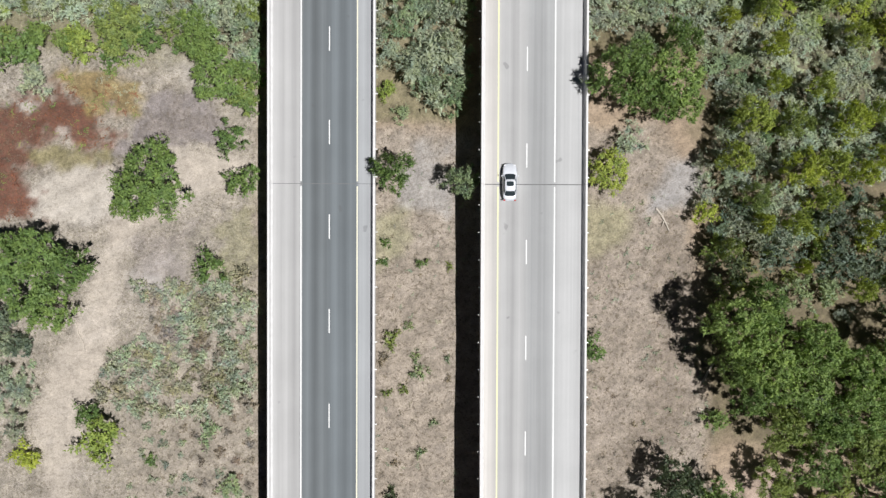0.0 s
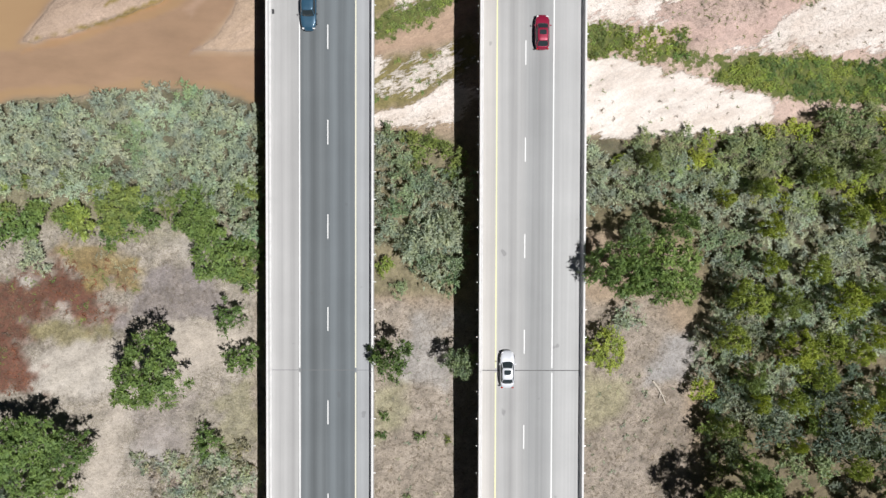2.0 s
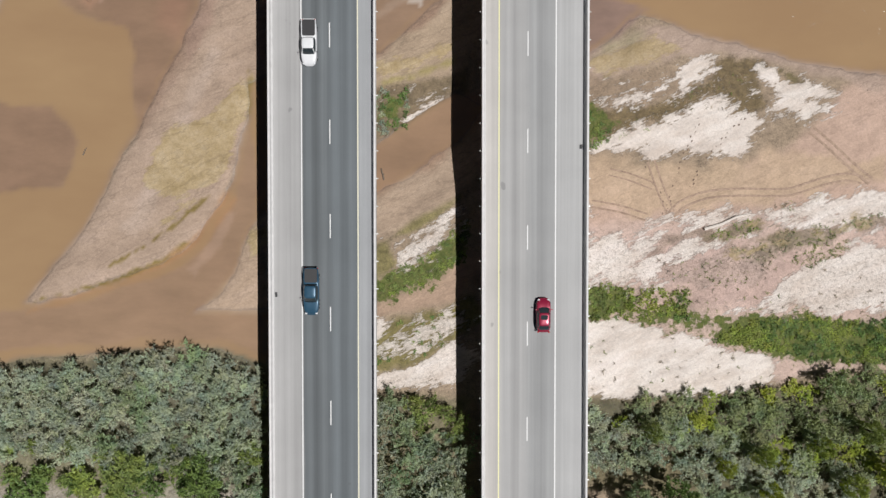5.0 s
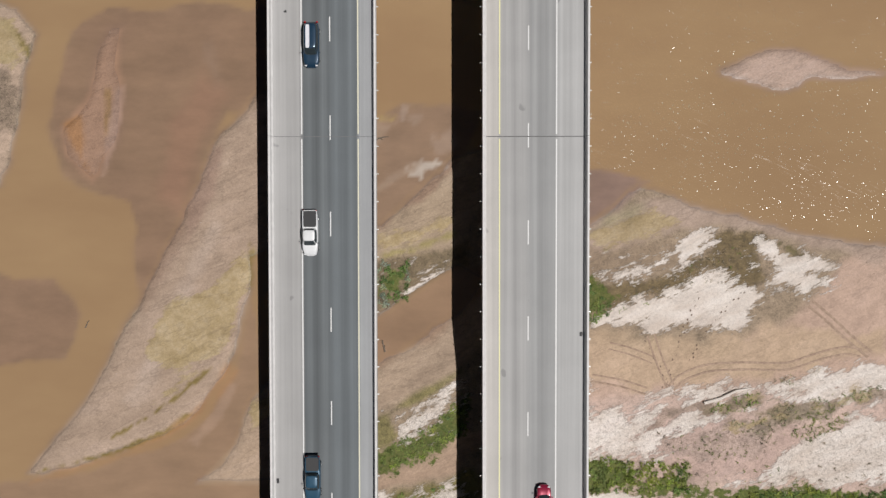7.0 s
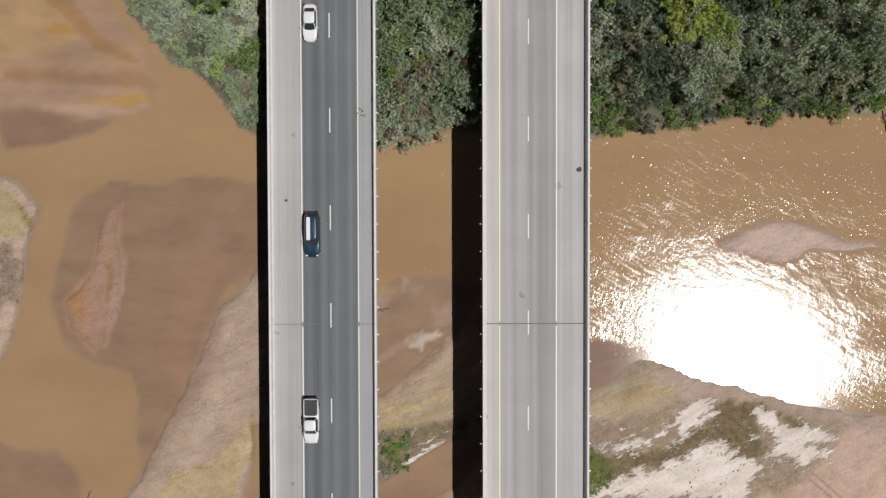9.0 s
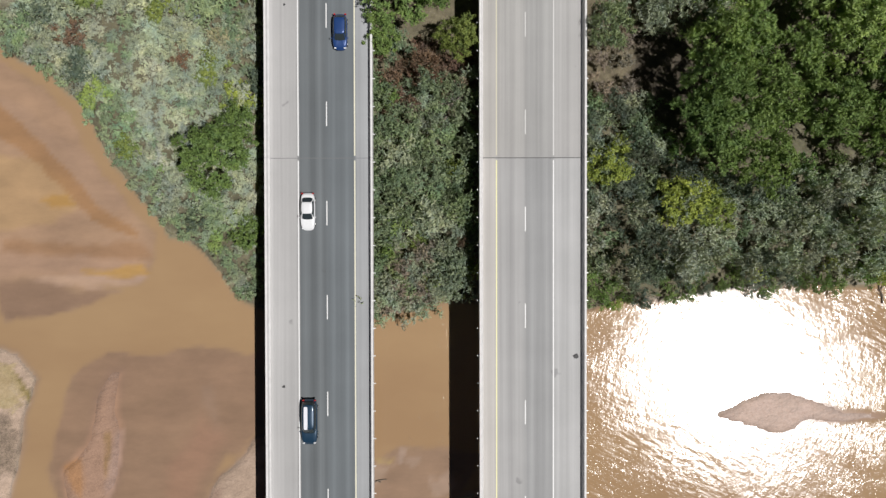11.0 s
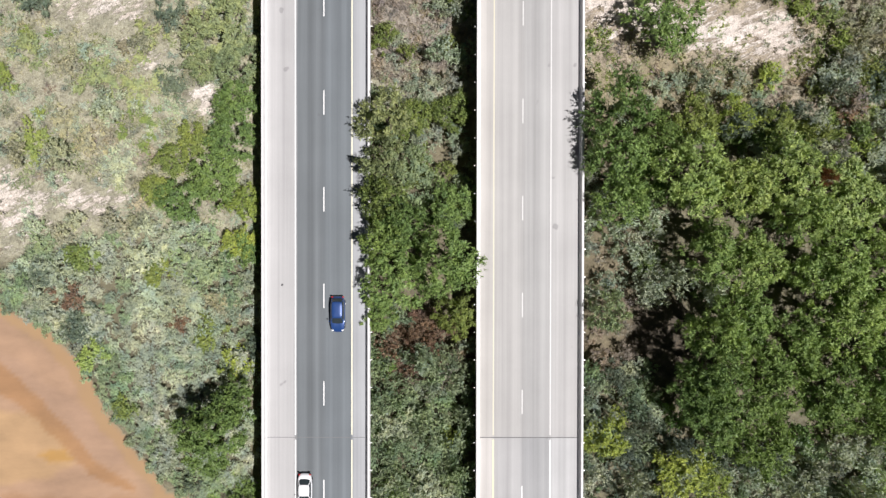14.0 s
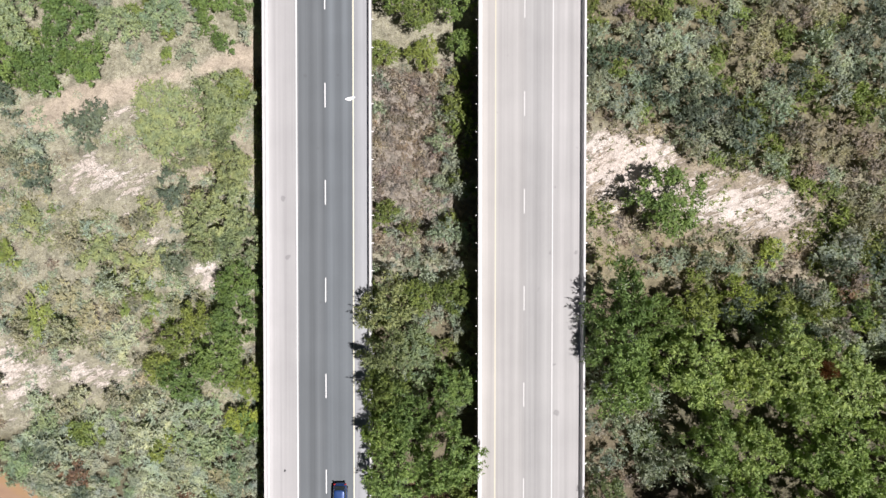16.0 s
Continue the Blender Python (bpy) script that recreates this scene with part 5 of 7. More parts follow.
def plant(form, x, y, r, h, color, where="on the sandy river bank", group=""):
    """One tree or bush of crown radius r and height h, standing on the ground."""
    fr, fh = FORMS[form][0], FORMS[form][1]
    _, crown, trunk = PLANTS[form][RNG.randint(len(PLANTS[form]))]
    name, what = {"willow": ("willow_bush", "feathery willow bush"), "shrub": ("shrub", "rounded leafy shrub"), "low": ("low_shrub", "low scrubby bush"),
                  "tree": ("tree", "broad leafy tree"), "big": ("tree", "tall spreading cottonwood-like tree")}[form]
    root = tagged(new(name), f"{WORDS[color]} {what} {where}", "tree" if form in ("tree", "big") else "bush", group)
    root.matrix_basis = pose(x, y, ground_z(x, y) - 0.03, 0, 0, RNG.rand() * 360) @ Matrix.Diagonal((r / fr, r / fr, h / fh, 1))
    c = new("crown", crown)
    c.parent = root
    t = new("trunk" if form in ("tree", "big") else "branches", trunk)
    t.parent = root
    c.color = (*color, 1)
    return root


def scatter(points, spacing, seed):
    """Random places inside a polygon, no two nearer than about the spacing."""
    g = np.random.RandomState(seed)
    xs, ys = [p[0] for p in points], [p[1] for p in points]
    area = (max(xs) - min(xs)) * (max(ys) - min(ys))
    n = int(area / spacing ** 2 * 6)
    cx, cy = g.uniform(min(xs), max(xs), n), g.uniform(min(ys), max(ys), n)
    ok = inside(cx, cy, points) > 0
    cells, kept = {}, []
    for x, y in zip(cx[ok], cy[ok]):
        k = (int(x // spacing), int(y // spacing))
        if all((x - a) ** 2 + (y - b) ** 2 >= spacing ** 2 for i in (-1, 0, 1) for j in (-1, 0, 1) for a, b in cells.get((k[0] + i, k[1] + j), ())):
            cells.setdefault(k, []).append((x, y))
            kept.append((x, y))
    return kept


def thicket(name, label, points, spacing, mixture, size=(0.8, 1.25), tall=1.0, seed=1, gaps=0.0, gap_size=6.0, clearings=()):
    """Close-grown bushes that nobody could count: one object. mixture: (form, tint, share)."""
    g = np.random.RandomState(seed)
    leaves, tints = [], []
    shares = np.cumsum([m[2] for m in mixture])
    shares = shares / shares[-1]
    spread = spacing * (1.0 if mixture[0][0] in ("low", "mat", "tuft") else 1.22)
    for x, y in scatter(points, spread, seed + 50):
        if gaps and float(fbm(np.array([x]), np.array([y]), gap_size, 2, seed)[0]) < gaps:
            continue
        if any(float(inside(np.array([x]), np.array([y]), c)[0]) > -0.6 for c in clearings) and g.rand() < 0.85:
            continue
        # kinds grow in drifts
        u = np.clip(float(fbm(np.array([x]), np.array([y]), 9.0, 2, seed + 3)[0]) * 2.0 - 0.5 + g.normal() * 0.16, 0, 0.999)
        form, color, _ = mixture[int(np.searchsorted(shares, u, side="right"))]
        q = PLANTS[form][g.randint(4)][0]
        a, s = g.rand() * 2 * np.pi, g.uniform(*size)
        hz = s * tall * (0.55 + 1.1 * float(fbm(np.array([x]), np.array([y]), 4.5, 2, seed + 9)[0])) * g.uniform(0.7, 1.3)
        m = np.array([[np.cos(a) * s, -np.sin(a) * s, 0], [np.sin(a) * s, np.cos(a) * s, 0], [0, 0, hz]])
        leaves.append(q @ m.T + np.array([x, y, ground_z(x, y) - 0.05]))
        tints.append(np.tile(np.array(color) * g.uniform(0.84, 1.16) * g.uniform(0.95, 1.05, 3), (len(q), 1)))
    if not leaves:
        return None
    mesh = leaf_mesh(name, np.concatenate(leaves), np.concatenate(tints))
    mesh.materials.append(M_LEAF_DRIFT)
    return tagged(new(name, mesh), label, "bushes", "", "stuff")


def m_leaf_drift():
    n = Nodes("thicket_leaves")
    tint_node = n.add("ShaderNodeVertexColor")
    tint_node.layer_name = "tint"
    geo = n.add("ShaderNodeNewGeometry")
    c = n.mix(1.0, tint_node.outputs[0], n.ramp(geo.outputs["Random Per Island"], (0.0, 0.80), (0.55, 1.0), (1.0, 1.22)), "MULTIPLY")
    patch = n.noise(geo.outputs["Position"], 0.7, 3, 0.6)
    c = n.mix(1.0, c, n.ramp(patch, (0.3, (0.74, 0.80, 0.88)), (0.7, (1.26, 1.18, 0.96))), "MULTIPLY")
    n.finish(c, 0.6)
    n.bsdf.inputs["Specular IOR Level"].default_value = 0.35
    thin = n.add("ShaderNodeBsdfTranslucent")
    n.link(n.mix(1.0, c, (1.15, 1.25, 0.5), "MULTIPLY"), thin.inputs["Color"])
    both = n.add("ShaderNodeMixShader")
    both.inputs[0].default_value = 0.20
    n.link(n.bsdf.outputs[0], both.inputs[1])
    n.link(thin.outputs[0], both.inputs[2])
    n.link(both.outputs[0], n.out.inputs["Surface"])
    return n.mat


M_LEAF_DRIFT = m_leaf_drift()

# --- near bank, west
plant("big", -36.3, 8.6, 5.2, 12.5, GREEN)
plant("shrub", -27.8, 15.3, 2.1, 4.2, GREEN)
plant("shrub", -26.6, 9.5, 2.3, 4.4, GREEN)
plant("shrub", -30.7, -2.2, 2.2, 4.2, GREEN)
plant("big", -53.2, -2.2, 5.8, 10.6, GREEN)
plant("tree", -47.9, -2.0, 3.3, 8.4, GREEN)
plant("tree", -51.5, -7.5, 3.6, 5.5, GREEN)
plant("shrub", -58.5, -7.6, 3.0, 5.0, BLUE)
plant("shrub", -56.8, -12.6, 2.2, 3.0, BLUE)
plant("shrub", -45.8, -24.5, 3.2, 4.0, LIME)
plant("shrub", -47.0, -21.2, 1.8, 3.2, GREEN)
plant("shrub", -55.2, -27.2, 2.1, 2.2, YELLOW_LEAF)
plant("tree", -29.2, 23.2, 3.9, 6.0, GREEN)
plant("tree", -31.5, 27.5, 3.0, 5.5, GREEN)
plant("shrub", -26.4, 20.6, 2.2, 3.0, OLIVE_LEAF)
plant("shrub", -26.0, 24.8, 1.9, 3.0, GREEN)
plant("shrub", -56.0, 27.4, 3.0, 3.4, GREEN)
plant("tree", -42.3, 29.6, 3.9, 4.6, OLIVE_LEAF)
plant("shrub", -47.5, 28.0, 2.6, 3.0, LIME)
plant("willow", -54.2, 22.4, 2.6, 2.2, GREY)
plant("shrub", -39.2, -28.0, 0.9, 1.0, GREEN)
plant("shrub", -28.6, -31.6, 1.6, 1.6, SAGE)
plant("low", -31.0, -24.5, 1.8, 1.0, SAGE)
for x, y, r, h, c in ((-38.2, 28.4, 2.2, 4.0, GREEN), (-41.2, 29.4, 2.0, 3.8, OLIVE_LEAF), (-43.2, 26.9, 2.2, 3.2, GREEN), (-47.4, 27.2, 1.8, 2.8, OLIVE_LEAF),
                      (-49.3, 27.5, 1.5, 2.8, GREEN), (-25.9, 31.5, 2.0, 3.6, OLIVE_LEAF), (-35.3, 30.7, 2.2, 3.8, OLIVE_LEAF), (-32.2, 30.0, 2.4, 4.6, GREEN),
                      (-53.6, 27.8, 2.4, 3.4, GREEN), (-26.7, 19.8, 1.4, 2.4, GREEN), (-24.3, 23.2, 1.3, 3.0, GREEN)):
    plant("shrub", x, y, r, h, c, "in front of a willow thicket", "green shrubs before the willow thicket")
thicket("willow_thicket", "dense grey-green willow thicket along the water's edge",
        [(-63, 31), (-50, 32), (-42, 30), (-36, 31.5), (-31, 29), (-25, 25), (-24.2, 41.8), (-31, 44.3), (-37, 44.7), (-48, 43.2), (-63, 42.2)], 1.4,
        (("willow", GREY, 0.15), ("willow", SAGE, 0.08), ("willow", PALE_GREY, 0.77)), (0.7, 1.1), 0.85, 1, 0.12, 4)
thicket("green_scrub", "mixed green scrub behind the willow thicket", [(-63, 26), (-44, 28), (-37, 28), (-33, 23), (-25, 19), (-24.5, 27), (-36, 33), (-50, 33.5), (-63, 33)], 2.5,
        (("shrub", OLIVE_LEAF, 0.4), ("shrub", GREEN, 0.4), ("willow", GREY, 0.2)), (0.7, 1.1), 1.0, 2, 0.38)
thicket("grey_scrub", "sparse low grey scrub on bare soil", [(-41, -4.5), (-33, -4), (-25.5, -2.5), (-25.5, -21), (-40, -22), (-47, -19), (-44, -14), (-38.5, -10)], 1.25,
        (("low", PALE_OLIVE, 0.4), ("low", PALE_GREY, 0.45), ("low", DRYLEAF, 0.15)), (0.85, 1.55), 1.0, 3, 0.28, 4)
thicket("grey_scrub", "grey scrub beside a dirt track", [(-64, -11), (-55.5, -12.5), (-54.8, -20), (-56, -25), (-64, -27)], 1.5,
        (("willow", GREY, 0.7), ("low", SAGE, 0.3)), (0.6, 1.0), 0.8, 4)
thicket("grey_scrub", "scattered dry tufts on bare soil", [(-42, -22), (-25.5, -20), (-25.5, -38), (-44, -38)], 1.7,
        (("low", DRYLEAF, 0.6), ("low", GREY, 0.4)), (0.45, 0.9), 0.8, 5, 0.42, 5)
thicket("grey_scrub", "low dry scrub on bare soil", [(-63, 18), (-52, 21), (-44, 24), (-40, 26), (-63, 27)], 1.9,
        (("low", GREY, 0.6), ("low", OLIVE_LEAF, 0.4)), (0.5, 1.1), 0.9, 6, 0.45, 4)

thicket("russet_weeds", "dried reddish brown weeds on bare soil", [(-62.2, 19.9), (-56.9, 20.0), (-53.9, 20.6), (-51.6, 22.0), (-49.2, 22.2), (-47.8, 19.9), (-45.2, 17.6), (-44.3, 14.2), (-47.9, 13.6), (-51.6, 14.9), (-54.8, 13.5), (-56.8, 11.3), (-54.8, 6.9), (-54.8, 4.6), (-62.4, 3.8)], 0.72,
        (("tuft", RUST, 0.7), ("tuft", OLIVE_LEAF, 0.15), ("tuft", REDLEAF, 0.15)), (0.28, 0.6), 0.5, 42, 0.30, 3)
thicket("yellow_weeds", "yellowish weeds on sandy soil", [(-51.6, 23.5), (-47.8, 24.0), (-44.0, 23.5), (-40.8, 22.3), (-40.7, 18.2), (-43.7, 18.5), (-46.7, 19.5), (-48.9, 22.0)], 0.8,
        (("tuft", OLIVE_LEAF, 0.6), ("tuft", RUST, 0.2), ("tuft", PALE_OLIVE, 0.2)), (0.3, 0.6), 0.5, 43, 0.36, 3)

# --- between the bridges, near side
plant("tree", -6.3, 10.4, 2.9, 12.0, GREEN, "beside the bridge")
plant("tree", 2.7, 9.4, 2.4, 7.2, SAGE, "beside the bridge")
plant("willow", -0.9, 24.6, 4.4, 5.2, GREY)
plant("willow", -5.4, 18.4, 1.3, 1.6, SAGE)
plant("shrub", -7.6, 22.0, 1.4, 2.2, LIME)
thicket("willow_thicket", "dense grey-green willows between the bridges", [(-10.5, 24), (-5, 25), (-3, 21), (2.6, 18.5), (3.2, 38.3), (-3, 39), (-10.5, 38.4)], 1.5,
        (("willow", GREY, 0.55), ("willow", SAGE, 0.25), ("shrub", OLIVE_LEAF, 0.2)), (0.75, 1.1), 1.25, 7)
for x, y, r, c in ((-7.6, 1.3, 0.8, GREEN), (-7.9, -1.4, 0.9, GREEN), (-2.7, -1.2, 0.9, GREEN), (1.3, -1.7, 0.7, OLIVE_LEAF), (-7.3, -11.6, 1.5, OLIVE_LEAF), (-4.4, -10.0, 0.8, SAGE),
                   (-3.0, -16.2, 1.3, SAGE), (-3.4, -14.0, 0.9, SAGE), (-5.0, -18.4, 0.8, OLIVE_LEAF), (0.6, -14.4, 0.6, SAGE), (-3.1, -26.9, 0.9, SAGE), (-6.2, -28.6, 0.6, DRYLEAF),
                   (-7.2, -19.2, 0.8, OLIVE_LEAF), (-1.2, -22.8, 0.7, SAGE), (-7.6, -14.4, 1.0, DRYLEAF), (-6.9, -33.4, 1.4, DARK), (0.9, -17, 0.6, DRYLEAF)):
    plant("low", x, y, r, 0.9 * r + 0.3, c, "on bare soil between the bridges", "small bushes between the bridges")
thicket("dry_tufts", "scattered dry tufts on bare soil between the bridges", [(-9, -36), (3, -36), (3, 16), (-9, 16)], 1.5,
        (("tuft", DRYLEAF, 0.7), ("tuft", GREY, 0.3)), (0.2, 0.45), 0.7, 8, 0.4, 4)
thicket("green_herbs", "low green herbs in damp strips of sand", [(-10, 52.2), (-4, 53.4), (3, 58.6), (3, 62.2), (-3, 57.8), (-10, 55)], 0.75,
        (("low", LIME, 0.5), ("low", OLIVE_LEAF, 0.5)), (0.35, 0.65), 0.5, 9, 0.3, 3)
thicket("green_herbs", "low brownish herbs on sand", [(-10, 43.2), (-3, 44.5), (2.5, 48), (2.5, 52), (-3, 50), (-10, 48.5)], 1.0,
        (("low", OLIVE_LEAF, 0.7), ("low", GREEN, 0.3)), (0.3, 0.6), 0.5, 10, 0.46, 3)
thicket("green_herbs", "low green herbs on the river bar", [(-10, 74.5), (-5, 76), (-4.5, 80.4), (-10, 81)], 0.9,
        (("low", GREEN, 0.6), ("low", GREY, 0.4)), (0.4, 0.9), 0.8, 11, 0.3, 3)

# --- near bank, east
plant("big", 22.0, 22.4, 4.3, 15.2, GREEN, "beside the bridge")
plant("tree", 29.6, 22.6, 3.9, 9.6, FOREST, "beside the bridge")
plant("tree", 27.2, 19.6, 3.0, 8.6, GREEN, "beside the bridge")
plant("tree", 31.4, 19.4, 2.6, 7.4, FOREST, "beside the bridge")
plant("tree", 30.3, 27.6, 2.7, 9.5, GREEN, "beside the bridge")
plant("tree", 25.6, 26.4, 2.4, 7.0, SAGE, "beside the bridge")
plant("willow", 24.8, 15.4, 2.3, 3.2, PALE_GREY)
plant("tree", 21.8, 10.9, 3.1, 5.2, LIME)
plant("shrub", 20.6, -12.5, 1.9, 2.6, GREEN)
for x, y, r, h, c in ((37.0, -8.4, 4.5, 14.5, FOREST), (40.4, -6.6, 3.7, 12.0, GREEN), (40.8, -13.5, 4.1, 12.5, FOREST), (39.7, -17.8, 3.2, 10.0, GREEN), (47.4, -11.8, 3.7, 11.5, FOREST), (46.2, -16.8, 3.7, 11.0, SUNLIT),
                      (53.6, -15.1, 4.1, 12.0, FOREST), (49.6, -20.9, 3.7, 10.5, GREEN), (43.8, -22.1, 3.3, 9.5, OLIVE_LEAF), (54.5, -20.1, 3.4, 10.0, FOREST), (59.5, -11.5, 4.2, 11.0, GREEN), (60.5, -18.5, 4.2, 11.0, FOREST),
                      (55.5, -26.0, 4.2, 9.0, OLIVE_LEAF), (61.5, -27.0, 4.6, 9.0, GREEN), (49.0, -27.5, 3.4, 8.0, GREEN), (36.6, -14.2, 2.8, 11.5, SHADY), (58.0, -32.5, 4.6, 9.0, GREEN), (50.5, -33.0, 3.8, 8.0, OLIVE_LEAF), (43.5, -29.5, 3.0, 7.0, OLIVE_LEAF)):
    plant("big", x, y, r, h, c, "in a grove", "grove of trees")
for x, y, r, h, c in ((44.1, 0.5, 3.9, 5.5, BLUE), (37.6, -2.6, 2.6, 6.5, DARK), (51.0, 4.4, 2.5, 5.0, BLUE), (51.9, -1.2, 3.5, 5.5, BLUE), (57.4, -0.9, 3.5, 5.5, BLUE), (50.2, -5.2, 2.5, 5.0, SAGE), (46.4, -4.8, 2.2, 4.5, SAGE), (62.0, 2.0, 3.0, 5.5, BLUE), (60.5, -5.0, 2.8, 5.0, DARK)):
    plant("willow", x, y, r, h, c, "at the edge of a grove", "dark bushes at the edge of the grove")
plant("tree", 30.5, -29.6, 3.4, 8.0, DARK)
plant("tree", 36.4, -33.0, 4.2, 7.5, GREEN)
plant("tree", 26.0, -34.5, 2.8, 6.0, OLIVE_LEAF)
plant("shrub", 36.6, -22.6, 1.8, 2.4, GREEN)
k = 0
for x, y, r in ((43.1, 22.4, 1.7), (48.9, 21.7, 2.0), (42.9, 27.0, 1.8), (39.9, 17.8, 2.8), (45.3, 17.1, 2.4), (52.6, 17.3, 2.7), (37.7, 12.5, 2.3), (46.2, 11.0, 2.7), (50.4, 11.7, 2.3), (40.4, 7.5, 2.1), (54.6, 10.6, 1.9),
                (46.2, 4.1, 1.8), (55.5, 3.3, 1.6), (56.4, 18.6, 1.6), (37.4, 0.8, 1.6), (41.8, 4.1, 1.5), (50.0, 7.5, 1.9), (57.2, 12.9, 1.7), (53.6, 28.5, 1.7), (58.4, 6.0, 1.8), (47.1, -1.6, 1.1), (54.7, -4.5, 1.8),
                (37.1, 30.8, 1.3), (41.9, 32.2, 1.4), (27.3, 35.6, 1.4), (60.5, 22.5, 2.0), (61.0, 15.5, 2.0), (59.0, 30.0, 1.8), (49.5, 33.5, 1.6), (56.0, 35.5, 1.8)):
    plant("tree", x, y, r, 5.2 + 1.2 * r, (YELLOW_LEAF, LIME, YELLOW_LEAF, LIME, OLIVE_LEAF)[k % 5], "rising out of a willow thicket", "young trees in the thicket")
    k += 1
thicket("willow_thicket", "dense thicket of grey-green willows and olive scrub", [(19.4, 29.5), (32, 31), (38, 19), (38.5, 13), (64, 9), (64, 29), (46, 31), (38, 34), (30, 36.6), (19.4, 37)], 1.45,
        (("willow", PALE_GREY, 0.65), ("willow", GREY, 0.25), ("shrub", SAGE, 0.1)), (0.6, 0.95), 0.8, 12)
thicket("willow_thicket", "grey willows and yellowish scrub beside bare soil", [(33.6, 11), (36.5, 17), (39, 17), (44, 10), (62, 8), (62, 2), (40, 1), (36, 2), (34.4, 5)], 1.75,
        (("willow", GREY, 0.35), ("willow", PALE_GREY, 0.3), ("shrub", YELLOW_LEAF, 0.1), ("willow", BLUE, 0.25)), (0.7, 1.1), 1.1, 58)
thicket("olive_scrub", "olive and yellowish scrub at the edge of a sand flat", [(24, 35.5), (38, 32.5), (46, 30), (64, 28), (64, 43), (52, 42), (40, 39.6), (26, 38.6)], 1.35,
        (("shrub", LIME, 0.25), ("shrub", YELLOW_LEAF, 0.4), ("willow", MEADOW, 0.35)), (0.6, 1.05), 0.85, 13)
thicket("dark_scrub", "undergrowth below a grove of trees", [(35, 4), (64, 6), (64, -26), (44, -26), (39, -16)], 3.0,
        (("shrub", OLIVE_LEAF, 0.5), ("willow", GREY, 0.3), ("shrub", YELLOW_LEAF, 0.2)), (0.7, 1.2), 1.0, 14)
thicket("dry_tufts", "scattered dry tufts on bare brown soil", [(19, -36), (37, -36), (37, -8), (31, 8), (19, 8)], 1.35,
        (("tuft", DRYLEAF, 0.6), ("tuft", GREY, 0.4)), (0.2, 0.6), 0.7, 15, 0.40, 4)
thicket("green_herbs", "lush bright green herbs on the sand flat", [(36.5, 47), (43, 46), (50, 44.3), (64, 43.6), (64, 49.4), (50, 49.9), (42, 49.6)], 0.62,
        (("low", LIME, 0.7), ("low", GREEN, 0.3)), (0.4, 0.8), 0.8, 16, 0.2, 3)
thicket("green_herbs", "green and brownish herbs on the sand flat", [(19, 50), (26, 49.8), (33, 50), (33.4, 53.4), (26, 54), (19, 54.4)], 0.75,
        (("low", LIME, 0.4), ("low", GREEN, 0.2), ("low", OLIVE_LEAF, 0.4)), (0.4, 0.75), 0.8, 17, 0.2, 3)
thicket("green_herbs", "patch of green herbs on the sand flat", [(19, 73), (22, 73.5), (23, 75.5), (20, 77.6), (19, 77.4)], 0.75,
        (("low", GREEN, 0.7), ("low", OLIVE_LEAF, 0.3)), (0.4, 0.7), 0.6, 18)
thicket("dry_tufts", "small grey tufts scattered over pale sand", [(20, 40), (34, 41), (46, 42), (60, 51), (62, 66), (46, 61), (30, 56), (20, 47)], 1.25,
        (("tuft", DRYLEAF, 0.6), ("tuft", OLIVE_LEAF, 0.4)), (0.14, 0.34), 0.8, 19, 0.42, 4)
thicket("dry_tufts", "grey-olive herbs in streaks over pale sand", [(38.8, 59.4), (43.2, 60.1), (45.4, 61.6), (51.3, 62.5), (55.0, 63.2), (60.2, 64.3), (60.2, 63.0), (55.0, 61.9), (50.6, 60.1), (45.5, 59.0), (44.0, 57.1), (40.3, 58.3)], 0.55,
        (("tuft", PALE_OLIVE, 0.25), ("tuft", OLIVE_LEAF, 0.45), ("tuft", DRYLEAF, 0.3)), (0.2, 0.42), 0.8, 60, 0.38, 1.8)
thicket("green_herbs", "green herbs beside a bleached log", [(35.1, 61.2), (37.3, 61.6), (40.3, 63.1), (42.5, 63.3), (42.9, 62.1), (40.3, 61.0), (37.7, 60.3), (35.5, 60.3)], 0.5,
        (("tuft", OLIVE_LEAF, 0.6), ("tuft", LIME, 0.4)), (0.25, 0.5), 0.6, 61, 0.35, 1.8)
thicket("dry_tufts", "dark olive tufts on a sand lip", [(44.7, 64.9), (46.9, 65.9), (49.1, 64.9), (46.9, 64.5)], 0.45,
        (("tuft", OLIVE_LEAF, 0.6), ("tuft", DRYLEAF, 0.4)), (0.2, 0.45), 0.7, 62, 0.3, 1.5)
thicket("yellow_weeds", "yellow-olive weeds on pale sand", [(46.6, 57.7), (50.3, 59.7), (55.0, 60.5), (55.1, 59.6), (51.8, 57.7), (49.6, 56.7)], 0.5,
        (("tuft", OLIVE_LEAF, 0.6), ("tuft", PALE_OLIVE, 0.4)), (0.22, 0.45), 0.7, 63, 0.3, 1.6)
thicket("dry_tufts", "small brownish tufts on pinkish sand", [(28.9, 57.9), (34.4, 57.2), (38.1, 59.4), (44.0, 57.1), (43.3, 55.3), (36.6, 54.2), (31.8, 54.2)], 0.7,
        (("tuft", DRYLEAF, 0.5), ("tuft", OLIVE_LEAF, 0.5)), (0.14, 0.30), 0.9, 64, 0.38, 2)
thicket("dry_tufts", "low dry growth on a sand ridge", [(19, 73), (27, 75), (33, 78), (38, 78), (43, 82.5), (40, 83.5), (36, 82), (30, 78), (24, 76)], 0.6,
        (("tuft", OLIVE_LEAF, 0.6), ("tuft", DRYLEAF, 0.4)), (0.15, 0.38), 0.6, 20, 0.36, 2.5)

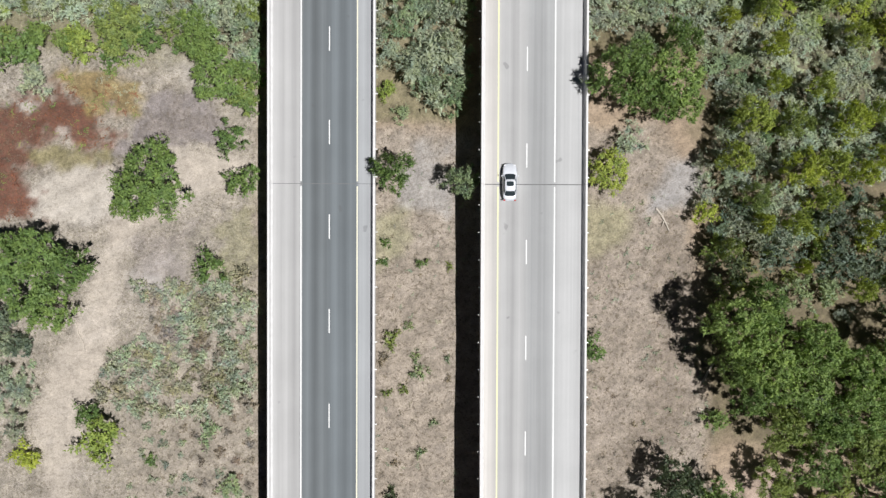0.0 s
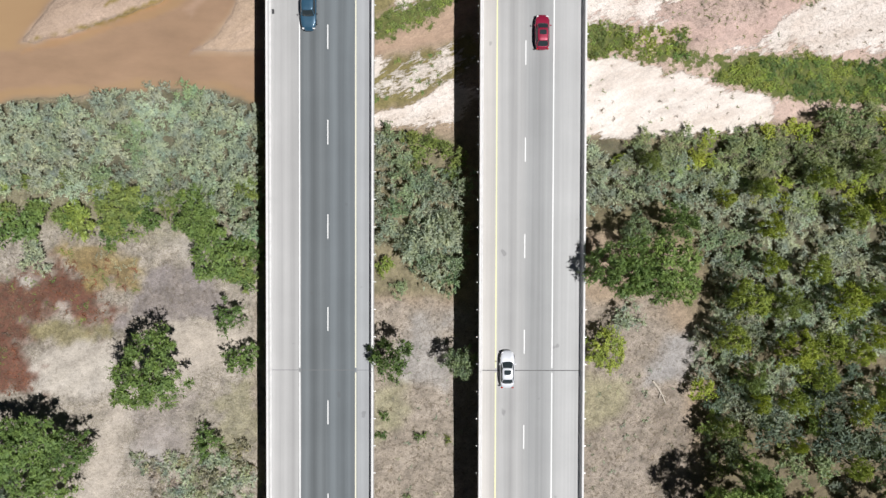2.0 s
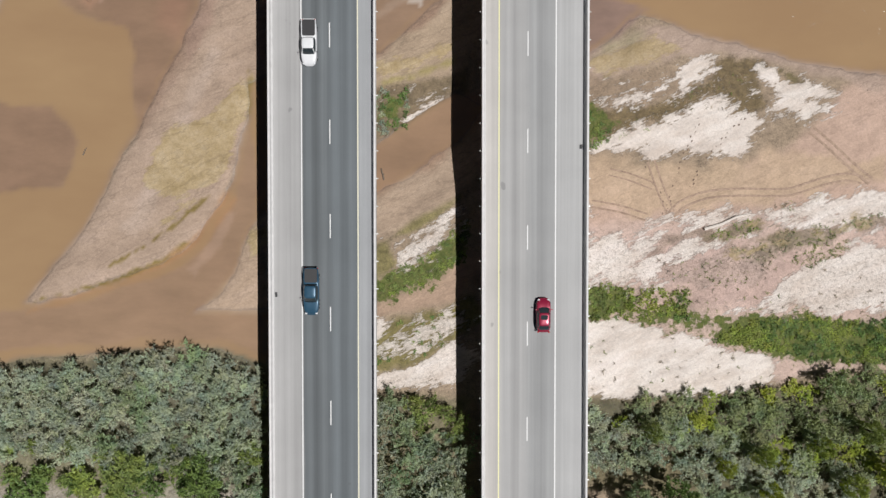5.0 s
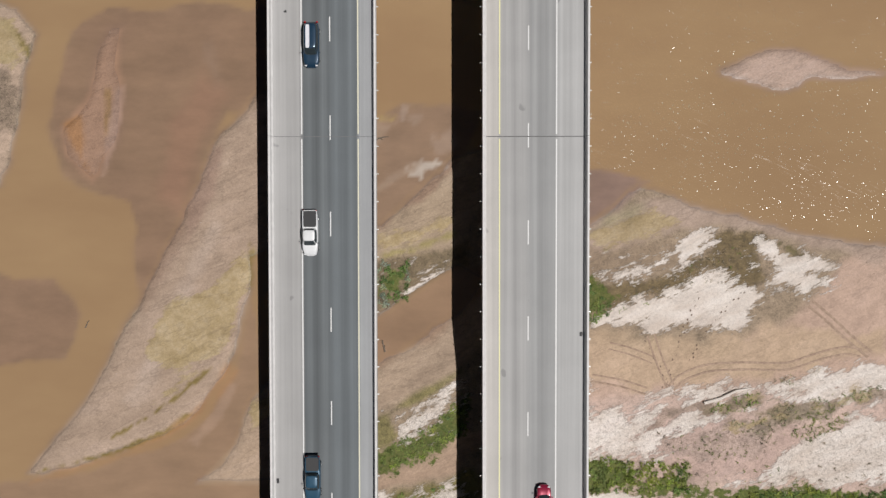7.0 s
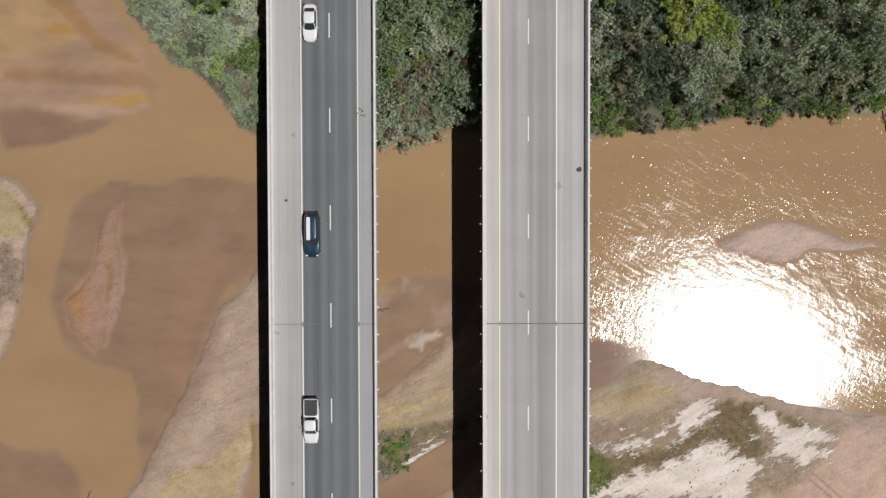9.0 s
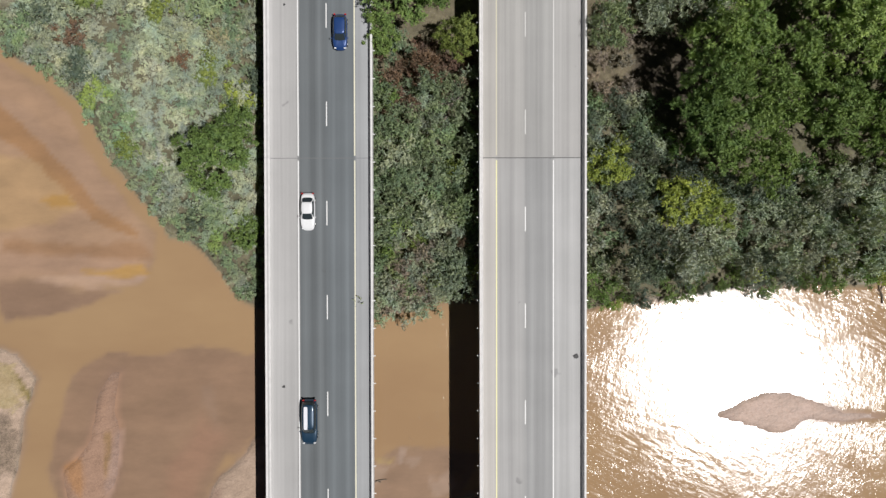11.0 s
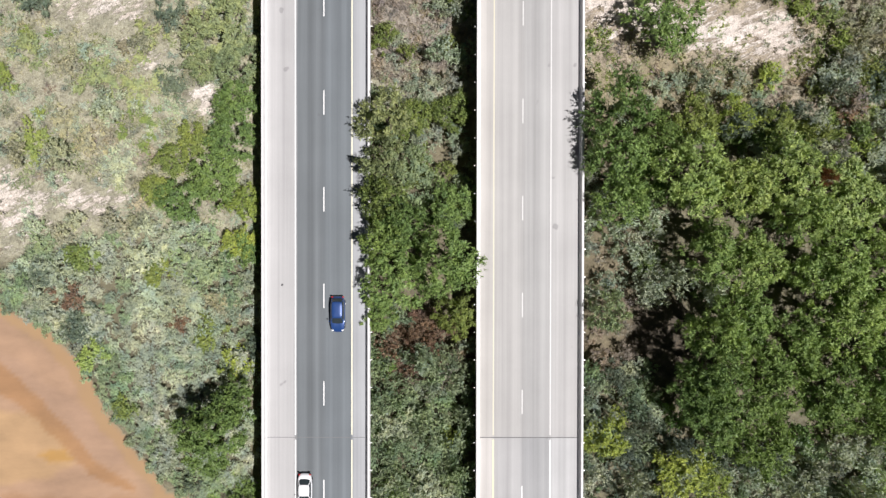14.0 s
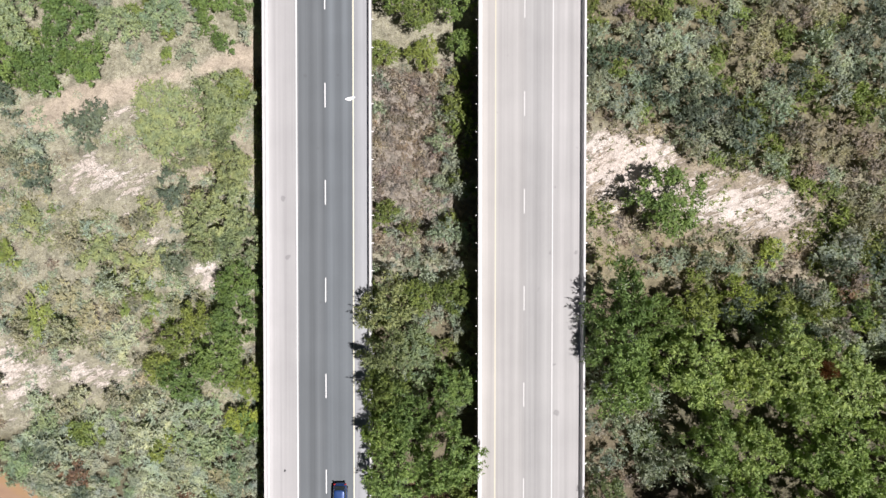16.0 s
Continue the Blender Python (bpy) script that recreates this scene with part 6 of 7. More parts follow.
# --- far bank, west
thicket("reedy_willows", "pale green reedy growth on the river's edge", [(-61, 157.8), (-55, 155), (-48.5, 150.8), (-45.2, 143.5), (-40, 137), (-36.8, 132.6), (-34, 132), (-30, 127.6),
        (-28.2, 123.6), (-24.6, 122.4), (-24.6, 132), (-32, 138), (-40, 146), (-46, 156), (-60, 162)], 1.2,
        (("willow", SAGE, 0.35), ("shrub", SUNLIT, 0.25), ("willow", GREY, 0.2), ("shrub", SAGE, 0.2)), (0.55, 0.9), 0.6, 21)
thicket("willow_thicket", "dense grey willow thicket on the far bank", [(-57, 157), (-46, 154), (-39, 144), (-31, 136), (-25, 133), (-24.8, 165), (-32, 168), (-46, 165.5), (-58, 163)], 1.3,
        (("willow", GREY, 0.25), ("shrub", SAGE, 0.1), ("willow", PALE_GREY, 0.65)), (0.65, 1.05), 0.55, 22)
plant("big", -28.7, 141.4, 4.7, 12.5, GREEN, "on the far bank")
plant("tree", -26.0, 145.2, 3.2, 9.0, GREEN, "on the far bank")
plant("shrub", -25.8, 131.5, 1.9, 3.2, GREEN, "on the far bank")
for x, y, r, h, c in ((-28.2, 193.4, 4.6, 6.4, MEADOW), (-26.0, 188.5, 3.3, 6.0, MEADOW), (-26.0, 183.5, 3.4, 6.0, GREEN), (-26.6, 179.1, 3.4, 6.2, GREEN), (-28.8, 174.1, 3.9, 6.4, GREEN),
                      (-33.3, 171.3, 3.3, 5.4, GREEN), (-25.0, 170.7, 2.5, 5.0, LIME), (-34.4, 176.3, 2.3, 5.0, OLIVE_LEAF), (-31.4, 179.0, 2.6, 5.6, OLIVE_LEAF), (-26.5, 198.4, 2.8, 5.0, MEADOW),
                      (-27.6, 207.7, 3.9, 5.0, MEADOW), (-26.0, 165.6, 2.4, 3.6, LIME), (-30.4, 188.4, 2.4, 5.0, MEADOW), (-36.8, 172.4, 2.4, 4.0, OLIVE_LEAF)):
    plant("tree", x, y, r, h, c, "on the far bank", "trees along the bridge")
plant("tree", -35.2, 205.0, 5.2, 3.6, MEADOW, "on the far bank")
for x, y, r, h, c in ((-45.0, 186.9, 3.3, 1.8, MEADOW), (-39.3, 186.9, 3.3, 1.8, MEADOW), (-54.2, 180.0, 2.9, 1.5, OLIVE_LEAF), (-38.1, 193.4, 2.2, 1.6, MEADOW), (-39.9, 181.2, 2.9, 1.7, OLIVE_LEAF),
                      (-54.1, 191.4, 2.3, 1.5, MEADOW), (-49.5, 182.4, 2.6, 1.5, PALE_OLIVE), (-46.0, 179.6, 2.4, 1.6, PALE_OLIVE), (-57.6, 187.0, 2.2, 1.5, OLIVE_LEAF), (-42.6, 176.6, 2.6, 1.6, PALE_GREY)):
    plant("willow", x, y, r, h, c, "on the sandy far bank", "low bushes of the sandy bank")
thicket("olive_scrub", "low yellowish scrub in a wide patch", [(-38, 201), (-34, 199), (-28, 200), (-26, 207), (-34, 209.5), (-38.5, 206)], 1.3,
        (("low", MEADOW, 0.7), ("shrub", MEADOW, 0.3)), (0.8, 1.2), 1.0, 41)
for x, y, r in ((-46.6, 204.3, 3.4), (-53.2, 198.1, 2.9), (-35.1, 195.9, 2.5), (-57.0, 207.7, 2.3), (-35.2, 186.9, 2.4), (-53.5, 161.2, 2.8), (-47.3, 154.9, 2.8)):
    plant("willow", x, y, r, 2.6, BLUE, "on the far bank", "bluish bushes of the far bank")
for x, y, r, h, c in ((-57.5, 212.5, 3.6, 5.5, GREEN), (-51.5, 211.5, 3.4, 5.5, GREEN), (-46.0, 212.5, 3.2, 5.0, GREEN), (-55.0, 218.0, 3.8, 5.5, SAGE), (-48.5, 218.0, 3.6, 5.0, GREEN),
                      (-42.0, 217.0, 3.0, 4.5, SAGE), (-58.0, 223.5, 3.6, 5.0, GREEN), (-51.0, 224.5, 3.6, 5.0, SAGE), (-36.0, 219.0, 3.2, 4.0, SAGE), (-30.0, 220.5, 2.8, 4.0, GREEN),
                      (-43.0, 223.5, 3.2, 4.5, OLIVE_LEAF), (-26.5, 209.0, 2.6, 4.0, OLIVE_LEAF), (-28.5, 205.5, 2.2, 3.4, OLIVE_LEAF)):
    plant("tree", x, y, r, h, c, "on the far bank", "leafy trees of the far bank")
thicket("mixed_scrub", "low olive and grey scrub on sandy soil", [(-63, 164), (-45, 167), (-35, 169), (-30, 186), (-28, 204), (-44, 208), (-63, 207)], 2.3,
        (("low", PALE_GREY, 0.3), ("shrub", PALE_OLIVE, 0.3), ("willow", PALE_GREY, 0.25), ("low", OLIVE_LEAF, 0.15)), (0.6, 1.3), 0.9, 23, 0.40, 5, (*WEST_SANDS, WEST_TRACK))
thicket("ground_cover", "thin pale olive and grey herbs carpeting sandy soil", [(-63, 164), (-45, 166), (-24, 166), (-22.2, 170), (-22.2, 212), (-44, 210), (-63, 209)], 1.4,
        (("mat", PALE_GREY, 0.4), ("mat", PALE_OLIVE, 0.15), ("mat", DRYLEAF, 0.1), ("mat", MEADOW, 0.15), ("mat", PALE_GREY, 0.2)), (0.5, 1.1), 1.0, 52, 0.34, 4, (*WEST_SANDS, WEST_TRACK))
thicket("olive_scrub", "olive scrub on sandy soil", [(-40, 211), (-25, 216), (-25, 232), (-63, 232), (-63, 208), (-46, 210)], 2.2,
        (("shrub", OLIVE_LEAF, 0.5), ("willow", GREY, 0.3), ("shrub", GREEN, 0.2)), (0.7, 1.1), 0.9, 24, 0.32, 5)

for form, x, y, r, h, c in (("willow", -50.4, 160.8, 3.4, 3.4, GREY), ("willow", -48.8, 158.4, 2.4, 3.0, REDLEAF), ("willow", -38.8, 164.4, 3.4, 3.2, PALE_GREY), ("willow", -31.5, 163.0, 3.6, 3.4, SAGE),
                             ("shrub", -36.7, 161.3, 2.2, 2.6, OLIVE_LEAF), ("willow", -35.3, 156.8, 2.8, 2.8, GREY), ("willow", -34.4, 155.6, 1.6, 3.0, REDLEAF), ("shrub", -24.4, 152.2, 1.7, 3.2, BLUE),
                             ("shrub", -26.7, 149.8, 2.2, 3.0, LIME), ("shrub", -24.9, 164.7, 2.4, 4.0, GREEN), ("shrub", -46.6, 164.0, 2.6, 2.8, OLIVE_LEAF), ("shrub", -28.1, 157.7, 2.4, 2.6, PALE_OLIVE),
                             ("shrub", -29.9, 153.2, 2.4, 2.6, OLIVE_LEAF), ("shrub", -45.9, 150.1, 2.2, 2.4, SUNLIT), ("shrub", -41.9, 143.7, 1.8, 2.4, OLIVE_LEAF), ("shrub", -24.5, 133.2, 1.7, 3.0, GREEN),
                             ("willow", -32.8, 133.5, 1.5, 2.6, BLUE), ("willow", -30.0, 134.6, 2.6, 2.6, SAGE), ("willow", -27.1, 159.0, 2.2, 3.0, SAGE), ("willow", -53.0, 165.5, 2.4, 2.4, SAGE)):
    plant(form, x, y, r, h, c, "standing out of a willow thicket", "bushes of the far bank thicket")

# --- between the bridges, far side
for form, x, y, r, h, c in (("shrub", -6.9, 149.8, 1.7, 6.0, FOREST), ("willow", -3.3, 154.0, 1.5, 5.8, REDLEAF), ("willow", 2.8, 151.4, 1.5, 5.2, DRYLEAF), ("willow", -3.9, 147.4, 1.5, 5.4, DRYLEAF),
                             ("willow", -0.5, 146.3, 1.6, 5.4, PALE_GREY), ("shrub", 1.9, 140.2, 1.7, 5.6, OLIVE_LEAF), ("shrub", -6.7, 127.5, 2.0, 5.2, MEADOW), ("shrub", -6.4, 129.7, 1.7, 5.4, FOREST),
                             ("shrub", -0.6, 125.1, 1.7, 4.0, OLIVE_LEAF), ("willow", 3.0, 130.8, 1.1, 5.0, REDLEAF), ("willow", -4.9, 142.7, 3.0, 6.6, PALE_GREY), ("willow", -0.8, 142.7, 2.8, 6.4, SAGE),
                             ("willow", -5.2, 139.1, 2.2, 6.4, SAGE), ("willow", -1.7, 133.9, 3.2, 6.4, PALE_GREY), ("willow", 1.6, 135.5, 2.2, 6.2, SAGE), ("willow", -5.5, 133.1, 2.0, 6.2, SUNLIT),
                             ("willow", -4.2, 124.0, 1.8, 4.0, SAGE)):
    plant(form, x, y, r, h, c, "in the thicket between the bridges", "bushes of the thicket between the bridges")
thicket("willow_thicket", "dense grey-green bushes between the bridges", [(-10.3, 121.2), (-3, 121.9), (2.6, 123.2), (4.6, 127), (4.6, 152), (-10.3, 150)], 1.45,
        (("willow", SAGE, 0.25), ("willow", GREY, 0.45), ("shrub", OLIVE_LEAF, 0.1), ("willow", DRYLEAF, 0.08), ("willow", GREY, 0.12)), (0.8, 1.2), 1.5, 25)
thicket("dry_scrub", "brownish half-dry bushes between the bridges", [(-10.3, 149), (4.2, 147), (4.2, 156), (-10.3, 157)], 1.45,
        (("willow", DRYLEAF, 0.35), ("willow", SAGE, 0.4), ("shrub", REDLEAF, 0.25)), (0.8, 1.15), 1.4, 26)
for x, y, r, h, c in ((1.2, 163.6, 4.6, 16.8, FOREST), (-5.4, 161.6, 4.6, 13.8, FOREST), (-4.0, 167.6, 3.8, 12.5, GREEN), (2.4, 156.5, 3.0, 10.0, OLIVE_LEAF), (-7.4, 156.6, 2.6, 9.0, FOREST),
                      (1.6, 170.5, 3.2, 9.0, FOREST)):
    plant("big", x, y, r, h, c, "between the bridges", "tall trees between the bridges")
for x, y, r, h, c in ((-6.6, 166.3, 3.2, 14.0, FOREST), (-6.7, 171.0, 3.2, 14.0, OLIVE_LEAF), (-6.7, 175.4, 3.2, 14.0, MEADOW), (-6.6, 181.4, 3.6, 13.4, MEADOW), (-7.2, 222.0, 3.2, 12.0, FOREST), (-2.8, 182.0, 2.6, 6.0, OLIVE_LEAF),
                      (1.8, 182.5, 2.6, 7.0, OLIVE_LEAF), (-2.5, 175.0, 3.0, 6.0, SAGE), (-3.0, 219.0, 3.0, 7.0, OLIVE_LEAF), (2.0, 220.0, 2.8, 8.0, FOREST), (-7.0, 221.5, 2.8, 8.0, FOREST),
                      (-2.0, 213.5, 2.4, 4.0, OLIVE_LEAF), (3.0, 214.5, 2.2, 6.0, FOREST), (-7.6, 213.5, 2.2, 4.0, OLIVE_LEAF)):
    plant("tree", x, y, r, h, c, "between the bridges", "trees between the bridges")
thicket("willow_thicket", "grey willows between the bridges", [(-10.3, 169), (4, 168), (4, 190), (-10.3, 186)], 1.7,
        (("willow", GREY, 0.6), ("shrub", OLIVE_LEAF, 0.2), ("willow", SAGE, 0.2)), (0.75, 1.1), 1.2, 27)
thicket("dry_scrub", "leafless greyish dry scrub between the bridges", [(-10, 187), (4, 188), (4, 212), (-10, 213)], 1.2,
        (("low", DRYLEAF, 0.6), ("low", GREY, 0.25), ("shrub", OLIVE_LEAF, 0.15)), (0.6, 1.1), 1.2, 28, 0.25, 4)
thicket("ground_cover", "greyish dry twigs and herbs between the bridges", [(-9.8, 187), (4, 188), (4, 212), (-9.8, 213)], 1.25,
        (("mat", DRYLEAF, 0.6), ("mat", GREY, 0.1), ("mat", DRYLEAF, 0.3)), (0.5, 1.0), 1.2, 57, 0.15, 4)
thicket("willow_thicket", "pale willow bushes beside the bridge", [(-0.5, 188), (4, 188), (4.2, 210), (1, 210), (-0.5, 196)], 1.8,
        (("willow", GREY, 0.7), ("shrub", OLIVE_LEAF, 0.3)), (0.7, 1.0), 1.2, 29, 0.35, 4)

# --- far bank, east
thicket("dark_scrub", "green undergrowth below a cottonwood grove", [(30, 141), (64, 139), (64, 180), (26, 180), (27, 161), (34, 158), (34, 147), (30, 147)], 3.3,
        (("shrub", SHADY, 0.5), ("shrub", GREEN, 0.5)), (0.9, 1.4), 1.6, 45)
thicket("reedy_willows", "bright green growth along the river's edge", [(18.9, 121.4), (32, 123.2), (47, 124.6), (64, 125.2), (64, 129), (40, 128), (18.9, 127)], 1.3,
        (("shrub", GREEN, 0.3), ("shrub", LIME, 0.2), ("shrub", SHADY, 0.3), ("willow", BLUE, 0.2)), (0.6, 0.95), 1.1, 30)
thicket("willow_thicket", "dark grey-green willows on the far bank", [(18.9, 126), (40, 127.5), (64, 128), (64, 142), (50, 140), (40, 138), (30, 141), (28, 150), (19, 150)], 1.5,
        (("willow", BLUE, 0.12), ("willow", GREY, 0.33), ("willow", PALE_GREY, 0.25), ("shrub", SAGE, 0.1), ("willow", GREY, 0.1), ("willow", BLUE, 0.10)), (0.8, 1.25), 1.6, 31, 0.15, 5)
thicket("dry_scrub", "brownish half-dry bushes beside the bridge", [(20, 147), (24.5, 148), (25.5, 158), (24, 166), (20, 164)], 1.9,
        (("willow", DRYLEAF, 0.5), ("willow", GREY, 0.3), ("low", DRYLEAF, 0.2)), (0.7, 1.1), 1.2, 55, 0.2, 4)
thicket("willow_thicket", "grey willows beside the bridge and the grove", [(18.9, 164), (24, 164), (28, 158), (29, 170), (25, 175), (18.9, 176)], 1.9,
        (("willow", GREY, 0.6), ("willow", PALE_GREY, 0.2), ("shrub", SAGE, 0.2)), (0.8, 1.15), 1.4, 56)
plant("tree", 31.4, 136.4, 4.0, 7.5, LIME, "on the far bank")
plant("tree", 35.5, 135.0, 3.0, 6.5, LIME, "on the far bank")
plant("tree", 21.8, 141.0, 3.3, 7.5, LIME, "on the far bank")
plant("shrub", 47.5, 134.0, 3.4, 5.5, BLUE, "on the far bank")
plant("shrub", 57.5, 133.5, 3.0, 5.0, GREEN, "on the far bank")
k = 0
for x, y in scatter([(29.5, 141), (40, 139), (52, 143), (66, 143), (66, 173.5), (52, 174), (40, 175), (30, 174), (28.5, 163), (38, 160), (38, 146), (31, 145)], 5.4, 77):
    r = 3.6 + 1.8 * RNG.rand()
    tall = 10.5 + 6.0 * float(fbm(np.array([x]), np.array([y]), 14.0, 2, 8)[0]) * (0.7 + 0.5 * RNG.rand())
    plant("big", x, y, r, tall, ((GREEN, FOREST, GREEN) if y < 149 else (FOREST, GREEN, FOREST) if y < 158 else (SUNLIT, FOREST, SUNLIT) if y < 166 else (CANOPY, SUNLIT, CANOPY))[k % 3], "in a cottonwood grove", "cottonwood grove of the far bank")
    k += 1
for x, y, r, h, c in ((33.4, 150.4, 4.2, 16.0, GREEN), (33.6, 155.2, 4.0, 16.5, FOREST), (32.2, 146.0, 3.8, 13.0, GREEN)):
    plant("big", x, y, r, h, c, "in a cottonwood grove", "cottonwood grove of the far bank")
for x, y, r, h in ((30.6, 160.6, 2.7, 8.5), (34.6, 160.0, 2.5, 9.5), (27.4, 160.2, 2.3, 6.5)):
    plant("willow", x, y, r, h, GREY, "at the edge of a cottonwood grove")
for x, y, r, h, c in ((22.4, 171.0, 3.8, 13.6, FOREST), (21.6, 176.6, 4.2, 15.5, FOREST), (22.0, 182.4, 4.4, 15.5, GREEN), (28.0, 179.0, 3.4, 9.5, GREEN), (27.0, 172.5, 3.0, 9.0, GREEN),
                      (33.0, 181.0, 3.2, 7.5, OLIVE_LEAF), (21.0, 157.4, 3.0, 13.6, SAGE), (38.5, 182.0, 2.8, 6.0, LIME), (44.0, 181.0, 2.6, 6.0, OLIVE_LEAF)):
    plant("tree", x, y, r, h, c, "beside the bridge", "trees along the bridge")
plant("tree", 29.4, 194.4, 4.8, 8.8, GREEN, "in a sandy clearing")
plant("shrub", 59.0, 187.0, 3.0, 4.5, BLUE, "on the far bank")
plant("shrub", 40.5, 203.0, 3.4, 4.5, BLUE, "on the far bank")
plant("shrub", 33.0, 207.0, 2.6, 4.0, BLUE, "on the far bank")
plant("shrub", 54.5, 183.0, 2.0, 3.0, REDLEAF, "on the far bank")
plant("tree", 46.9, 173.7, 1.5, 13.0, RUST, "among green cottonwoods")
plant("shrub", 44.0, 187.4, 2.0, 2.8, LIME, "on the far bank")
plant("shrub", 55.6, 178.2, 2.2, 4.0, LIME, "on the far bank")
thicket("willow_thicket", "grey and sage willows along the edge of a grove", [(40, 177), (46, 175.5), (64, 174), (64, 181), (50, 180.5), (42, 180)], 1.7,
        (("willow", PALE_GREY, 0.35), ("willow", GREY, 0.3), ("shrub", SAGE, 0.15), ("shrub", OLIVE_LEAF, 0.2)), (0.8, 1.2), 1.3, 65, 0.1, 4)
thicket("mixed_scrub", "mixed grey and olive scrub round a sandy clearing", [(19, 207), (27, 206), (34, 200.5), (44, 198), (52, 195), (50, 188), (54, 182), (40, 183), (30, 180), (64, 176), (64, 228), (19, 228)], 1.65,
        (("willow", BLUE, 0.10), ("willow", GREY, 0.30), ("shrub", OLIVE_LEAF, 0.30), ("willow", DRYLEAF, 0.12), ("willow", PALE_OLIVE, 0.18)), (0.75, 1.2), 1.1, 32, 0.08, 5)
thicket("dry_tufts", "dry tufts in a sandy clearing", [(19, 184), (30, 187), (46, 187), (53, 192), (50, 197), (36, 200), (24, 204), (19, 202)], 1.15,
        (("tuft", OLIVE_LEAF, 0.45), ("tuft", DRYLEAF, 0.35), ("tuft", GREY, 0.2)), (0.25, 0.75), 0.8, 33, 0.36, 3)
thicket("ground_cover", "brownish olive herbs round a sandy clearing", [(19, 184), (34, 185), (52, 185), (54, 194), (46, 199.5), (34, 202), (25, 206.5), (19, 206), (19, 204.5), (30, 203), (35, 199.4), (46, 198), (50, 192), (46, 188.5), (40, 190), (33, 191.5), (25, 193), (19, 194)], 1.5,
        (("mat", OLIVE_LEAF, 0.45), ("mat", DRYLEAF, 0.25), ("mat", PALE_OLIVE, 0.3)), (0.6, 1.2), 1.3, 53, 0.22, 3)
thicket("olive_scrub", "brownish olive scrub beside a sandy clearing", [(24, 183), (32, 188), (44, 187), (58, 190), (60, 178), (48, 181), (36, 184), (28, 182)], 1.7,
        (("shrub", OLIVE_LEAF, 0.35), ("low", DRYLEAF, 0.15), ("willow", GREY, 0.3), ("shrub", SAGE, 0.2)), (0.65, 1.1), 0.9, 44, 0.25, 4)

# ---------------------------------------------------------------- vehicles
M_GLASS = m_plain("tinted_glass", (0.03, 0.04, 0.045), 0.08)
M_TYRE = m_plain("tyre_rubber", (0.03, 0.03, 0.03), 0.85)
M_RIM = m_plain("alloy", (0.55, 0.55, 0.56), 0.3, 0.9)
M_LAMP = m_plain("lamp_glass", (0.75, 0.76, 0.78), 0.1)
M_TAIL = m_plain("red_lamp_glass", (0.45, 0.02, 0.02), 0.15)
M_RACK = m_plain("white_board", (0.74, 0.75, 0.80), 0.45)
M_TRIM = m_plain("black_plastic", (0.035, 0.035, 0.037), 0.6)


def outline(count, power):
    """Points of a rounded rectangle from -1 to 1, anticlockwise from +x."""
    pts = []
    for k in range(count):
        a = 2 * math.pi * (k + 0.5) / count
        c, d = math.cos(a), math.sin(a)
        pts.append((math.copysign(abs(c) ** (2 / power), c), math.copysign(abs(d) ** (2 / power), d)))
    return pts


def stack(bm, rings, cap=True):
    """Skin over rings of points, one above the other, closed on top."""
    made = [[bm.verts.new(p) for p in ring] for ring in rings]
    for a, b in zip(made, made[1:]):
        for i in range(len(a)):
            bm.faces.new((a[i], a[(i + 1) % len(a)], b[(i + 1) % len(a)], b[i]))
    if cap:
        bm.faces.new(made[-1])
    bm.faces.new(made[0][::-1])
    bmesh.ops.recalc_face_normals(bm, faces=bm.faces)


def profile(y, knots):
    for (a, p), (b, q) in zip(knots, knots[1:]):
        if y <= b:
            t = max(0.0, min(1.0, (y - a) / (b - a)))
            return p + (q - p) * t * t * (3 - 2 * t)
    return knots[-1][1]


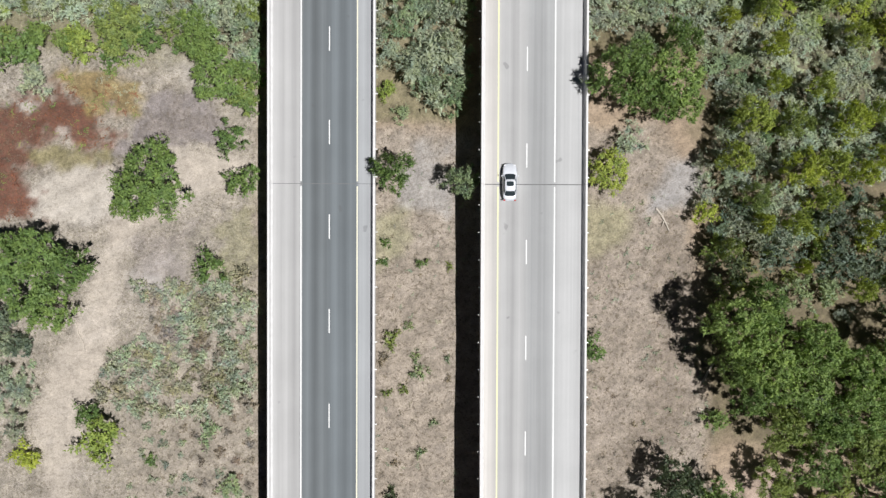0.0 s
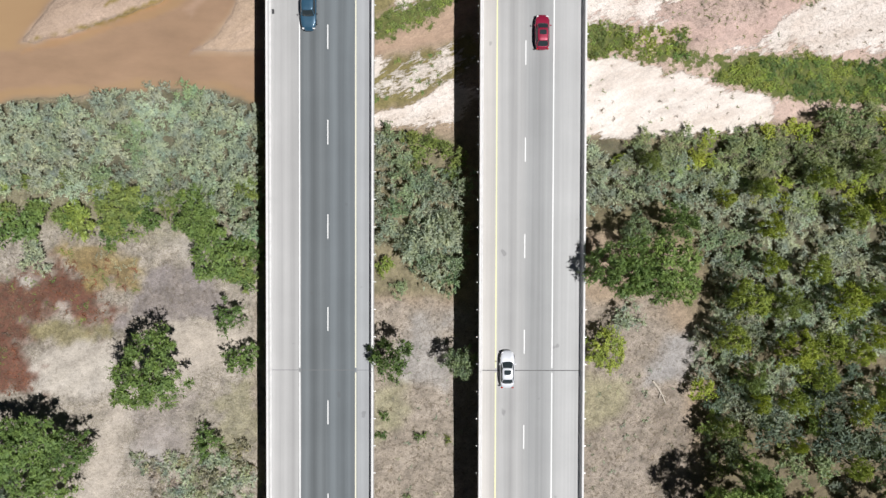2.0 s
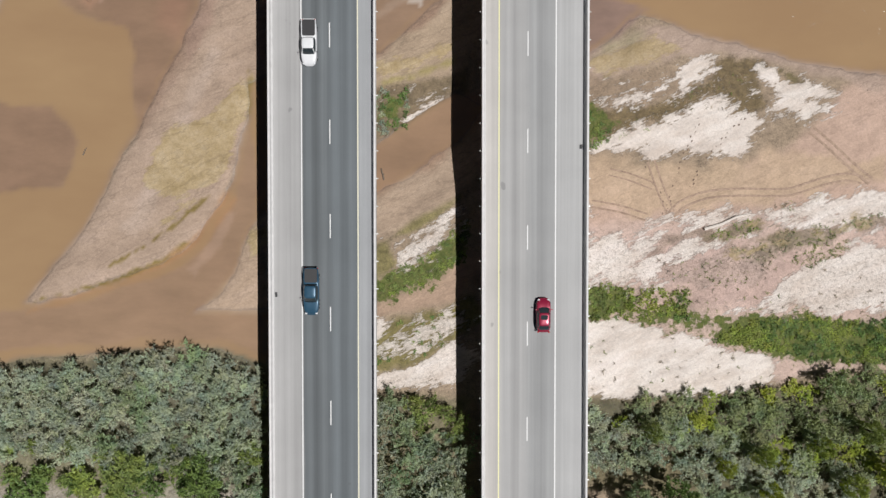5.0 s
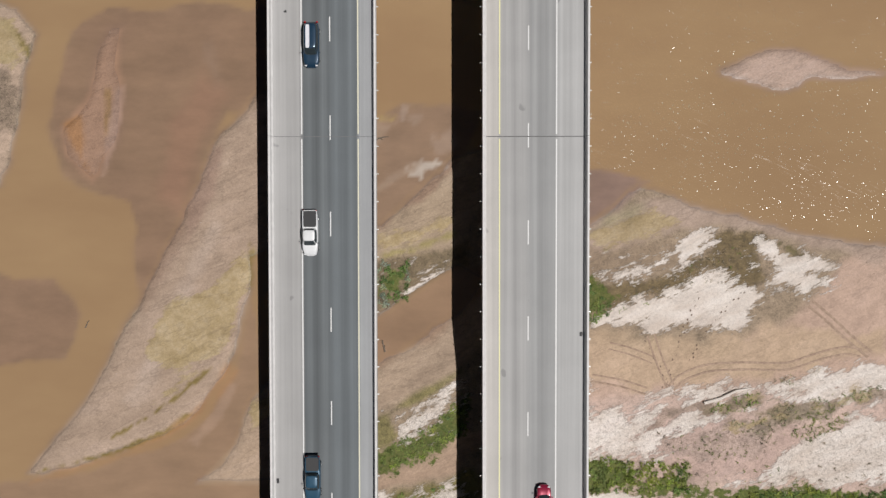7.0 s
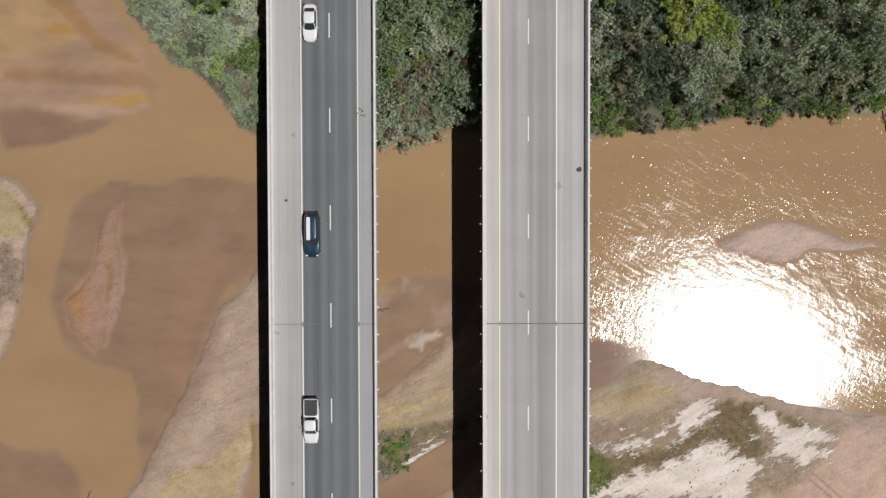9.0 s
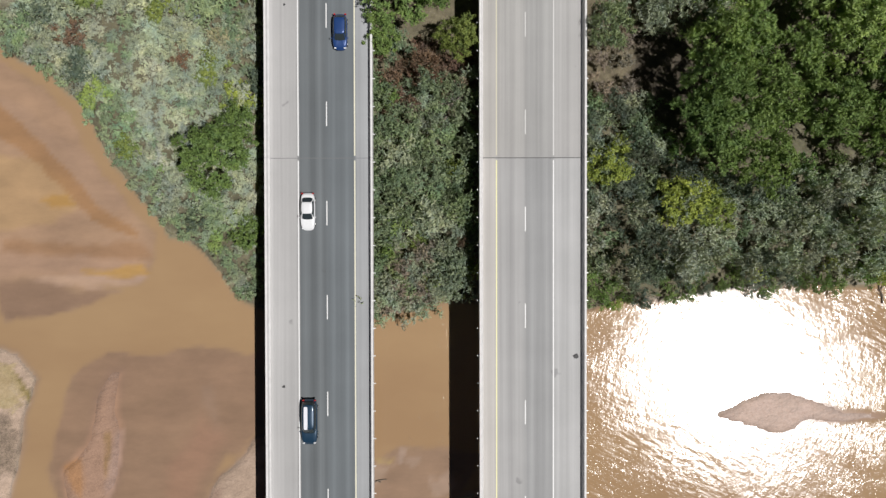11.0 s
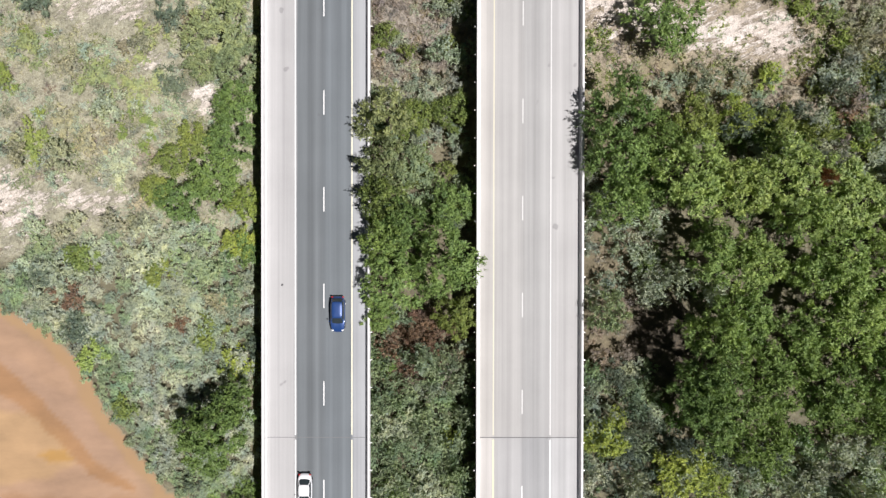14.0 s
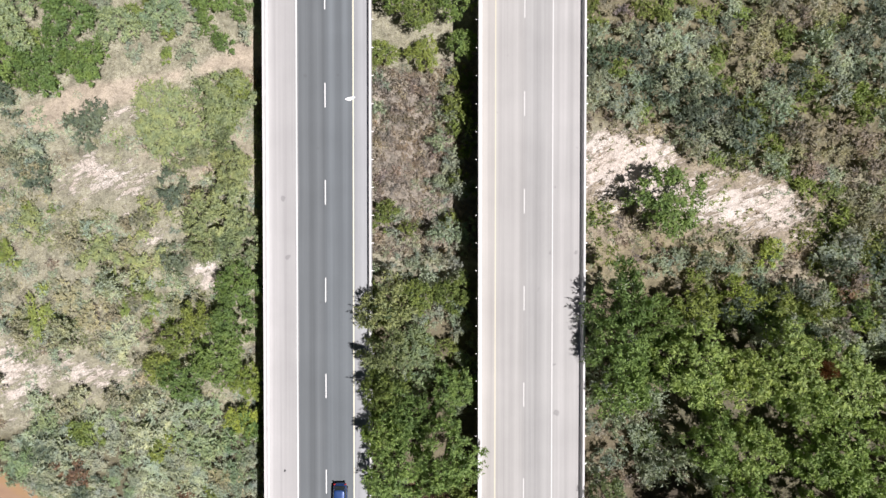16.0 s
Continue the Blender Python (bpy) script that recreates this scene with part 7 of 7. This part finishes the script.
def vehicle(name, label, category, x, y, forward, paint, length, width, hood, roof_z, cab, bed=None, sunroof=False, power=4.2):
    """A vehicle facing +y. cab: y of the windscreen's foot, the roof's front and rear edge and the rear window's foot."""
    root = tagged(new(name), label, category, "traffic on the bridges")
    L, w = length / 2, width / 2
    f0, f1, r1, r0 = cab
    form = outline(36, power)
    tail = hood * (0.97 if bed else 0.95)
    knots = [(-L, tail * 0.80), (-L + 0.25, tail * 0.97), (r0, hood * 1.0), (f0, hood), (L - 0.55, hood * 0.88), (L, hood * 0.66)]
    low = 0.24
    rings = []
    for u, k in ((0.0, 0.93), (0.14, 0.985), (0.45, 1.0), (0.72, 0.992), (0.88, 0.965), (0.97, 0.915), (1.0, 0.85), (1.01, 0.6), (1.015, 0.3)):
        ring = []
        for a, b in form:
            nose = 1.0 - 0.10 * max(0.0, b - 0.75) / 0.25
            py = b * L * (k if k > 0.7 else k)
            top = profile(py, knots)
            ring.append((a * w * k * nose, py, low + (top - low) * u))
        rings.append(ring)
    bm = bmesh.new()
    stack(bm, rings)
    part("body", bm, paint, root, smooth=True)
    # glasshouse: panes between the belt line and the roof
    mid_b, half_b, mid_t, half_t = (f0 + r0) / 2, (f0 - r0) / 2, (f1 + r1) / 2, (f1 - r1) / 2
    wb, wt = w * 0.90, w * 0.72
    zb, zt = hood - 0.03, roof_z - 0.05
    ring36 = outline(36, 5.0)

    def at(k, t, out=0.0):
        a, b = ring36[k % 36]
        bow = 0.05 * math.sin(math.pi * t)
        return (a * (wb + (wt - wb) * t + bow + out), mid_b + (mid_t - mid_b) * t + b * (half_b + (half_t - half_b) * t + bow + out), zb + (zt - zb) * t)

    def glazing(what, k0, k1, words):
        bm = bmesh.new()
        for out in (0.0, -0.02):
            grid = [[bm.verts.new(at(k, t, out)) for k in range(k0, k1 + 1)] for t in (0.0, 0.35, 0.7, 1.0)]
            for lo, hi in zip(grid, grid[1:]):
                for i in range(k1 - k0):
                    bm.faces.new((lo[i], lo[i + 1], hi[i + 1], hi[i]))
        bmesh.ops.recalc_face_normals(bm, faces=bm.faces)
        part(what, bm, M_GLASS, root, words, smooth=True)

    glazing("windscreen", 5, 12, "dark sloping windscreen")
    glazing("side_window", 13, 22, "dark side window")
    glazing("rear_window", 23, 30, "dark rear window")
    glazing("side_window", 31, 40, "dark side window")
    for k in (4.5, 12.5, 22.5, 30.5):
        bm = bmesh.new()
        rows = [tuple((p + q) / 2 for p, q in zip(at(int(k), t, 0.01), at(int(k) + 1, t, 0.01))) for t in (0.0, 0.35, 0.7, 1.0)]
        tube(bm, rows, [0.06, 0.055, 0.05, 0.05], 6)
        part("pillar", bm, paint, root)
    bm = bmesh.new()
    stack(bm, [[(a * wt * k, mid_t + b * half_t * k, z) for a, b in ring36] for k, z in ((1.0, zt - 0.03), (1.03, zt), (0.98, roof_z - 0.01), (0.80, roof_z + 0.025), (0.45, roof_z + 0.045), (0.15, roof_z + 0.05))])
    part("roof", bm, paint, root, smooth=True)
    for s in (-1, 1):
        bm = bmesh.new()
        my = f0 - 0.30
        stack(bm, [[(s * (w + 0.09) + 0.11 * k * a, my + 0.07 * k * b, z) for a, b in outline(10, 3)] for k, z in ((0.7, hood - 0.04), (1.0, hood + 0.02), (1.0, hood + 0.09), (0.7, hood + 0.13))])
        part("wing_mirror", bm, M_TRIM if bed else paint, root)
        bm = bmesh.new()
        stack(bm, [[(s * w * 0.66 + 0.16 * k * a, L - 0.22 - 0.10 * abs(a) * k + 0.09 * k * b, z) for a, b in outline(12, 3)] for k, z in ((1.0, hood * 0.62), (1.05, hood * 0.72), (0.8, hood * 0.795))])
        part("headlight", bm, M_LAMP, root, "clear headlight")
        bm = bmesh.new()
        stack(bm, [[(s * w * 0.74 + 0.13 * k * a, -L + 0.10 + 0.08 * k * b, z) for a, b in outline(12, 3)] for k, z in ((1.0, hood * 0.66), (1.05, hood * 0.80), (0.8, hood * 0.93))])
        part("tail_light", bm, M_TAIL, root, "red tail light")
        for yy in (L * 0.62, -L * 0.60):
            bm = bmesh.new()
            tube(bm, [(s * (w - 0.22), yy, 0.33), (s * (w - 0.20), yy, 0.33), (s * (w - 0.02), yy, 0.33), (s * w, yy, 0.33)], [0.30, 0.33, 0.33, 0.30], 18)
            wheel = part("wheel", bm, M_TYRE, root, "black rubber wheel")
            bm = bmesh.new()
            tube(bm, [(s * (w - 0.05), yy, 0.33), (s * (w + 0.012), yy, 0.33)], [0.21, 0.19], 14)
            part("rim", bm, M_RIM, wheel, "alloy rim")
    if sunroof:
        bm = bmesh.new()
        stack(bm, [[(0.68 * wt * a, f1 - 0.55 + 0.30 * b, z) for a, b in outline(16, 5)] for z in (roof_z - 0.02, roof_z + 0.052)])
        part("sunroof", bm, M_GLASS, root, "dark glass sunroof")
    if bed:
        y0, y1 = -L + 0.16, r0 - 0.14
        bm = bmesh.new()
        stack(bm, [[(0.80 * w * a, (y0 + y1) / 2 + (y1 - y0) / 2 * b, z) for a, b in outline(24, 9)] for z in (hood - 0.2, hood + 0.035)])
        cover = part("load_bed", bm, bed, root, "dark cover over the load bed")
        for s in (-1, 1):
            bm = bmesh.new()
            tube(bm, [(s * w * 0.86, y0, hood + 0.02), (s * w * 0.87, (y0 + y1) / 2, hood + 0.05), (s * w * 0.86, y1, hood + 0.04)], [0.05, 0.06, 0.05], 6)
            part("bed_rail", bm, paint, root)
        bm = bmesh.new()
        tube(bm, [(-w * 0.8, y0 - 0.05, hood), (w * 0.8, y0 - 0.05, hood)], [0.05, 0.05], 6)
        part("tailgate", bm, paint, root)
    root.matrix_basis = pose(x, y, DECK + 0.002, 0, 0, 0 if forward else 180)
    return root


def car_paint(name, color, metal=0.2):
    return m_plain(name, color, 0.35, metal, 0.8)


P_WHITE, P_SILVER = car_paint("white_car_paint", (0.78, 0.79, 0.80), 0.0), car_paint("silver_white_paint", (0.66, 0.68, 0.72), 0.1)
P_RED, P_BLUE = car_paint("crimson_car_paint", (0.30, 0.015, 0.05)), car_paint("blue_car_paint", (0.02, 0.06, 0.20))
P_TEAL, P_NAVY = car_paint("steel_blue_paint", (0.035, 0.095, 0.155)), car_paint("dark_blue_paint", (0.015, 0.045, 0.085))
vehicle("car", "white saloon car with dark windows on the pale bridge", "car", 8.44, 9.04, True, P_SILVER, 4.75, 1.83, 0.95, 1.46, (1.05, 0.30, -1.15, -1.75), None, True)
vehicle("car", "crimson hatchback with a glass sunroof on the pale bridge", "car", 12.59, 51.2, True, P_RED, 4.4, 1.80, 0.97, 1.48, (1.05, 0.35, -1.25, -1.85), None, True)
vehicle("pickup", "steel blue pickup truck on the asphalt bridge", "pickup truck", -16.45, 54.2, False, P_TEAL, 6.0, 1.98, 1.12, 1.86, (1.35, 0.75, -0.75, -1.0), M_TRIM)
vehicle("pickup", "white pickup truck with a dark bed cover on the asphalt bridge", "pickup truck", -16.60, 85.1, False, P_WHITE, 5.8, 1.98, 1.14, 1.90, (1.55, 0.95, -0.35, -0.60), M_TRIM)
vehicle("car", "white saloon car with dark windows on the asphalt bridge", "car", -16.44, 134.6, False, P_WHITE, 4.7, 1.82, 0.95, 1.45, (1.0, 0.25, -1.15, -1.75))
vehicle("car", "dark blue estate car on the asphalt bridge", "car", -16.35, 108.4, False, P_NAVY, 5.7, 2.0, 1.10, 1.86, (1.35, 0.65, -2.35, -2.65), power=5.0)
BOARD = bmesh.new()
stack(BOARD, [[(0.24 * k * a, 1.42 * b, z) for a, b in outline(24, 8)] for k, z in ((0.94, 0.0), (1.0, 0.02), (1.0, 0.06), (0.94, 0.08))])
board = part("roof_board", BOARD, M_RACK, None, "long white board carried on a dark car's roof")
board.matrix_basis = pose(-16.62, 109.15, DECK + 1.86 + 0.053)
tagged(board, "", "board")
vehicle("car", "glossy blue hatchback on the asphalt bridge", "car", -12.35, 156.8, False, P_BLUE, 4.5, 1.82, 1.0, 1.55, (1.15, 0.4, -1.6, -2.0))

# ---------------------------------------------------------------- driftwood and litter


def log(name, label, x, y, length, turn, thick, material=M_PALE, forks=2):
    g = random.Random(int(x * 10 + y))
    bm = bmesh.new()
    z = ground_z(x, y) + thick * 0.7
    tube(bm, [(-length / 2, 0, 0), (-length * 0.15, 0.05 * length * g.uniform(-1, 1), 0.05), (length * 0.2, 0.04 * length, 0.03), (length / 2, 0, 0.06)], [thick, thick * 0.9, thick * 0.7, thick * 0.35], 7)
    for k in range(forks):
        a = length * g.uniform(-0.2, 0.35)
        tube(bm, [(a, 0, 0.03), (a + length * 0.16, length * g.choice((-0.14, 0.14)), 0.12)], [thick * 0.5, thick * 0.2], 5)
    bmesh.ops.recalc_face_normals(bm, faces=bm.faces)
    data = bpy.data.meshes.new(name)
    bm.to_mesh(data)
    bm.free()
    data.materials.append(material)
    ob = tagged(new(name, data), label, "log")
    ob.matrix_basis = pose(x, y, z, 0, 0, turn)
    return ob


log("fallen_log", "bleached fallen log on bare grey soil", 29.8, 4.6, 3.6, -60, 0.16)
log("fallen_log", "bleached broken trunk below a grove", 36.6, -15.6, 4.2, 58, 0.17, M_PALE, 3)
log("fallen_log", "short bleached log on bare soil", 36.0, -21.2, 2.2, -15, 0.14)
log("driftwood", "pale leaning pole on a dirt track", -48.6, -11.6, 4.2, -72, 0.10, M_PALE, 0)
log("driftwood", "dark driftwood snag in the river bed", -8.3, 98.0, 1.8, 12, 0.10, M_BARK, 3)
log("driftwood", "dark driftwood snag on the silt", -8.2, 69.5, 1.6, 100, 0.12, M_BARK, 3)
log("driftwood", "small dark snag standing in shallow water", -48.9, 72.6, 1.2, 60, 0.09, M_BARK, 2)
log("driftwood", "long bleached log half sunk in a sand ridge", 38.4, 63.0, 6.6, 18, 0.24, M_BLEACHED, 0)
log("driftwood", "bleached branch in a sandy clearing", 38.0, 187.6, 2.6, -20, 0.09, M_PALE, 2)
log("driftwood", "bleached branch under bushes", 41.5, 190.8, 2.2, 30, 0.08, M_PALE, 2)
log("driftwood", "dark snag at the river's edge", 60.2, 123.8, 3.2, 100, 0.14, M_BARK, 4)


def litter(name, label, x, y, turn, material, parts):
    """A flattened scrap lying on the road."""
    bm = bmesh.new()
    for x0, x1, y0, y1, z1 in parts:
        box(bm, x0, x1, y0, y1, 0.0, z1)
    bmesh.ops.bevel(bm, geom=bm.edges[:], offset=0.012, segments=1)
    data = bpy.data.meshes.new(name)
    bm.to_mesh(data)
    bm.free()
    data.materials.append(material)
    ob = tagged(new(name, data), label, "litter")
    ob.matrix_basis = pose(x, y, DECK + 0.002, 0, 0, turn)
    return ob


litter("road_scrap", "dark scrap of rubber on the road shoulder", -21.0, 53.75, 5, M_TRIM, ((-0.14, 0.14, -0.30, 0.30, 0.06), (-0.10, 0.16, -0.12, 0.22, 0.10)))
litter("road_scrap", "dark scrap of tyre on the road shoulder", 16.95, 116.5, 30, M_TRIM, ((-0.32, 0.30, -0.22, 0.20, 0.05), (-0.15, 0.25, -0.35, 0.10, 0.09)))
litter("road_scrap", "dark scrap of rubber beside the barrier", 17.3, 72.3, 0, M_TRIM, ((-0.16, 0.16, -0.25, 0.25, 0.06), (-0.05, 0.2, -0.1, 0.3, 0.09)))
litter("road_scrap", "small dark scrap on the road shoulder", -19.7, 112.7, 40, M_TRIM, ((-0.18, 0.18, -0.10, 0.10, 0.04), (-0.05, 0.12, -0.2, 0.08, 0.06)))
litter("road_scrap", "small dark scrap on the road shoulder", -19.4, 160.4, 75, M_TRIM, ((-0.14, 0.14, -0.08, 0.08, 0.04), (-0.05, 0.10, -0.15, 0.06, 0.06)))
litter("road_scrap", "dark scrap of rubber beside the barrier", 17.35, 24.6, 10, M_TRIM, ((-0.12, 0.12, -0.18, 0.18, 0.05), (-0.05, 0.14, -0.1, 0.2, 0.07)))


# ---------------------------------------------------------------- wheel ruts pressed into the silt
def m_rut():
    n = Nodes("pressed_silt")
    p = n.place()
    f = n.noise(p, 2.2, 6, 0.7)
    n.bump(n.noise(p, 9.0, 3, 0.6), 0.5, 0.05)
    return n.finish(n.ramp(f, (0.36, (0.285, 0.20, 0.15)), (0.62, (0.46, 0.335, 0.25))), 0.95)


M_RUT = m_rut()


def ruts(label, points, gauge=1.7, width=0.34):
    """A pair of wheel ruts along a line of places, lying on the ground."""
    line = [Vector((*p, 0)) for p in points]
    fine = []
    for k, (a, b) in enumerate(zip(line, line[1:])):
        n = max(2, int((b - a).length / 0.45))
        into, past = (b - line[max(k - 1, 0)]) / 2, (line[min(k + 2, len(line) - 1)] - a) / 2
        for i in range(n):
            u = i / n
            fine.append(a * (2 * u ** 3 - 3 * u * u + 1) + into * (u ** 3 - 2 * u * u + u) + b * (3 * u * u - 2 * u ** 3) + past * (u ** 3 - u * u))
    fine.append(line[-1])
    root = tagged(new("wheel_rut"), label, "wheel rut", "wheel ruts", "structure")
    for side in (-1, 1):
        bm = bmesh.new()
        rows = []
        for k, p in enumerate(fine):
            way = (fine[min(k + 1, len(fine) - 1)] - fine[max(k - 1, 0)]).normalized()
            out = Vector((-way.y, way.x, 0))
            wob = 0.10 * math.sin(k * 0.11)
            row = []
            for o, dz in ((-0.5, 0.01), (-0.25, 0.035), (0.25, 0.035), (0.5, 0.01)):
                q = p + out * (side * gauge / 2 + wob + o * width)
                row.append(bm.verts.new((q.x, q.y, height(q.x, q.y) + dz)))
            rows.append(row)
        for a, b in zip(rows, rows[1:]):
            for i in range(3):
                bm.faces.new((a[i], a[i + 1], b[i + 1], b[i]))
        bmesh.ops.recalc_face_normals(bm, faces=bm.faces)
        part("rut", bm, M_RUT, root)


ruts("pair of wheel ruts pressed into brown silt", [(49.8, 75.4), (51.9, 73.6), (54.9, 70.8), (57.9, 68.4)], 0.9, 0.36)
ruts("faint wheel ruts curving along the silt flat", [(30.9, 63.9), (31.8, 64.9), (33.4, 65.8), (36.2, 66.6), (40.2, 66.9), (44.6, 66.9), (46.9, 67.1), (49.4, 67.9), (52.0, 68.7), (54.6, 69.1), (56.8, 68.7)], 0.95, 0.30)
ruts("faint wheel ruts crossing the silt flat", [(28.1, 71.2), (28.9, 68.6), (29.7, 66.4), (30.7, 64.2)], 1.0, 0.26)
ruts("faint wheel ruts leaving the silt flat", [(20.1, 65.4), (22.2, 65.0), (24.4, 64.5), (27.4, 63.5)], 0.9, 0.26)
ruts("faint wheel ruts on damp silt", [(22.5, 69.7), (25.1, 69.0), (28.4, 67.7)], 0.9, 0.2)

# white paint spilt across the edge line
bm = bmesh.new()
rim = [bm.verts.new((-11.05 + (0.55 + 0.10 * math.sin(2 * a + 1) + 0.05 * math.sin(5 * a)) * math.cos(a), 207.0 + (0.24 + 0.05 * math.sin(3 * a)) * math.sin(a) + 0.10 * math.cos(a), 0.0)) for a in (2 * math.pi * k / 40 for k in range(40))]
bm.faces.new(rim)
spill = bmesh.ops.extrude_face_region(bm, geom=bm.faces[:])
bmesh.ops.translate(bm, vec=(0, 0, 0.006), verts=[v for v in spill["geom"] if isinstance(v, bmesh.types.BMVert)])
bmesh.ops.recalc_face_normals(bm, faces=bm.faces)
data = bpy.data.meshes.new("paint_spill")
bm.to_mesh(data)
bm.free()
data.materials.append(M_WHITE)
spot = tagged(new("paint_spill", data), "white paint spilt across the edge line", "stain", "", "structure")
spot.location = (0, 0, DECK + 0.005)


# ---------------------------------------------------------------- footprints across the silt
def footprints(points, seed, stride=0.62):
    """Flat dents of a trail of steps, one after the other, left and right of a line."""
    g = random.Random(seed)
    out = []
    for (ax, ay), (bx, by) in zip(points, points[1:]):
        a, b = Vector((ax, ay)), Vector((bx, by))
        way = (b - a).normalized()
        for k in range(int((b - a).length / stride)):
            side = Vector((-way.y, way.x)) * (0.14 if k % 2 else -0.14)
            out.append((a + way * stride * k + side + Vector((g.uniform(-0.1, 0.1), g.uniform(-0.1, 0.1))), way))
    return out


bm = bmesh.new()
for p, way in (footprints([(34.7, 76.8), (33.2, 73.3), (32.0, 70.2), (30.8, 66.4), (29.6, 63.3)], 1) + footprints([(41.3, 77.5), (38.6, 75.0), (36.5, 72.5), (34.5, 69.8), (33.0, 66.5)], 2)
               + footprints([(54.0, 80.6), (55.6, 82.2), (57.4, 82.2), (58.9, 79.5), (60.4, 77.6)], 3) + footprints([(27.0, 71.6), (29.0, 67.4), (30.4, 63.6)], 4)):
    out = Vector((-way.y, way.x))
    ring = []
    for k in range(8):
        t = 2 * math.pi * k / 8
        q = p + way * 0.17 * math.cos(t) + out * 0.085 * math.sin(t)
        ring.append(bm.verts.new((q.x, q.y, ground_z(q.x, q.y) + 0.03)))
    top = bm.verts.new((p.x, p.y, ground_z(p.x, p.y) + 0.012))
    for k in range(8):
        bm.faces.new((ring[k], ring[(k + 1) % 8], top))
data = bpy.data.meshes.new("footprints")
bm.to_mesh(data)
bm.free()
data.materials.append(m_plain("damp_silt", (0.19, 0.135, 0.10), 0.9))
tagged(new("footprints", data), "dark footprints crossing pale silt and sand", "footprints", "", "stuff")
